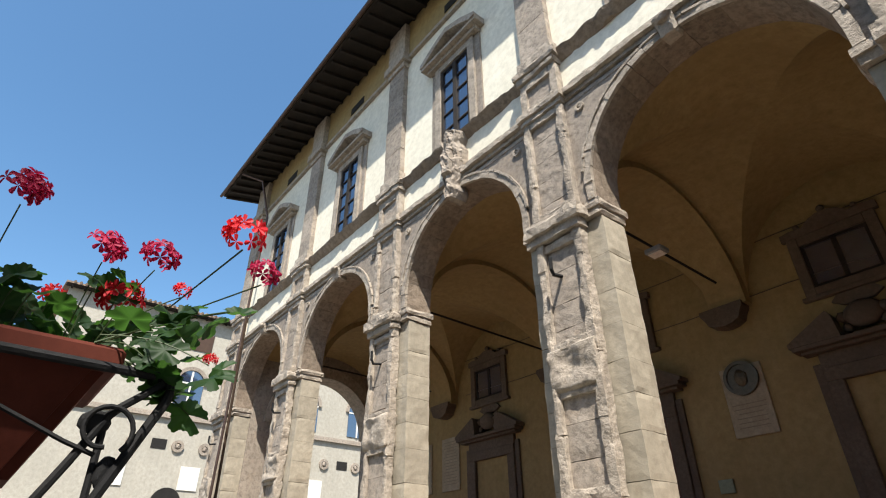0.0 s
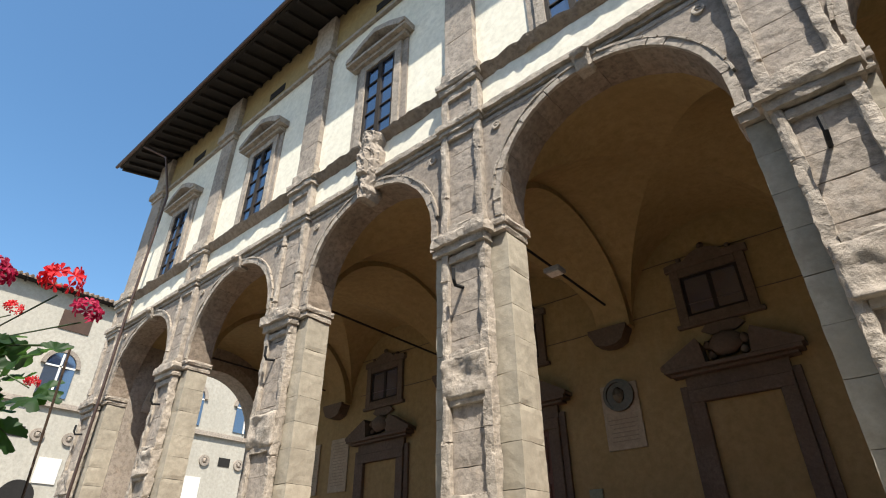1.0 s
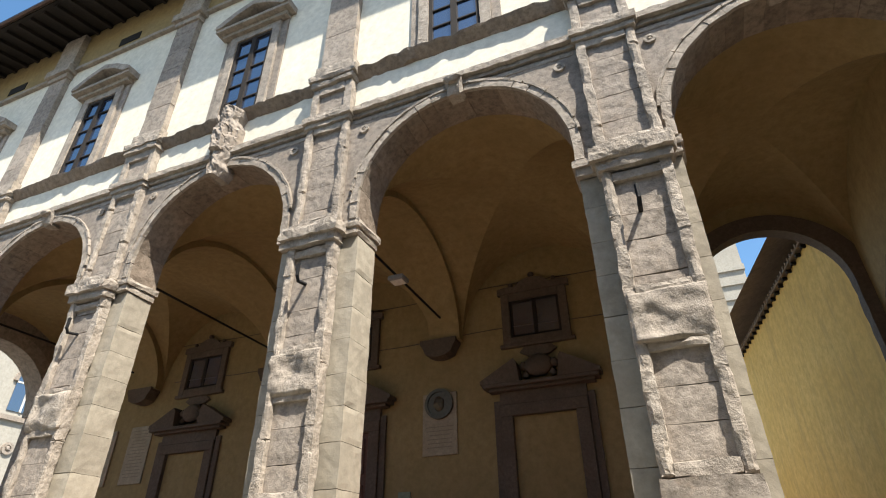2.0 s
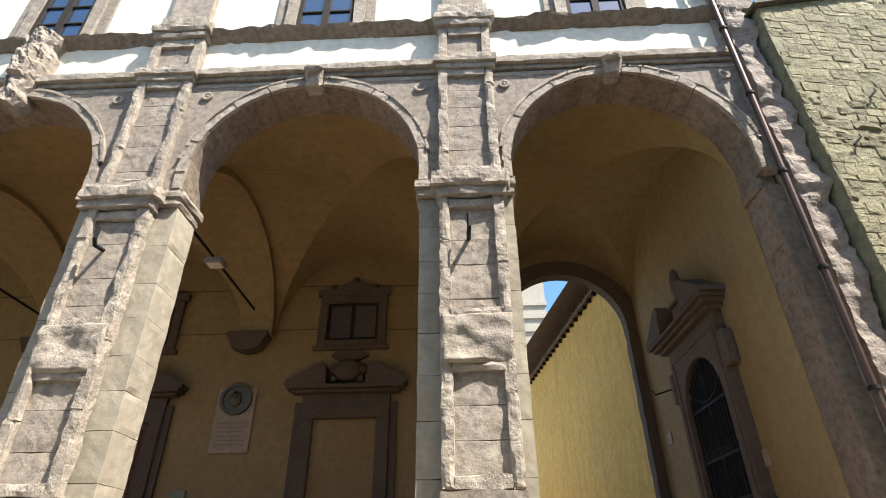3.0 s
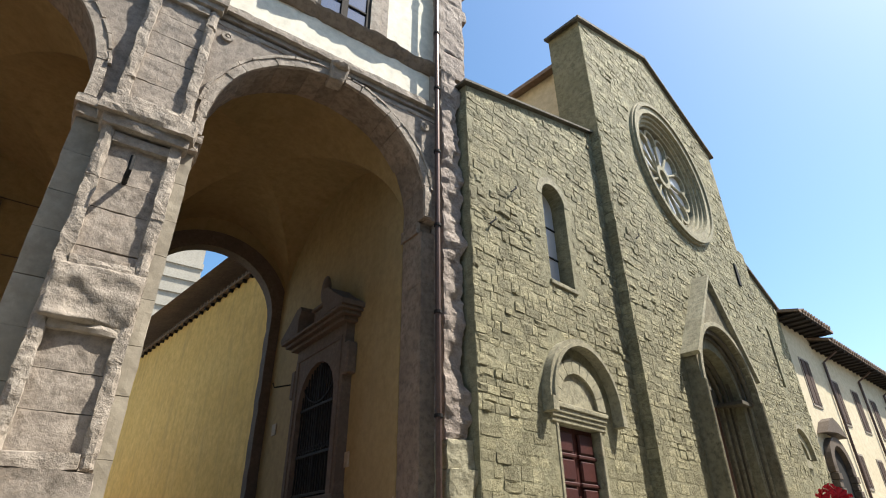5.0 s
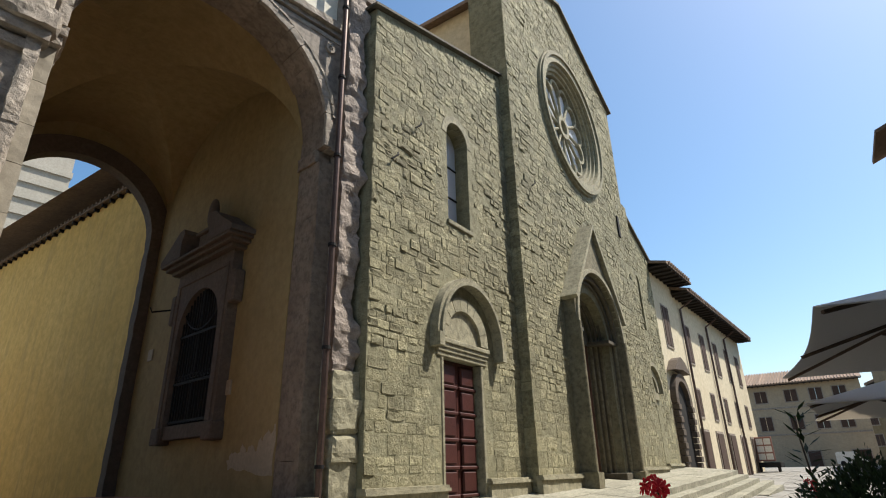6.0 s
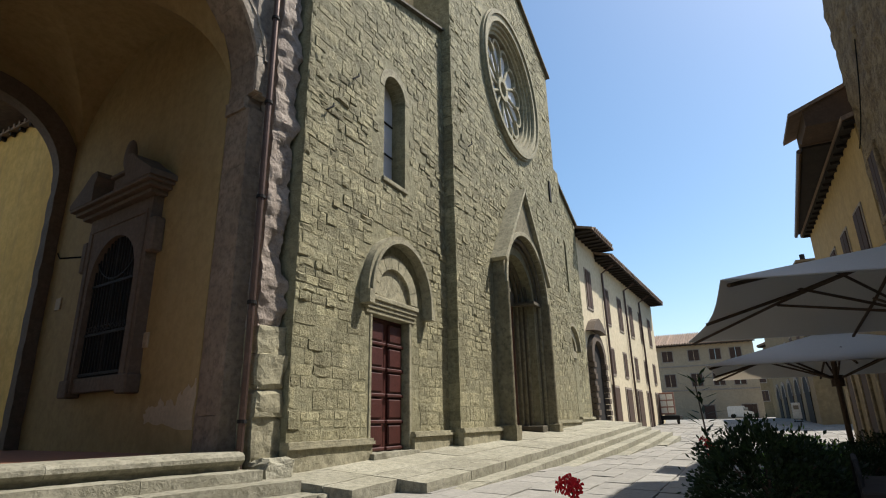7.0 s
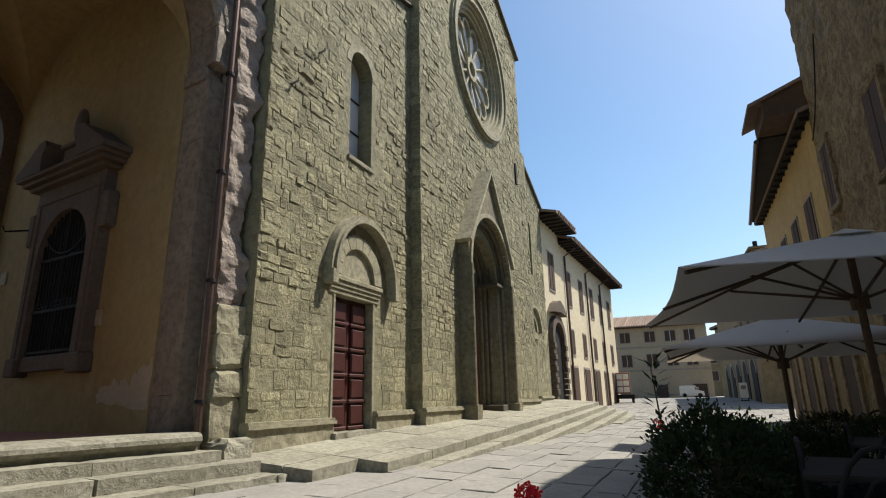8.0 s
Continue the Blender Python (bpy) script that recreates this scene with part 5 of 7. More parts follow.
part("kerb_stone", roughs((5.3, 5.62, 5.6, 6.0, 0.7, 1.01), step=0.06, amp=0.04, chip=0.09, freq=3), STEP, lg)

# ---------- church masonry: every stone ----------
unit = []
for k in range(24):
    r = random.Random(100 + k)
    bm = bmesh.new()
    e = [r.uniform(0.0, 0.05) for _ in range(8)]
    ring_ = [(e[0], e[1]), (r.uniform(0.3, 0.7), r.uniform(-0.03, 0.06)), (1 - e[2], e[3]), (1 - r.uniform(-0.02, 0.05), r.uniform(0.35, 0.65)), (1 - e[4], 1 - e[5]), (r.uniform(0.3, 0.7), 1 - r.uniform(-0.03, 0.06)), (e[6], 1 - e[7]), (r.uniform(-0.02, 0.05), r.uniform(0.35, 0.65))]
    back = [(x, 1, z) for x, z in ring_]
    q = 0.35 if k < 10 else 1.0                              # the first ten are squared blocks, the rest rough
    tx, tz = q * r.uniform(-0.35, 0.35), q * r.uniform(-0.3, 0.3)
    fr = [(0.5 + (x - 0.5) * r.uniform(0.965, 0.998), 0.35 + tx * (x - 0.5) + tz * (z - 0.5) + q * (r.uniform(-0.2, 0.25) if r.random() < 0.8 else r.uniform(0.25, 0.6)), 0.5 + (z - 0.5) * r.uniform(0.93, 0.99)) for x, z in ring_]
    inn = [(0.5 + (x - 0.5) * 0.55 + r.uniform(-0.1, 0.1), 0.3 + tx * (x - 0.5) * 0.5 + q * r.uniform(-0.35, 0.3), 0.5 + (z - 0.5) * 0.55 + r.uniform(-0.1, 0.1)) for x, z in ring_[::2]]
    vb, vf, vi = [bm.verts.new(p) for p in back], [bm.verts.new(p) for p in fr], [bm.verts.new(p) for p in inn]
    for i in range(8):
        j = (i + 1) % 8
        bm.faces.new((vb[i], vb[j], vf[j], vf[i]))
    for i in range(4):
        a, b, c = vf[2 * i], vf[2 * i + 1], vf[(2 * i + 2) % 8]
        bm.faces.new((a, b, vi[i]))
        bm.faces.new((b, c, vi[(i + 1) % 4]))
        bm.faces.new((b, vi[(i + 1) % 4], vi[i]))
    bm.faces.new(vi)
    bmesh.ops.recalc_face_normals(bm, faces=bm.faces)
    me = bpy.data.meshes.new("stone")
    bm.to_mesh(me)
    bm.free()
    me.materials.append(CHURCH_STONE)
    unit.append(me)


def stones(outline, holes, y, zlo, seed, wall, single):
    """Coursed stones over a wall's face, squarer low down and rougher above; single(u, z) picks those that are objects of their own."""
    r = random.Random(seed)
    xs = [p[0] for p in outline]
    ztop = max(p[1] for p in outline)
    vv, ff, z, made = [], [], zlo, 0
    while z < ztop:
        low = z < 3.6
        h = r.choice((0.2, 0.24, 0.28, 0.33, 0.18)) if low else r.choice((0.11, 0.13, 0.16, 0.19, 0.23, 0.15))
        u = min(xs) + r.uniform(-0.2, 0.0)
        while u < max(xs):
            w = r.uniform(0.18, 0.6) if low else r.uniform(0.12, 0.42) * (1.25 if h > 0.18 else 1.0)
            u0, u1 = max(u, min(xs) + 0.002), min(u + w, max(xs) - 0.002)
            u += w
            if u1 - u0 < 0.07:
                continue
            wave = 0.06 * noise.noise(Vector((u * 0.45, z * 0.5, seed))) if z > 3.6 else 0.0
            cor = [(u0 + 0.01, z + 0.01 + wave), (u1 - 0.01, z + 0.01 + wave), (u1 - 0.01, z + h - 0.01 + wave), (u0 + 0.01, z + h - 0.01 + wave), ((u0 + u1) / 2, z + h / 2)]
            if not all(inside(c, outline) for c in cor) or any(inside(c, o) for c in cor for o in holes):
                continue
            cut = r.uniform(0.4, 0.6)
            zj, hj = z + wave + r.uniform(-0.012, 0.012), h + r.uniform(-0.012, 0.014)
            halves = [(u0, u1, zj, hj)] if r.random() > 0.2 or h < 0.22 else [(u0, u1, zj, hj * cut), (u0, u1, zj + hj * cut, hj * (1 - cut))]
            g = 0.009 if low else 0.004
            worn = noise.noise(Vector((u * 0.6, z * 0.6, seed + 5)))
            for ua, ub, za, ha in halves:
                me = r.choice(unit[:10] if r.random() < (0.85 if za < 3.6 else 0.45 if za < 5.5 else 0.25) else unit[10:])
                if not low and r.random() < 0.035 + 0.1 * max(0.0, worn):
                    continue                                  # a stone lost, its bed left open
                dep = (0.018 if low else 0.024) + (0.024 if worn > 0.05 and r.random() < (0.05 if low else 0.18) else 0.0) + r.choice((-0.008, -0.004, 0.0, 0.0, 0.003, 0.005, 0.006, 0.002 if low else 0.011))
                o = (ua + g / 2, y - dep + 0.008, za + g / 2)
                s = (ub - ua - g, dep, ha - g)
                if single(ua, za) and made < 300:
                    made += 1
                    ob = new("stone", me)
                    ob.parent = wall
                    ob.matrix_basis = CHURCH @ Matrix.Translation(o) @ Matrix.Diagonal((*s, 1))
                else:
                    k = len(vv)
                    vv += [CHURCH @ Vector((o[0] + v.co.x * s[0], o[1] + v.co.y * s[1], o[2] + v.co.z * s[2])) for v in me.vertices]
                    ff += [[k + i for i in p.vertices] for p in me.polygons]
        z += h
    me = bpy.data.meshes.new("stones")
    me.from_pydata(vv, [], ff)
    me.materials.append(CHURCH_REST)
    ob = new("stones", me)
    ob.parent = wall
    tagged(ob, kind="stuff")


lun = arched(1.74, 4.22, 3.86, 4.25, 16, 1.06)
stones(left_out, [arched(2.05, 3.58, 1.0, 3.9, 2, 0.01), lun, arched(2.3, 3.5, 6.75, 9.05)], 0.0, 1.56, 1, church_walls[0], lambda u, z: z < 5.6)
stones(nave_out, [circle(*ROSE, 2.74), [(7.68, 1.0), (11.68, 1.0), (11.68, 6.3), (9.68, 9.0), (7.68, 6.3)]], NP, 1.66, 2, church_walls[1], lambda u, z: u < 8.4 and z < 7.5)
stones(right_out, [arched(15.4, 17.6, 1.0, 4.6, 16), arched(16.7, 17.4, 7.1, 9.3)], 0.0, 1.9, 3, church_walls[2], lambda u, z: False)
# nave's visible flank
bm = bmesh.new()
z, r = 0.8, random.Random(9)
while z < 12.4:
    h = r.uniform(0.2, 0.36)
    rough(bm, 5.28, 5.33, NP - 0.012, 0.02, z, z + h - 0.006, step=0.14, amp=0.014, chip=0.02)
    z += h
tagged(part("quoins", bm, CHURCH_REST, m=CHURCH), "quoin stones at the nave's corner", "quoins", kind="stuff")
def bend(a, b, lift, n=7):
    a, b = Vector(a), Vector(b)
    return [a.lerp(b, t / n) + Vector((0, 0, lift * math.sin(math.pi * t / n))) for t in range(n + 1)]


# ---------- houses ----------
def shuttered(parent, w_at, half, h, wall_m, mat=None, arch=False):
    """A far window: stone surround, dark glass, two shutters; built in the wall's own plane (x along, -y out)."""
    x, z = w_at
    m = wall_m
    win = part("window", boxes((x - half - 0.1, x + half + 0.1, -0.04, 0.0, z - 0.12, z), (x - half - 0.1, x - half, -0.03, 0.0, z, z + h), (x + half, x + half + 0.1, -0.03, 0.0, z, z + h), (x - half - 0.1, x + half + 0.1, -0.03, 0.0, z + h, z + h + 0.1)), STONE, parent, m=m)
    part("pane", boxes((x - half, x + half, -0.012, -0.004, z, z + h)), GLASS, win, m=m)
    for s in (-1, 1):
        a, b = sorted((x + s * 0.03, x + s * half))
        part("shutter", boxes((a, b, -0.06, -0.015, z, z + h)), mat or SHUTTER, win, m=m)
    return win


def house(name, p0, p1, zb, zt, depth, mat, label, eave=0.7, windows=(), overhang_mat=None, doors=()):
    """A house front from p0 to p1 (left to right as one faces it), with roof, eaves and windows (x, z, half, height)."""
    d = Vector((p1[0] - p0[0], p1[1] - p0[1], 0))
    L = d.length
    d.normalize()
    m = Matrix(((d.x, -d.y, 0, p0[0]), (d.y, d.x, 0, p0[1]), (0, 0, 1, 0), (0, 0, 0, 1)))
    h = thing(name, (p0[0], p0[1], zb), label, "house")
    part("wall", boxes((0, L, 0, depth, zb, zt)), mat, h, m=m)
    rf = part("roof", prism(bmesh.new(), [(-eave, zt + 0.02), (depth / 2, zt + depth * 0.16), (depth + eave, zt + 0.02), (depth + eave, zt + 0.14), (depth / 2, zt + depth * 0.16 + 0.14), (-eave, zt + 0.14)], -0.3, L + 0.3, "x"), ROOFTILE, h, m=m)
    part("soffit", boxes((-0.25, L + 0.25, -eave + 0.02, 0, zt - 0.012, zt + 0.014)), DARKWOOD, h, m=m)
    k = 0.1
    while k < L:
        part("rafter", boxes((k - 0.05, k + 0.05, -eave + 0.06, 0, zt - 0.1, zt - 0.014)), DARKWOOD, h, m=m)
        k += max(0.6, L / 40)
    if eave > 0.3:
        n = int(L / 0.32)
        bm = bmesh.new()
        for i in range(n):
            tube(bm, [(0.16 + i * 0.32, -eave - 0.06, zt + 0.14), (0.16 + i * 0.32, depth / 2, zt + depth * 0.16 + 0.22)], 0.09, 6)
        t = part("roof_tiles", bm, ROOFTILE, h, m=m)
        t["kind"] = "stuff"
    for w in windows:
        shuttered(h, (w[0], w[1]), w[2], w[3], m)
    for x, half, top in doors:
        dd = part("door", boxes((x - half - 0.12, x + half + 0.12, -0.05, 0, zb, top + 0.12)), STONE, h, m=m)
        part("leaf", boxes((x - half, x + half, -0.09, -0.05, zb, top)), SHUTTER, dd, m=m)
    return h, m


# narrow house beyond the church, then the long pale yellow one
h, m = house("house", (24.95, 9.95), (28.55, 10.35), 0.6, 10.6, 8, CREAM, "narrow cream house beside the church with deep eaves", 1.0, [(1.7, 7.2, 0.45, 1.9)])
part("gate_frame", ring(bmesh.new(), 1.6, 4.6, 0.9, 1.25, -0.25, 0.0, 0, math.pi, 20), PIETRA, h, m=m)
for k in range(13):
    for s in (-1, 1):
        part("gate_stone", boxes((1.6 + s * 1.05 - 0.2, 1.6 + s * 1.05 + 0.2, -0.25 - 0.05 * (k % 2), 0.0, 1.2 + k * 0.27, 1.45 + k * 0.27), bevel=0.02), PIETRA, h, m=m)
part("gate_leaf", prism(bmesh.new(), arched(0.72, 2.48, 1.0, 4.6), -0.06, -0.01), DARK, h, m=m)
part("crest", prism(bmesh.new(), [(0.4, 5.9), (1.0, 6.4), (1.6, 6.6), (2.2, 6.4), (2.8, 5.9), (1.6, 6.0)], -0.4, 0.0), PIETRA, h, m=m)
wins = []
for k in range(5):
    wins += [(1.7 + 3.0 * k, 6.9, 0.42, 1.9), (1.7 + 3.0 * k, 4.2, 0.36, 1.3)]
h, m = house("house", (28.6, 10.4), (44.2, 12.1), 0.6, 10.2, 10, CREAM, "long pale yellow house with rows of shuttered windows", 0.9, wins, doors=[(1.6 + 3.0 * k, 0.62, 3.45) for k in range(5)])
for x in (0.9, 6.1, 10.6):
    part("downpipe", tube(bmesh.new(), [(x, -0.1, 0.8), (x, -0.1, 9.6), (x, -0.75, 10.0)], 0.06, 6), COPPER, h, m=m)
# the palazzo that closes the piazza
wins = []
for x in (0.0, 2.55, 5.7, 8.2, 10.5):
    wins += [(x, 8.75, 0.62, 1.3), (x, 5.6, 0.62, 1.5)]
h, m = house("palazzo", (76, 22.3), (78, 9.9), 1.3, 10.7, 14, FARTAN, "tan three-storey palazzo closing the far piazza", 0.9, wins, doors=[(6.6, 0.6, 3.2), (11, 0.8, 3.2)])
part("band", boxes((0, 12.5, -0.08, 0, 5.0, 5.18), (0, 12.5, -0.08, 0, 8.0, 8.18)), STONE, h, m=m)
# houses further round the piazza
house("house", (108, 21), (110, 8), 1.2, 10.0, 8, SHADE_TAN, "far ochre house in the street behind the piazza", 0.6, [(2 + 2.8 * k, z, 0.5, 1.6) for k in range(4) for z in (4.2, 7.2)])
house("house", (70, 8.0), (62, 4.6), 1.2, 9.0, 8, SHADE_TAN, "ochre house at the piazza's corner", 0.5, [(2, 6, 0.5, 1.5), (5, 6, 0.5, 1.5), (2, 3.2, 0.5, 1.5), (5, 3.2, 0.5, 1.5)])
h, m = house("house", (60.5, 6.6), (40, 2.2), 1.0, 10.2, 9, SHADE_TAN, "shaded tan houses with arched shop doors", 0.6, [(3 + 3.2 * k, 5.4, 0.5, 1.5) for k in range(6)])
for k in range(5):
    part("shop_arch", prism(bmesh.new(), arched(2 + 3.8 * k, 4 + 3.8 * k, 1.0, 3.2), -0.05, -0.01), DARK, h, m=m)
    part("shop_surround", ring(bmesh.new(), 3 + 3.8 * k, 3.2, 1.0, 1.25, -0.08, 0.0, 0, math.pi, 16), STONE, h, m=m)
ch = part("chimney", boxes((15.6, 18.4, 1, 2.4, 10.0, 11.5), (15.4, 18.6, 0.8, 2.6, 11.5, 11.65)), SHADE_TAN, h, m=m)
part("vent_cap", tube(bmesh.new(), [(16.4, 1.6, 11.65), (16.4, 1.6, 12.4), (16.4, 1.6, 12.41), (16.4, 1.6, 12.5)], 0.16, 8), IRON, ch, m=m)

# right-hand row: plastered tower and ochre house
TW = Matrix.Translation((16.4, -1.25, 0)) @ Matrix.Rotation(math.atan(0.15) + math.pi, 4, "Z")    # x runs back towards the camera
tw = thing("tower_house", (16, -1.3, 0.8), "tall tower house of patched, rendered rubble", "house")
bm = rough(bmesh.new(), 0, 8.2, 0.0, 6.0, 0.7, 12.75, step=0.16, amp=0.07, chip=0.06, freq=2.2)
part("wall", bm, TOWER_STONE, tw, m=TW)
for x, z, hf, hh in ((1.0, 6.1, 0.3, 1.5), (4.75, 5.6, 0.42, 1.5), (3.2, 2.2, 0.5, 1.9)):
    wv = part("window", boxes((x - hf - 0.14, x - hf, -0.1, 0.05, z, z + hh), (x + hf, x + hf + 0.14, -0.1, 0.05, z, z + hh), (x - hf - 0.2, x + hf + 0.2, -0.12, 0.05, z - 0.14, z), (x - hf - 0.14, x + hf + 0.14, -0.1, 0.05, z + hh, z + hh + 0.16), bevel=0.015), TOWER_STONE, tw, m=TW)
    part("pane", boxes((x - hf, x + hf, -0.07, -0.05, z, z + hh)), DARK, wv, m=TW)
    for s in (-1, 1):
        a, b = sorted((x + s * 0.02, x + s * hf))
        part("shutter", boxes((a, b, -0.095, -0.075, z + 0.02, z + hh - 0.02), bevel=0.006), SHUTTER, wv, m=TW)
part("cable", tube(bmesh.new(), bend((2.4, -0.12, 9.8), (0.4, -0.12, 8.0), -0.3), 0.015, 5), IRON, tw, m=TW)
h, m = house("house", (26.94, 0.45), (16.74, -1.26), 0.7, 9.0, 7, SHADE_OCHRE, "ochre house with deep dark eaves and arched windows", 0.3, [(1.6 + 2.3 * k, 5.3, 0.45, 1.9) for k in range(4)])
part("gutter", tube(bmesh.new(), [(-0.35, -0.44, 9.12), (8.9, -1.08, 9.12)], 0.07, 8), COPPER, h, m=m)
for k in range(4):
    part("arch_door", prism(bmesh.new(), arched(1.15 + 2.6 * k, 2.25 + 2.6 * k, 0.8, 2.9), -0.06, -0.032), SHUTTER, h, m=m)
    part("arch_surround", ring(bmesh.new(), 1.7 + 2.6 * k, 2.9, 0.55, 0.8, -0.1, -0.03, 0, math.pi, 16), TOWER_STONE, h, m=m)
    part("arch_jamb", boxes((0.9 + 2.6 * k, 1.148 + 2.6 * k, -0.1, -0.03, 0.8, 2.9), (2.252 + 2.6 * k, 2.5 + 2.6 * k, -0.1, -0.03, 0.8, 2.9), bevel=0.012), TOWER_STONE, h, m=m)
# lower wall takes the shade-darkened tan
part("base_render", boxes((0.0, 10.3, -0.03, 0.0, 0.7, 4.6)), SHADE_TAN, h, m=m)
part("deep_eave", prism(bmesh.new(), [(-0.3, -0.36), (8.9, -1.0), (8.9, 0.3), (-0.3, 0.3)], 9.17, 9.24, "z"), DARKWOOD, h, m=m)
part("eave_tiles", prism(bmesh.new(), [(-0.3, -0.38), (8.95, -1.03), (8.95, 0.2), (-0.3, 0.2)], 9.242, 9.33, "z"), ROOFTILE, h, m=m)
part("dormer", prism(bmesh.new(), [(-1.0, 9.26), (1.2, 9.26), (1.2, 10.6), (-1.0, 9.75)], 8.5, 10.2, "x"), POLE, h, m=m)
part("dormer_tiles", prism(bmesh.new(), [(-1.35, 9.6), (1.2, 10.6), (1.2, 10.7), (-1.35, 9.7)], 8.4, 10.3, "x"), ROOFTILE, h, m=m)

# plain unseen houses added behind the camera to block skylight; the first shades the planter
house("house", (7.0, -4.6), (-9.0, -7.0), 0.7, 12.9, 8, CREAM, "unseen house added across the street to block light", 0.8, [(3 + 3.4 * k, 5, 0.5, 1.8) for k in range(4)])
house("house", (-9.2, -8.2), (-30.0, -10.5), 0.7, 7.5, 8, SHADE_TAN, "unseen house added across the street to block light", 0.8, [(3 + 3.6 * k, 5, 0.5, 1.8) for k in range(5)])

# ---------- pale palace across the street corner ----------
h, m = house("palace", (-40.0, 1.4), (-40.0, 30.0), 0.6, 18.0, 12, PALE, "pale plastered palace with medallions and lunette windows", 0.6)
for k in range(5):
    y = 10.0 + 4.4 * k
    x = y - 1.4
    part("lunette_frame", ring(bmesh.new(), x, 13.3, 0.85, 1.1, -0.15, 0.0, 0, math.pi, 20), STONE, h, m=m)
    w = part("lunette_window", prism(bmesh.new(), arched(x - 0.85, x + 0.85, 11.4, 13.3), -0.06, -0.01), GLASS, h, m=m)
    part("mullion", boxes((x - 0.06, x + 0.06, -0.1, -0.02, 11.4, 14.1), (x - 0.85, x + 0.85, -0.1, -0.02, 13.2, 13.3)), MARBLE, w, m=m)
    for yy in (y - 3.6 + 1.0, y + 0.1):
        part("medallion", ring(bmesh.new(), yy - 1.4, 9.15, 0.2, 0.38, -0.12, 0.0, n=16), STONE, h, m=m)
        part("boss", blob(bmesh.new(), (yy - 1.4, -0.03, 9.15), 0.2, 1, 0.2), STONE, h, m=m)
    part("vent", boxes((y - 2.9, y - 2.0, -0.03, 0, 8.9, 9.5)), DARK, h, m=m)
    part("plaque", boxes((y - 5.2, y - 4.0, -0.06, 0, 6.6, 8.0)), MARBLE, h, m=m)
    part("arch_window", prism(bmesh.new(), arched(y - 2.2, y - 0.4, 3.5, 5.8), -0.05, -0.01), DARK, h, m=m)
    part("attic_window", boxes((x - 0.9, x + 0.9, -0.05, -0.01, 15.6, 16.9)), SHUTTER, h, m=m)
part("string_course", boxes((0, 28.6, -0.2, 0.0, 10.8, 11.1)), STONE, h, m=m)

# ---------- piazza: van, kiosk, board ----------
van = thing("van", (72, 11.6, 1.6), "tiny white delivery van parked by the far palazzo", "van")
bm = bmesh.new()
prism(bm, [(65.0, 1.75), (65.0, 3.2), (65.3, 3.35), (67.4, 3.35), (67.9, 2.6), (68.6, 2.4), (68.7, 1.75)], 10.9, 12.5)
VM = Matrix.Translation((72, 11.6, 1.62)) @ Matrix.Scale(0.72, 4) @ Matrix.Translation((0, 0, -1.5)) @ Matrix.Rotation(radians(-80), 4, "Z") @ Matrix.Translation((-66.8, -11.7, 0))
part("body", bm, MARBLE, van, m=VM)
for x in (65.7, 68.0):
    for y in (10.95, 12.45):
        part("wheel", prism(bmesh.new(), [(x + 0.33 * math.cos(a * math.pi / 8), 1.83 + 0.33 * math.sin(a * math.pi / 8)) for a in range(16)], y - 0.1, y + 0.1), DARK, van, m=VM)
part("window", boxes((67.3, 67.9, 10.86, 12.54, 2.65, 3.1)), GLASS, van, m=VM)
ki = thing("poster_stand", (42.5, 10.9, 1.43), "red poster stand with pale sheets on a cart", "stand")
KM = Matrix.Translation((0, 0.5, 0.56))
part("board", boxes((42.2, 42.3, 10.3, 11.3, 1.5, 3.0), bevel=0.02), surface("faded red board", (0.26, 0.12, 0.09), (0.32, 0.17, 0.13), vary=0, bump=0.05), ki, m=KM)
for k in range(3):
    for j in range(2):
        part("sheet", boxes((42.185, 42.2, 10.37 + j * 0.46, 10.77 + j * 0.46, 1.6 + k * 0.46, 1.97 + k * 0.46)), MARBLE, ki, m=KM)
part("cart", boxes((42.0, 42.9, 10.0, 11.5, 1.15, 1.45), bevel=0.03), IRON, ki, m=KM)
for y in (10.2, 11.3):
    part("wheel", prism(bmesh.new(), [(42.3 + 0.2 * math.cos(a * math.pi / 6), 1.06 + 0.2 * math.sin(a * math.pi / 6)) for a in range(12)], y - 0.05, y + 0.05), DARK, ki, m=KM)
mb = thing("menu_board", (44, 3.7, 1.44), "white menu board standing on the pavement", "board")
part("panel", boxes((43.97, 44.03, 3.45, 3.95, 1.62, 2.62), bevel=0.02), MARBLE, mb)
part("foot", boxes((43.8, 44.2, 3.45, 3.95, 1.42, 1.48), bevel=0.01), IRON, mb)
for y in (3.5, 3.9):
    part("leg", boxes((43.98, 44.02, y - 0.02, y + 0.02, 1.48, 1.62)), IRON, mb)
part("print", boxes((43.955, 43.97, 3.55, 3.85, 2.2, 2.45)), INSCR, mb)



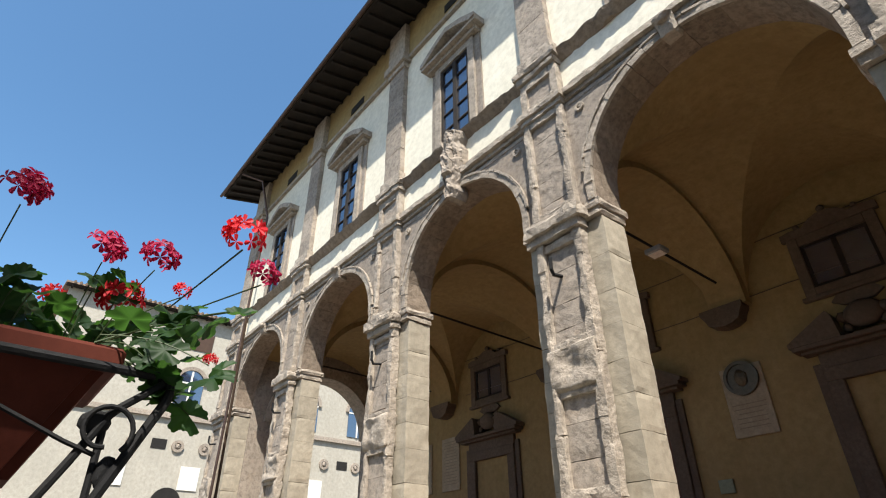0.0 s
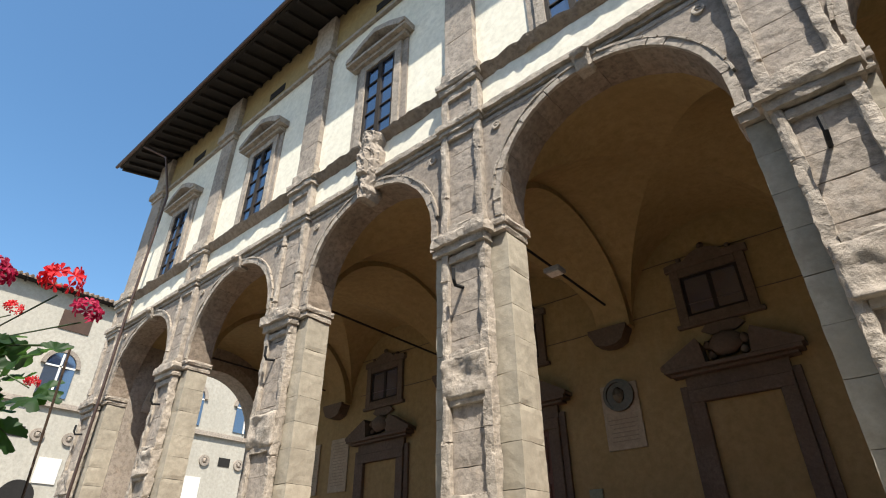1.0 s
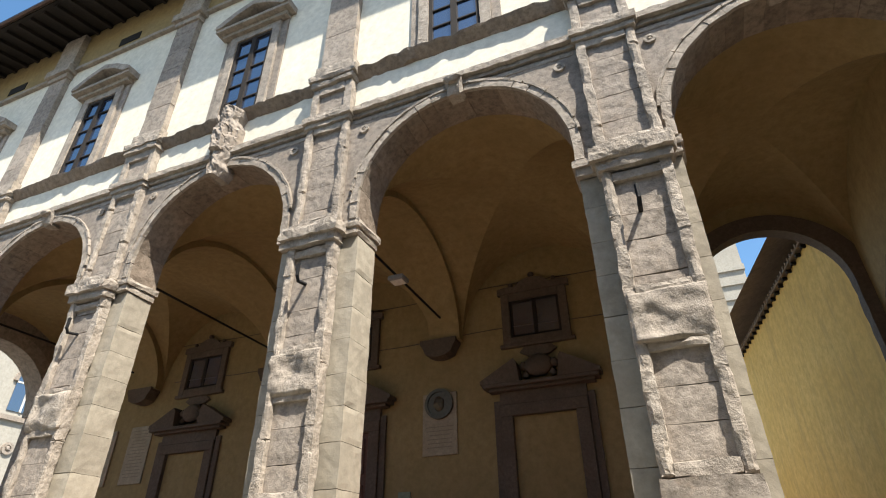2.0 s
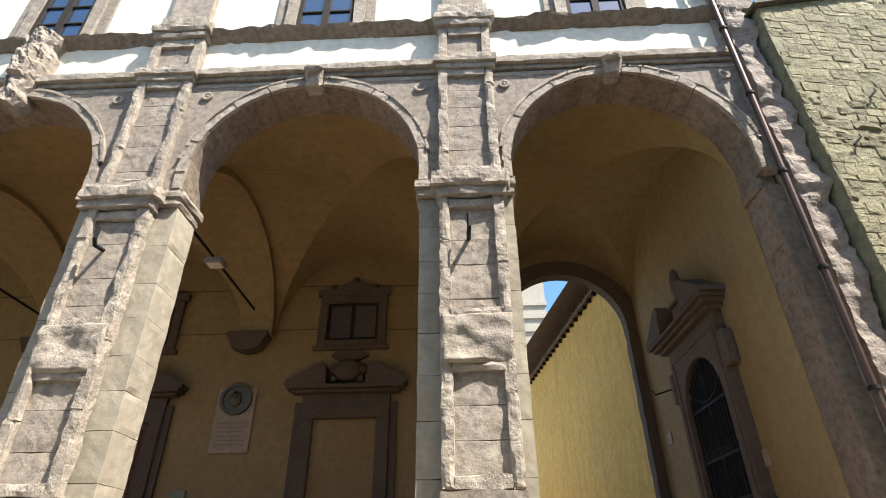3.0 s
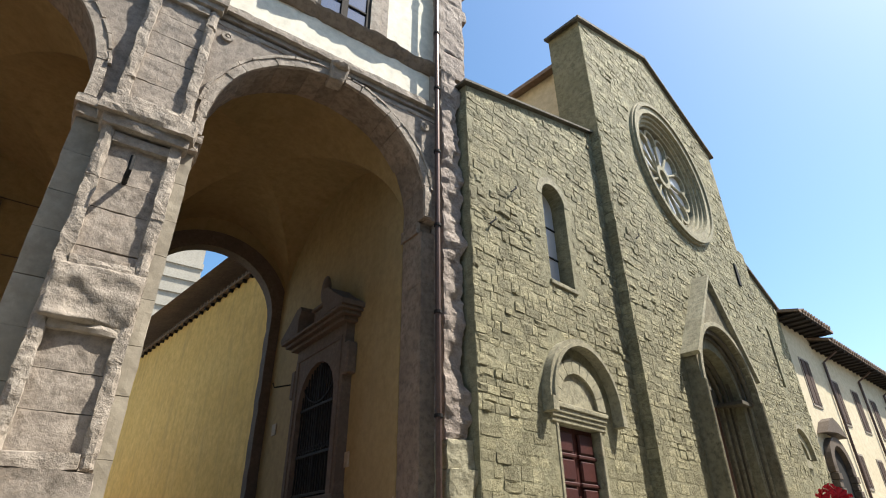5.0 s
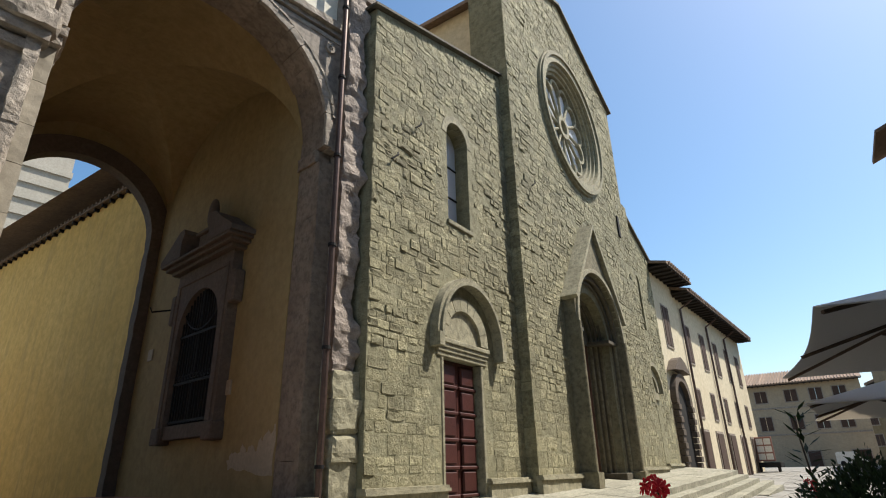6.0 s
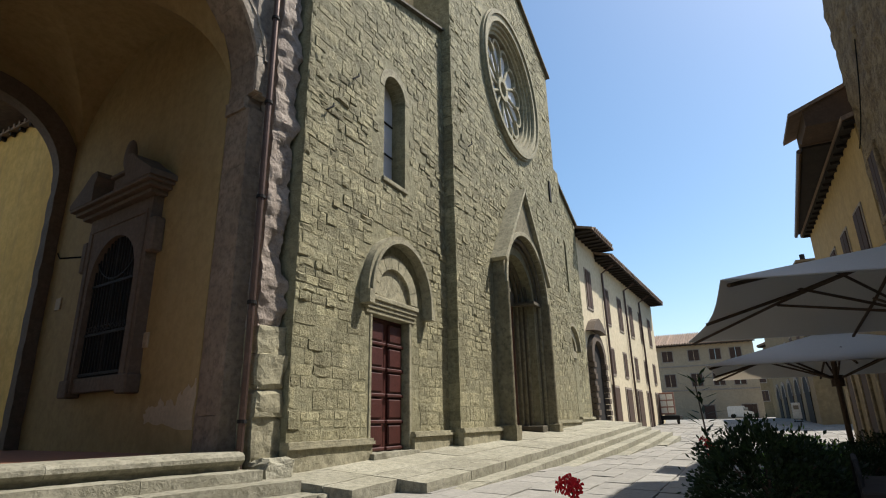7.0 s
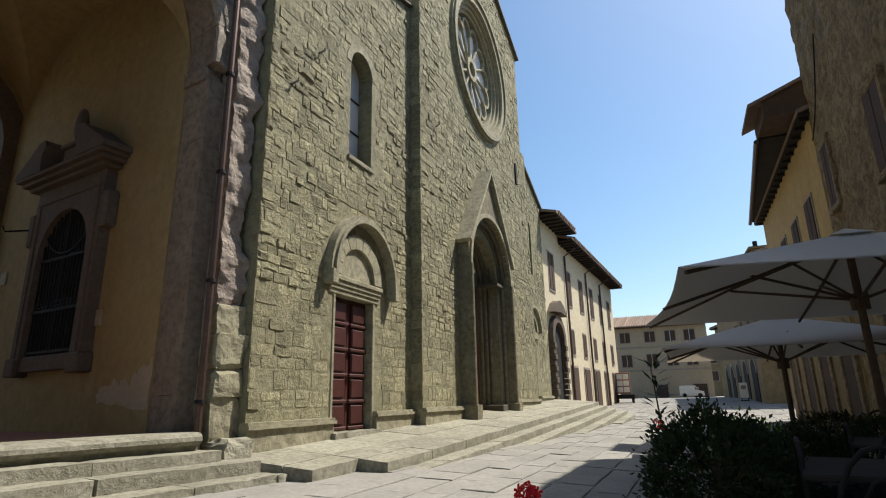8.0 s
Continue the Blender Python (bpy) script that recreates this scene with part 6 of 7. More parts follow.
# ---------- umbrellas ----------
def umbrella(cx, cy, ang, half, zedge, ztop, seed):
    u = thing("umbrella", (cx, cy, 0.8), "large square off-white cafe umbrella on a dark pole", "umbrella", "cafe umbrellas")
    R = Matrix.Translation((cx, cy, 0)) @ Matrix.Rotation(ang, 4, "Z")
    part("pole", tube(bmesh.new(), [(0, 0, 0.8), (0, 0, ztop + 0.05)], 0.04, 10), POLE, u, m=R)
    part("base", boxes((-0.4, 0.4, -0.4, 0.4, 0.8, 0.9), bevel=0.02), IRON, u, m=R)
    bm = bmesh.new()
    n = 8
    for top in (0.0, 0.012):
        vs = {}
        for s in range(4):
            c0 = [(-1, -1), (1, -1), (1, 1), (-1, 1)][s]
            c1 = [(-1, -1), (1, -1), (1, 1), (-1, 1)][(s + 1) % 4]
            prev = None
            for i in range(n + 1):
                t = i / n
                row = []
                for j in range(n + 1):
                    v = j / n
                    x, y = (c0[0] + (c1[0] - c0[0]) * v) * t, (c0[1] + (c1[1] - c0[1]) * v) * t
                    sag = 0.05 * math.sin(math.pi * t) * math.sin(math.pi * v) + 0.05 * t * math.sin(math.pi * v)
                    k = half * (1 - 0.05 * t * math.sin(math.pi * v))
                    row.append(bm.verts.new((x * k, y * k, ztop - (ztop - zedge) * t - sag + 0.04 * t * math.sin(math.pi * v) + top)))
                if prev:
                    for j in range(n):
                        bm.faces.new((prev[j], prev[j + 1], row[j + 1], row[j]))
                prev = row
    bmesh.ops.remove_doubles(bm, verts=bm.verts, dist=0.0005)
    can = part("canopy", bm, CLOTH, u, "off-white canvas canopy", m=R)
    bm = bmesh.new()
    bmesh.ops.create_cone(bm, segments=4, radius1=0.3, radius2=0.02, depth=0.1, matrix=Matrix.Translation((0, 0, ztop + 0.015)) @ Matrix.Rotation(math.pi / 4, 4, "Z"), cap_ends=True)
    part("vent_cap", bm, CLOTH, can, m=R)
    for s in range(8):
        a = s * math.pi / 4
        k = half * (math.sqrt(2) if s % 2 else 1.0)
        tip = (k * math.cos(a), k * math.sin(a), zedge - 0.03)
        low = 0.03 if s % 2 else 0.10
        part("rib", tube(bmesh.new(), [(0, 0, ztop - 0.08), (0.5 * tip[0], 0.5 * tip[1], (ztop + zedge) / 2 - low), (0.97 * tip[0], 0.97 * tip[1], zedge - 0.02 - 0.3 * low)], 0.018, 6), POLE, u, m=R)
        part("strut", tube(bmesh.new(), [(0, 0, ztop - 0.75), (0.5 * tip[0], 0.5 * tip[1], (ztop + zedge) / 2 - 0.05)], 0.016, 6), POLE, u, m=R)
    part("hub", tube(bmesh.new(), [(0, 0, ztop - 0.85), (0, 0, ztop - 0.68)], 0.09, 10), POLE, u, m=R)
    return u


umbrella(7.69, -0.77, radians(17), 2.08, 2.92, 3.6, 1)
umbrella(11.0, 0.15, radians(10), 1.8, 2.54, 3.12, 2)


# ---------- plants ----------
def leaf_mesh(name, lobes, cup, mat, r=0.5):
    bm = bmesh.new()
    c = bm.verts.new((0, 0, 0))
    n = lobes * 9
    out, mid = [], []
    for i in range(n):
        a = math.pi * 0.12 + (2 * math.pi - math.pi * 0.24) * i / (n - 1)
        k = r * (0.84 + 0.11 * math.cos(lobes * (a - math.pi)) + 0.06 * math.cos(3 * lobes * a))
        x, y = -math.cos(a) * k, math.sin(a) * k
        mid.append(bm.verts.new((x * 0.55, y * 0.55, cup * 0.25 * k + 0.03 * math.cos(lobes * a))))
        out.append(bm.verts.new((x, y, cup * k + 0.05 * math.cos(lobes * a))))
    for i in range(n - 1):
        bm.faces.new((c, mid[i], mid[i + 1]))
        bm.faces.new((mid[i], out[i], out[i + 1], mid[i + 1]))
    me = bpy.data.meshes.new(name)
    bm.to_mesh(me)
    bm.free()
    me.materials.append(mat)
    me.polygons.foreach_set("use_smooth", [True] * len(me.polygons))
    return me


LEAVES = [leaf_mesh("leaf", 5, c, LEAF) for c in (0.25, 0.05, -0.2)]


def floret_head(name, mat, r, n, seed):
    """A flower head: many small five-petalled florets on a dome."""
    rr = random.Random(seed)
    bm = bmesh.new()
    for k in range(n):
        a, b = rr.uniform(0, 2 * math.pi), math.acos(rr.uniform(-0.15, 1.0))
        d = Vector((math.sin(b) * math.cos(a), math.sin(b) * math.sin(a), math.cos(b) * 0.75))
        c = d * r * rr.uniform(0.65, 1.0)
        rot = (d + Vector((rr.uniform(-.5, .5), rr.uniform(-.5, .5), rr.uniform(-.3, .3)))).to_track_quat("Z", "X").to_matrix()
        s = r * rr.uniform(0.36, 0.5)
        for p in range(5):
            t = 2 * math.pi * p / 5 + rr.uniform(-.2, .2)
            w = rr.uniform(0.32, 0.44)
            pts = [(0, 0, 0), (0.5, -w * 0.6, 0.12), (0.95, -w * 0.7, 0.10), (1.1, 0, 0.02), (0.95, w * 0.7, 0.10), (0.5, w * 0.6, 0.12)]
            vs = []
            for x, y, z in pts:
                q = Vector((x * math.cos(t) - y * math.sin(t), x * math.sin(t) + y * math.cos(t), z)) * s
                vs.append(bm.verts.new(c + rot @ q))
            bm.faces.new(vs[:4])
            bm.faces.new((vs[0], vs[3], vs[4], vs[5]))
    me = bpy.data.meshes.new(name)
    bm.to_mesh(me)
    bm.free()
    me.materials.append(mat)
    return me


HEADS = [floret_head("flower_head", m_, 0.5, 19, 40 + i) for i, m_ in enumerate((PINK, RED, RED, PINK))]


def set_leaf(parent, at, size, normal, spin, mesh):
    ob = new("leaf", mesh)
    ob.parent = parent
    ob.matrix_parent_inverse = Matrix.Translation(parent.location).inverted()
    q = Vector(normal).to_track_quat("Z", "Y")
    ob.matrix_basis = Matrix.Translation(at) @ q.to_matrix().to_4x4() @ Matrix.Rotation(spin, 4, "Z") @ Matrix.Scale(size, 4)
    return ob


def set_head(parent, at, size, k, tilt=0.0):
    ob = new("flower_head", HEADS[k])
    ob.parent = parent
    ob.matrix_parent_inverse = Matrix.Translation(parent.location).inverted()
    ob.matrix_basis = Matrix.Translation(at) @ Matrix.Rotation(tilt, 4, "X") @ Matrix.Scale(size, 4)
    return ob



# ---------- flower stand beside the camera ----------
PX0, PX1, PY0, PY1, PZ0, PZ1 = -1.15, -0.965, -0.30, 0.312, 1.685, 1.82
pl = thing("planter", (-1.05, 0.0, PZ0), "terracotta-coloured plastic window box in an iron stand", "planter")
bm = bmesh.new()
lo = [bm.verts.new(p) for p in ((PX0 + 0.04, PY0 + 0.04, PZ0), (PX1 - 0.045, PY0 + 0.04, PZ0), (PX1 - 0.045, PY1 - 0.05, PZ0), (PX0 + 0.04, PY1 - 0.05, PZ0))]
hi = [bm.verts.new(p) for p in ((PX0, PY0, PZ1 - 0.02), (PX1, PY0, PZ1 - 0.02), (PX1, PY1, PZ1 - 0.02), (PX0, PY1, PZ1 - 0.02))]
bm.faces.new(lo)
for i in range(4):
    bm.faces.new((lo[i], lo[(i + 1) % 4], hi[(i + 1) % 4], hi[i]))
bmesh.ops.bevel(bm, geom=[e for e in bm.edges if abs(e.verts[0].co.z - e.verts[1].co.z) > 0.05], offset=0.012, segments=2, affect="EDGES")
part("box", bm, TERRA, pl)
part("rim", boxes((PX0 - 0.012, PX1 + 0.012, PY0 - 0.012, PY1 + 0.012, PZ1 - 0.024, PZ1), bevel=0.005), TERRA, pl)
part("soil", boxes((PX0 + 0.012, PX1 - 0.012, PY0 + 0.012, PY1 - 0.012, PZ1, PZ1 + 0.006)), DARK, pl, "dark potting soil")
part("saucer", boxes((PX0 + 0.0, PX1 - 0.01, PY0, PY1 - 0.06, PZ0 - 0.03, PZ0 - 0.002), bevel=0.006), TERRA, pl)
st = thing("planter_stand", (-1.02, 0.1, 0.8), "black wrought iron planter stand with scrolls", "stand")
xb = PX1 + 0.022
def bent(pts, n=6):
    """Rounds a polyline's corners."""
    pts = [Vector(p) for p in pts]
    out = [pts[0]]
    for p, q, r in zip(pts, pts[1:], pts[2:]):
        a_, b_ = q.lerp(p, min(0.45, 0.012 / max((p - q).length, 1e-4))), q.lerp(r, min(0.45, 0.012 / max((r - q).length, 1e-4)))
        out += [a_.lerp(q, t / n).lerp(q.lerp(b_, t / n), t / n) for t in range(n + 1)]
    return out + [pts[-1]]


part("rail", tube(bmesh.new(), bent([(xb, PY0 - 0.04, 1.796), (xb, 0.372, 1.792), (xb, 0.376, 1.772), (xb, 0.331, 1.665), (xb, 0.0, 0.81)]), 0.0054, 8), IRON, st)
part("brace", tube(bmesh.new(), bent([(xb, 0.367, 1.785), (xb - 0.004, 0.325, 1.748), (xb - 0.004, 0.297, 1.689), (xb - 0.004, 0.05, 1.2)]), 0.0044, 8), IRON, st)
part("brace", tube(bmesh.new(), [(xb - 0.01, 0.322, 1.748), (xb - 0.01, 0.324, 1.665), (xb - 0.01, 0.326, 1.5)], 0.0038, 8), IRON, st)
part("scroll", tube(bmesh.new(), [(xb + 0.004, 0.323 + (0.027 - 0.0005 * a) * math.cos(a * 0.3 - 0.8), 1.729 + (0.027 - 0.0005 * a) * math.sin(a * 0.3 - 0.8)) for a in range(20)], 0.0027, 8), IRON, st)
part("clasp", blob(bmesh.new(), (xb - 0.006, 0.312, 1.737), 0.012, 2, 0.3, 3, (0.6, 1.3, 1.0)), IRON, st)
part("clasp", blob(bmesh.new(), (xb - 0.006, 0.335, 1.69), 0.011, 2, 0.3, 3, (0.6, 1.0, 1.5)), IRON, st)
part("bar", tube(bmesh.new(), [(xb, -0.3, 1.83), (xb, 0.1, 1.775), (xb, 0.231, 1.738), (xb, 0.29, 1.714), (xb, 0.32, 1.704)], 0.0026, 6), IRON, st)
part("shelf_bar", tube(bmesh.new(), [(PX0 - 0.02, PY0 - 0.04, 1.645), (PX0 - 0.02, PY1, 1.645)], 0.009, 8), IRON, st)
part("shelf_bar", tube(bmesh.new(), [(PX1 - 0.03, PY0 - 0.04, 1.645), (PX1 - 0.03, PY1, 1.645)], 0.009, 8), IRON, st)
for x in (PX0, PX1):
    for y in (PY0, PY1 - 0.1):
        part("leg", tube(bmesh.new(), [(x, y, 1.65), (x, y, 0.8)], 0.011, 8), IRON, st)
for y in (PY0 + 0.02, 0.0, PY1 - 0.12):
    part("cross_bar", tube(bmesh.new(), [(PX0 - 0.02, y, 1.652), (PX1 - 0.02, y, 1.652)], 0.007, 6), IRON, st)

gp = thing("geranium", (-1.05, 0.05, PZ1), "blooming geranium with red and deep pink heads", "plant")
EYE0 = Vector((-0.273, 0.230, 1.594))
heads = [((-0.796, 0.190, 1.886), 0.80, 0.068, 0), ((-0.810, 0.262, 1.860), 0.78, 0.062, 0), ((-0.804, 0.305, 1.864), 0.76, 0.062, 3), ((-0.825, 0.288, 1.822), 0.80, 0.07, 1), ((-0.811, 0.335, 1.839), 0.74, 0.028, 1), ((-0.823, 0.378, 1.782), 0.66, 0.022, 2), ((-0.835, 0.235, 1.815), 0.85, 0.04, 2)]
ends = []
for p, dd, s, k in heads:
    ends.append((EYE0 + (Vector(p) - EYE0) / 0.6 * dd, s, k))
ends += [(Vector((-0.66, 0.34, 1.83)), 0.044, 1), (Vector((-0.715, 0.378, 1.832)), 0.038, 3)]
rnd = random.Random(77)
for i, (e, s, k) in enumerate(ends):
    root = Vector((e.x - 0.05, min(e.y - 0.01, 0.29), PZ1))
    if i >= 7:
        root = Vector((-0.93, 0.33, 1.84))
    part("stem", tube(bmesh.new(), bend(root, e - Vector((0, 0, s * 0.3)), 0.0 if i >= 7 else 0.01), 0.0008, 6), STEM, gp)
    set_head(gp, e, s * 0.74, k, rnd.uniform(-0.4, 0.4))
for i in range(132):
    y = rnd.uniform(-0.28, 0.36) if i < 78 else rnd.uniform(0.16, 0.36)
    if i < 112:
        at = Vector((-1.07 + rnd.uniform(-0.08, 0.09), y, PZ1 + 0.02 + abs(rnd.gauss(0.0, 0.04))))
    else:
        at = Vector((-0.97 + rnd.uniform(-0.05, 0.05), rnd.uniform(0.335, 0.43), 1.80 + rnd.uniform(-0.04, 0.04)))
    nrm = Vector((rnd.uniform(-0.5, 0.9), rnd.uniform(-0.6, 0.5), rnd.uniform(0.2, 1.0)))
    set_leaf(gp, at, rnd.uniform(0.036, 0.06), nrm, rnd.uniform(0, 6.28), LEAVES[i % 3])
    if i % 4 == 0:
        part("stem", tube(bmesh.new(), bend((at.x - 0.02, min(at.y, 0.3) - 0.01, PZ1), at, 0.01, 4), 0.0009, 5), STEM, gp)
# the long shoot that reaches past the box
part("stem", tube(bmesh.new(), bend((-0.98, 0.30, 1.83), (-0.74, 0.365, 1.80), 0.005), 0.0011, 6), STEM, gp)
for k in range(9):
    t = rnd.uniform(0.45, 1.0)
    at = Vector((-1.0, 0.25, 1.83)).lerp(Vector((-0.73, 0.37, 1.80)), t) + Vector((rnd.uniform(-0.015, 0.015), rnd.uniform(-0.02, 0.02), rnd.uniform(-0.02, 0.012)))
    set_leaf(gp, at, rnd.uniform(0.028, 0.05), (rnd.uniform(-0.2, 0.9), rnd.uniform(-0.7, 0.2), 0.6), rnd.uniform(0, 6.28), LEAVES[k % 3])

part("stake", tube(bmesh.new(), [(-0.80, 0.398, 1.825), (-0.84, 0.414, 1.662), (-0.87, 0.43, 1.35), (-0.9, 0.44, 0.8)], 0.0014, 6), POLE, gp)

# second stand with a lone bloom
sp = thing("flower_pot", (0.80, -0.02, 1.30), "terracotta-coloured flower pot on a slim iron stand", "pot")
part("pot", tube(bmesh.new(), [(0.80, -0.02, 1.30), (0.80, -0.02, 1.46)], 0.07, 20, 0.095), TERRA, sp)
part("rim", tube(bmesh.new(), [(0.80, -0.02, 1.44), (0.80, -0.02, 1.47)], 0.102, 20), TERRA, sp)
for a in range(3):
    c, s = math.cos(a * 2.1), math.sin(a * 2.1)
    part("stand_leg", tube(bmesh.new(), [(0.8 + 0.06 * c, -0.02 + 0.06 * s, 1.3), (0.8 + 0.14 * c, -0.02 + 0.14 * s, 0.8)], 0.008, 6), IRON, sp)
g2 = thing("geranium", (0.80, -0.02, 1.47), "small geranium with one red bloom", "plant")
top = Vector((0.745, 0.09, 1.788))
part("stem", tube(bmesh.new(), bend((0.80, -0.02, 1.46), top, 0.0), 0.0014, 6), STEM, g2)
set_head(g2, top, 0.03, 2, 0.2)
for k in range(12):
    set_leaf(g2, Vector((0.80 + rnd.uniform(-0.1, 0.1), -0.02 + rnd.uniform(-0.1, 0.08), 1.5 + rnd.uniform(0, 0.05))), rnd.uniform(0.04, 0.06), (rnd.uniform(-0.5, 0.5), rnd.uniform(-0.5, 0.5), 1), rnd.uniform(0, 6.28), LEAVES[k % 3])


# ---------- cafe terrace ----------
SHRUB = petal_material("shrub leaf", (0.02, 0.032, 0.014), (0.036, 0.05, 0.022), (0.022, 0.045, 0.012))
SHRUB2 = petal_material("light shrub leaf", (0.09, 0.17, 0.035), (0.13, 0.22, 0.05), (0.18, 0.34, 0.05))


def shrub(cx, cy, r, zt, seed, n, mat, pot=True, label="dense dark green shrub in a square planter"):
    rr = random.Random(seed)
    sh = thing("shrub", (cx, cy, 0.8), label, "shrub", "cafe shrubs")
    if pot:
        part("tub", boxes((cx - r * 0.75, cx + r * 0.75, cy - r * 0.75, cy + r * 0.75, 0.8, 1.2), bevel=0.015), IRON, sh, "dark square planter tub")
    part("trunk", tube(bmesh.new(), [(cx, cy, 1.0), (cx + 0.02, cy, zt - 0.2)], 0.02, 6, 0.008), POLE, sh)
    for k in range(9):
        a = rr.uniform(0, 6.28)
        part("limb", tube(bmesh.new(), bend((cx, cy, 1.15 + 0.04 * k), (cx + r * 0.8 * math.cos(a), cy + r * 0.8 * math.sin(a), 1.3 + (zt - 1.4) * rr.random()), 0.05, 4), 0.008, 5, 0.003), POLE, sh)
    vv, ff = [], []
    zc, hz = (zt + 1.05) / 2, (zt - 1.05) / 2
    for k in range(n * 3):
        d = Vector((rr.gauss(0, 1), rr.gauss(0, 1), rr.gauss(0, 1))).normalized()
        lump = 1 + 0.34 * noise.noise(d * 2.3 + Vector((seed, 0, 0))) + 0.22 * noise.noise(d * 6 + Vector((seed, 4, 0))) + (0.14 if rr.random() < 0.05 else 0.0)
        q = rr.uniform(0.55, 1.0) ** 0.5 * lump
        p = Vector((cx + d.x * r * q, cy + d.y * r * q, zc + d.z * hz * q))
        ax = (d + Vector((rr.uniform(-1, 1), rr.uniform(-1, 1), rr.uniform(-0.3, 1.2)))).normalized()
        side = ax.cross(Vector((rr.uniform(-1, 1), rr.uniform(-1, 1), rr.uniform(-1, 1)))).normalized()
        up = ax.cross(side) * 0.15
        ln, wd = rr.uniform(0.022, 0.044), rr.uniform(0.006, 0.011)
        b = len(vv)
        vv += [p, p + ax * ln * 0.5 + side * wd + up * wd, p + ax * ln, p + ax * ln * 0.5 - side * wd + up * wd]
        ff += [(b, b + 1, b + 2), (b, b + 2, b + 3)]
    me = bpy.data.meshes.new("crown")
    me.from_pydata(vv, [], ff)
    me.materials.append(mat)
    ob = new("crown", me)
    ob.parent = sh
    ob.matrix_parent_inverse = Matrix.Translation(sh.location).inverted()
    tagged(ob, kind="stuff")
    return sh


shrub(3.72, 0.33, 0.37, 1.80, 1, 3800, SHRUB)
shrub(4.35, 0.16, 0.26, 1.66, 2, 1800, SHRUB)
shrub(5.2, 0.30, 0.28, 1.70, 3, 1200, SHRUB2, label="light green shrub in a planter tub")
shrub(6.0, -0.05, 0.38, 1.60, 4, 2400, SHRUB)
shrub(7.4, -0.75, 0.5, 1.62, 5, 2600, SHRUB)
shrub(10.2, -0.3, 0.5, 1.6, 6, 1800, SHRUB)
# a young oleander beside the first shrub
ol = thing("sapling", (4.6, 0.82, 0.8), "slim young oleander with a few blooms", "plant")
part("stem", tube(bmesh.new(), [(4.6, 0.79, 0.8), (4.58, 0.77, 1.5), (4.6, 0.82, 2.12)], 0.012, 6, 0.004), POLE, ol)
for k in range(90):
    z = rnd.uniform(1.4, 2.15)
    a = rnd.uniform(0, 6.28)
    bm = bmesh.new()
    off = rnd.uniform(0.005, 0.05)
    p = Vector((4.6 + off * math.cos(a), 0.79 + off * math.sin(a), z))
    e = p + Vector((math.cos(a) * 0.12, math.sin(a) * 0.12, rnd.uniform(0.0, 0.09)))
    s = Vector((-math.sin(a), math.cos(a), 0)) * 0.014
    m_ = p.lerp(e, 0.5)
    bm.faces.new([bm.verts.new(v) for v in (p, m_ + s, e, m_ - s + Vector((0, 0, 0.002)))])
    part("leaf", bm, SHRUB, ol)
for k in range(3):
    set_head(ol, Vector((4.35 + 0.1 * k, 0.72 + 0.04 * k, 1.62 + 0.04 * k)), 0.07, 1, 0.3)


def bistro_table(cx, cy):
    t = thing("cafe_table", (cx, cy, 0.8), "small dark cafe table with a pale edge", "table", "cafe tables")
    part("top", boxes((cx - 0.4, cx + 0.4, cy - 0.4, cy + 0.4, 1.52, 1.55), bevel=0.008), surface("dull table top", (0.03, 0.027, 0.025), (0.045, 0.04, 0.036), rough_=0.9, bump=0.05, vary=0, spec=0.05), t)
    part("pedestal", tube(bmesh.new(), [(cx, cy, 0.82), (cx, cy, 1.52)], 0.03, 10), IRON, t)
    part("foot", tube(bmesh.new(), [(cx, cy, 0.8), (cx, cy, 0.83)], 0.22, 16), IRON, t)


def bistro_chair(cx, cy, ang):
    c = thing("cafe_chair", (cx, cy, 0.8), "black metal cafe chair with a rounded back", "chair", "cafe chairs")
    R = Matrix.Translation((cx, cy, 0.8)) @ Matrix.Rotation(ang, 4, "Z")
    part("seat", tube(bmesh.new(), [(0, 0, 0.44), (0, 0, 0.47)], 0.2, 18), IRON, c, m=R)
    part("backrest", tube(bmesh.new(), [(0.19 * math.cos(math.pi * k / 10) * (1.0 if 0 < k < 10 else 0.95), -0.19, 0.47 + 0.40 * math.sin(math.pi * k / 10)) for k in range(11)], 0.012, 8), IRON, c, m=R)
    part("back_slat", tube(bmesh.new(), [(0.11 * math.cos(math.pi * k / 8), -0.19, 0.47 + 0.28 * math.sin(math.pi * k / 8)) for k in range(9)], 0.008, 6), IRON, c, m=R)
    for sx in (-1, 1):
        for sy in (-1, 1):
            part("leg", tube(bmesh.new(), [(0.14 * sx, 0.14 * sy, 0.45), (0.19 * sx, 0.19 * sy, 0.0)], 0.011, 6), IRON, c, m=R)


for x, y in ((3.55, -0.48), (5.3, -0.75), (9.0, -0.9)):
    bistro_table(x, y)
    bistro_chair(x - 0.62, y + 0.1, radians(95))
    bistro_chair(x + 0.62, y - 0.05, radians(-85))
    bistro_chair(x - 0.05, y + 0.6, radians(5))

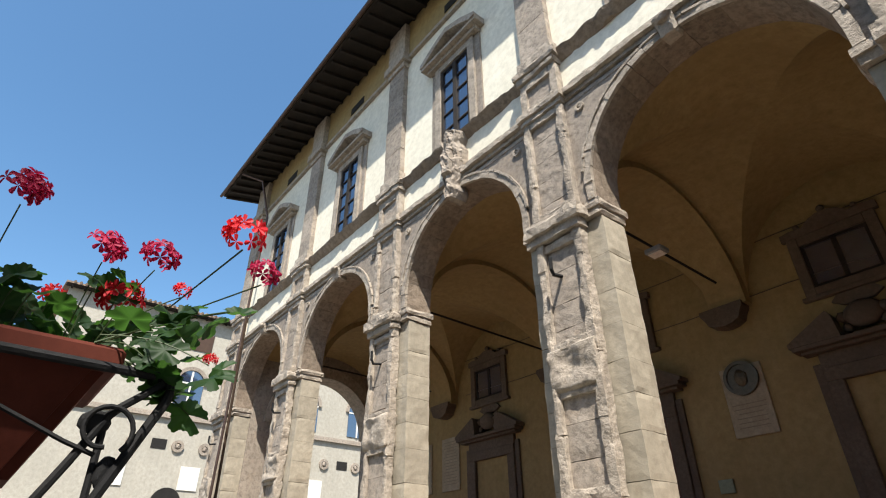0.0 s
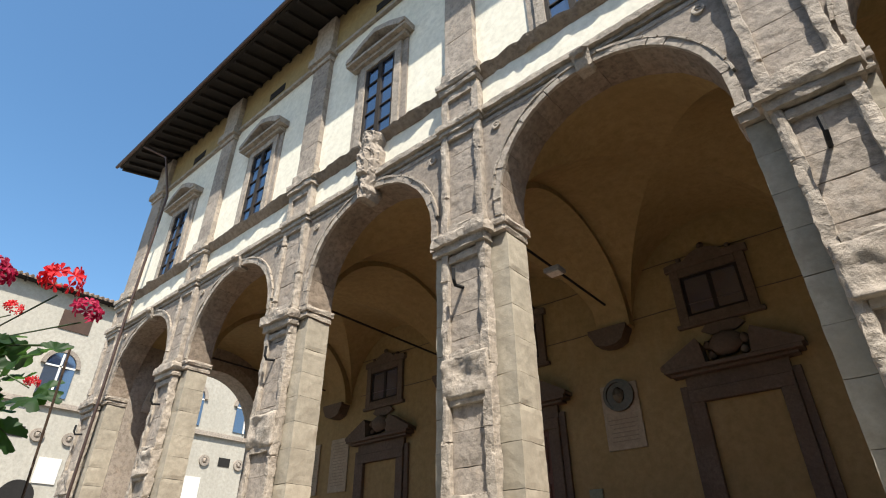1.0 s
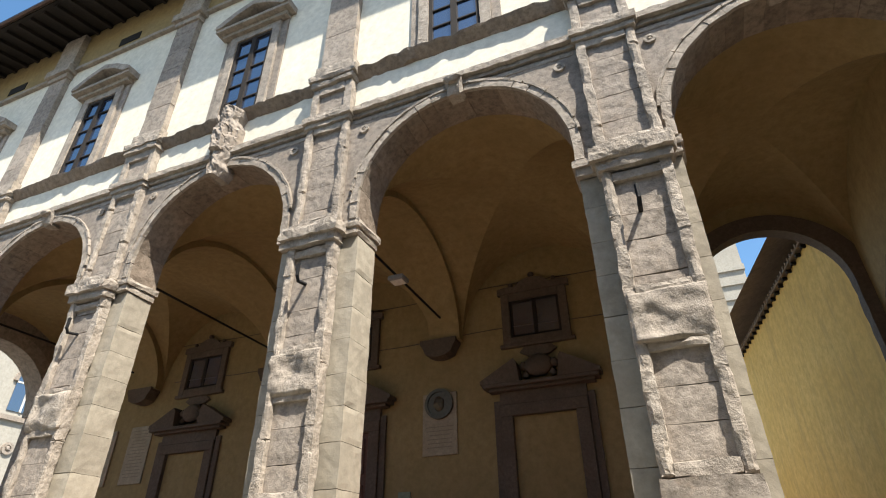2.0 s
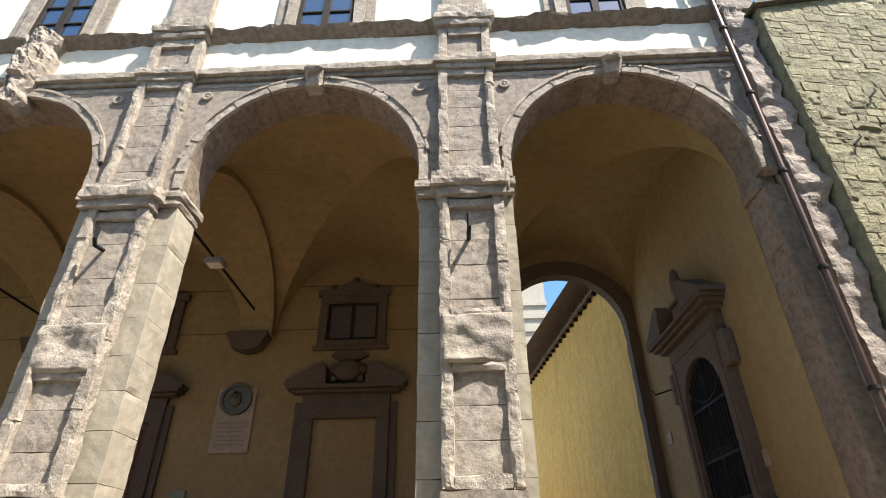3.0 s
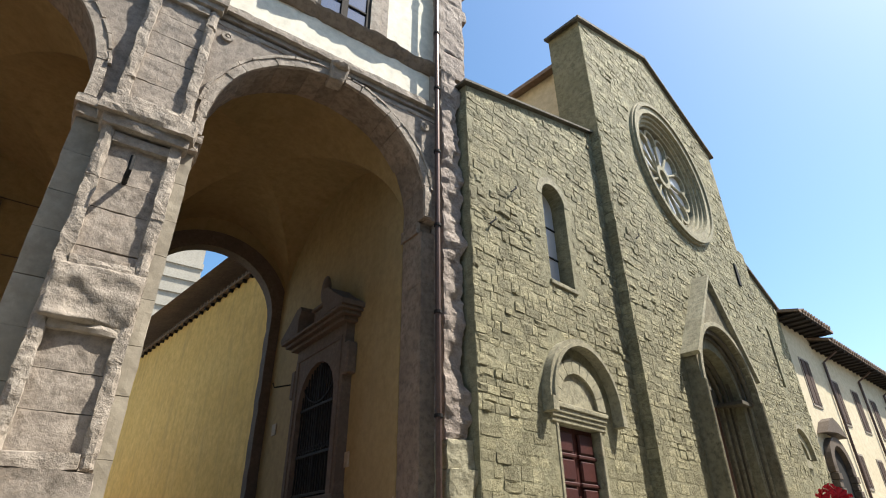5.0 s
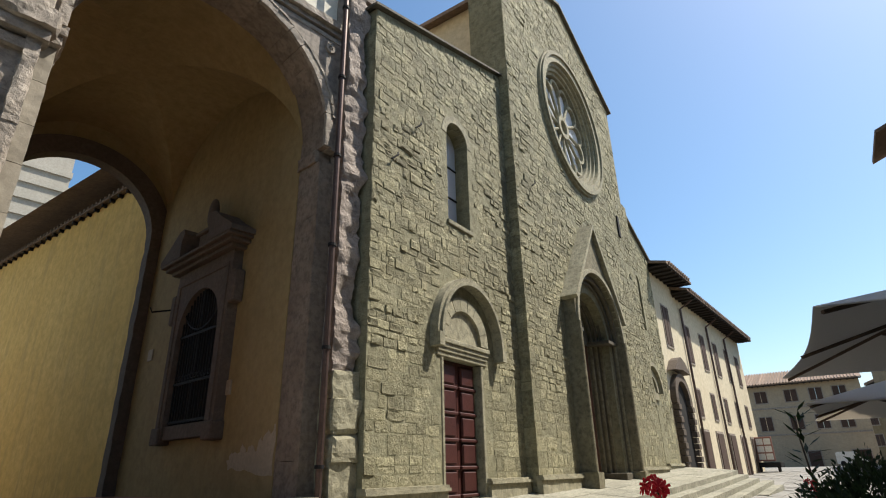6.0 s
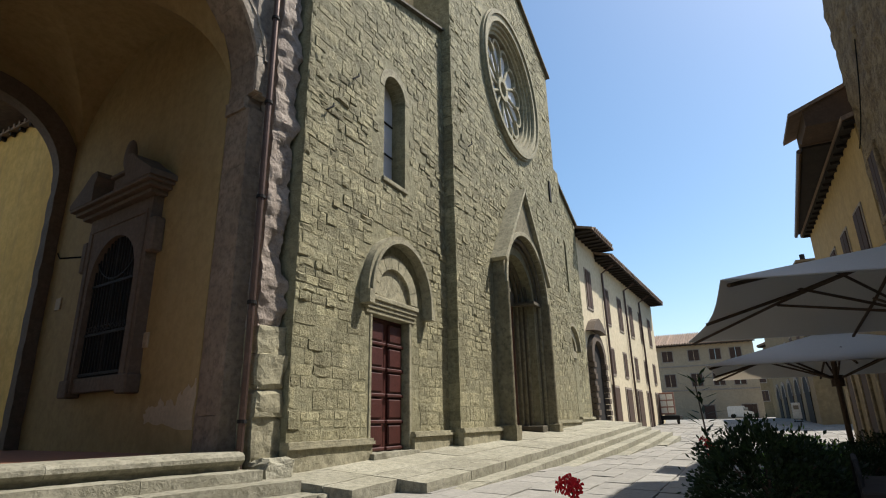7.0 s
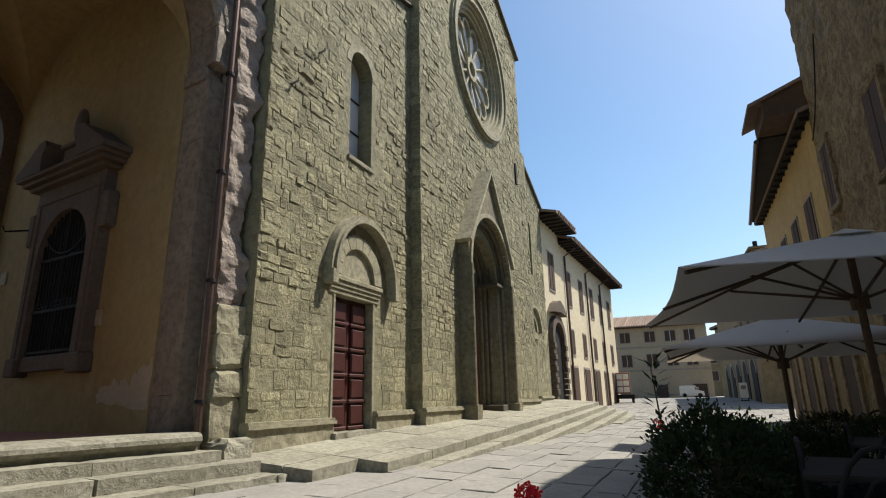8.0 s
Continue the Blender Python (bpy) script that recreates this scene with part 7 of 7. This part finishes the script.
# ---------- paving slabs ----------
PAVE = Matrix.Rotation(math.atan(0.16), 4, "Z")
ground_ob = bpy.data.objects["ground"]
slabs = []
for k in range(7):
    r = random.Random(60 + k)
    e = [r.uniform(-0.03, 0.015) for _ in range(16)]
    outl = [(e[0], e[1]), (r.uniform(0.3, 0.7), r.uniform(0.0, 0.03)), (1 - e[2], e[3]), (1 - r.uniform(0, 0.02), r.uniform(0.3, 0.7)), (1 - e[4], 1 - e[5]), (r.uniform(0.3, 0.7), 1 - r.uniform(0, 0.03)), (e[6], 1 - e[7]), (r.uniform(0, 0.02), r.uniform(0.3, 0.7))]
    bm = bmesh.new()
    lo = [bm.verts.new((x, y, -1)) for x, y in outl]
    mi = [bm.verts.new((x, y, -0.2)) for x, y in outl]
    hi = [bm.verts.new((0.5 + (x - 0.5) * 0.988, 0.5 + (y - 0.5) * 0.978, r.uniform(-0.05, 0.03))) for x, y in outl]
    ce = bm.verts.new((r.uniform(0.4, 0.6), r.uniform(0.4, 0.6), r.uniform(-0.08, 0.05)))
    for q in range(8):
        w = (q + 1) % 8
        bm.faces.new((lo[q], lo[w], mi[w], mi[q]))
        bm.faces.new((mi[q], mi[w], hi[w], hi[q]))
        bm.faces.new((hi[q], hi[w], ce))
    bmesh.ops.recalc_face_normals(bm, faces=bm.faces)
    slab = bpy.data.meshes.new("flagstone")
    bm.to_mesh(slab)
    bm.free()
    slab.materials.append(PAVING)
    slabs.append(slab)
rnd = random.Random(15)
vv, ff, made, y = [], [], 0, -6.0
while y < 6.2:
    w = rnd.uniform(0.36, 0.6)
    x = -14 + rnd.uniform(-1, 0)
    while x < 46:
        ln = rnd.uniform(0.55, 1.25)
        dz = rnd.uniform(-0.009, 0.009)
        slab = rnd.choice(slabs)
        o = PAVE @ Vector((x, y, 0))
        z = ground_z(o.x, o.y) + dz
        far = PAVE @ Vector((x, y + w, 0))
        lean = math.atan((ground_z(far.x, far.y) - ground_z(o.x, o.y)) / w)
        M = Matrix.Translation((0, 0, z)) @ PAVE @ Matrix.Translation((x, y, 0)) @ Matrix.Rotation(lean, 4, "X") @ Matrix.Diagonal((ln - 0.007, w - 0.007, 0.04, 1))
        if 4.5 < x < 20 and 0.4 < y < 5.2 and made < 300:
            made += 1
            ob = new("flagstone", slab)
            ob.parent = ground_ob
            ob.matrix_basis = M
        else:
            b = len(vv)
            for v in slab.vertices:
                q = M @ v.co
                vv.append(Vector((q.x, q.y, max(q.z, ground_z(q.x, q.y) - 0.05 if v.co.z < -0.5 else ground_z(q.x, q.y) + dz - 0.006))))
            ff += [[b + i for i in p.vertices] for p in slab.polygons]
        x += ln
    y += w
me = bpy.data.meshes.new("flagstones")
me.from_pydata(vv, [], ff)
me.materials.append(PAVING_REST)
ob = new("flagstones", me)
ob.parent = ground_ob
tagged(ob, kind="stuff")
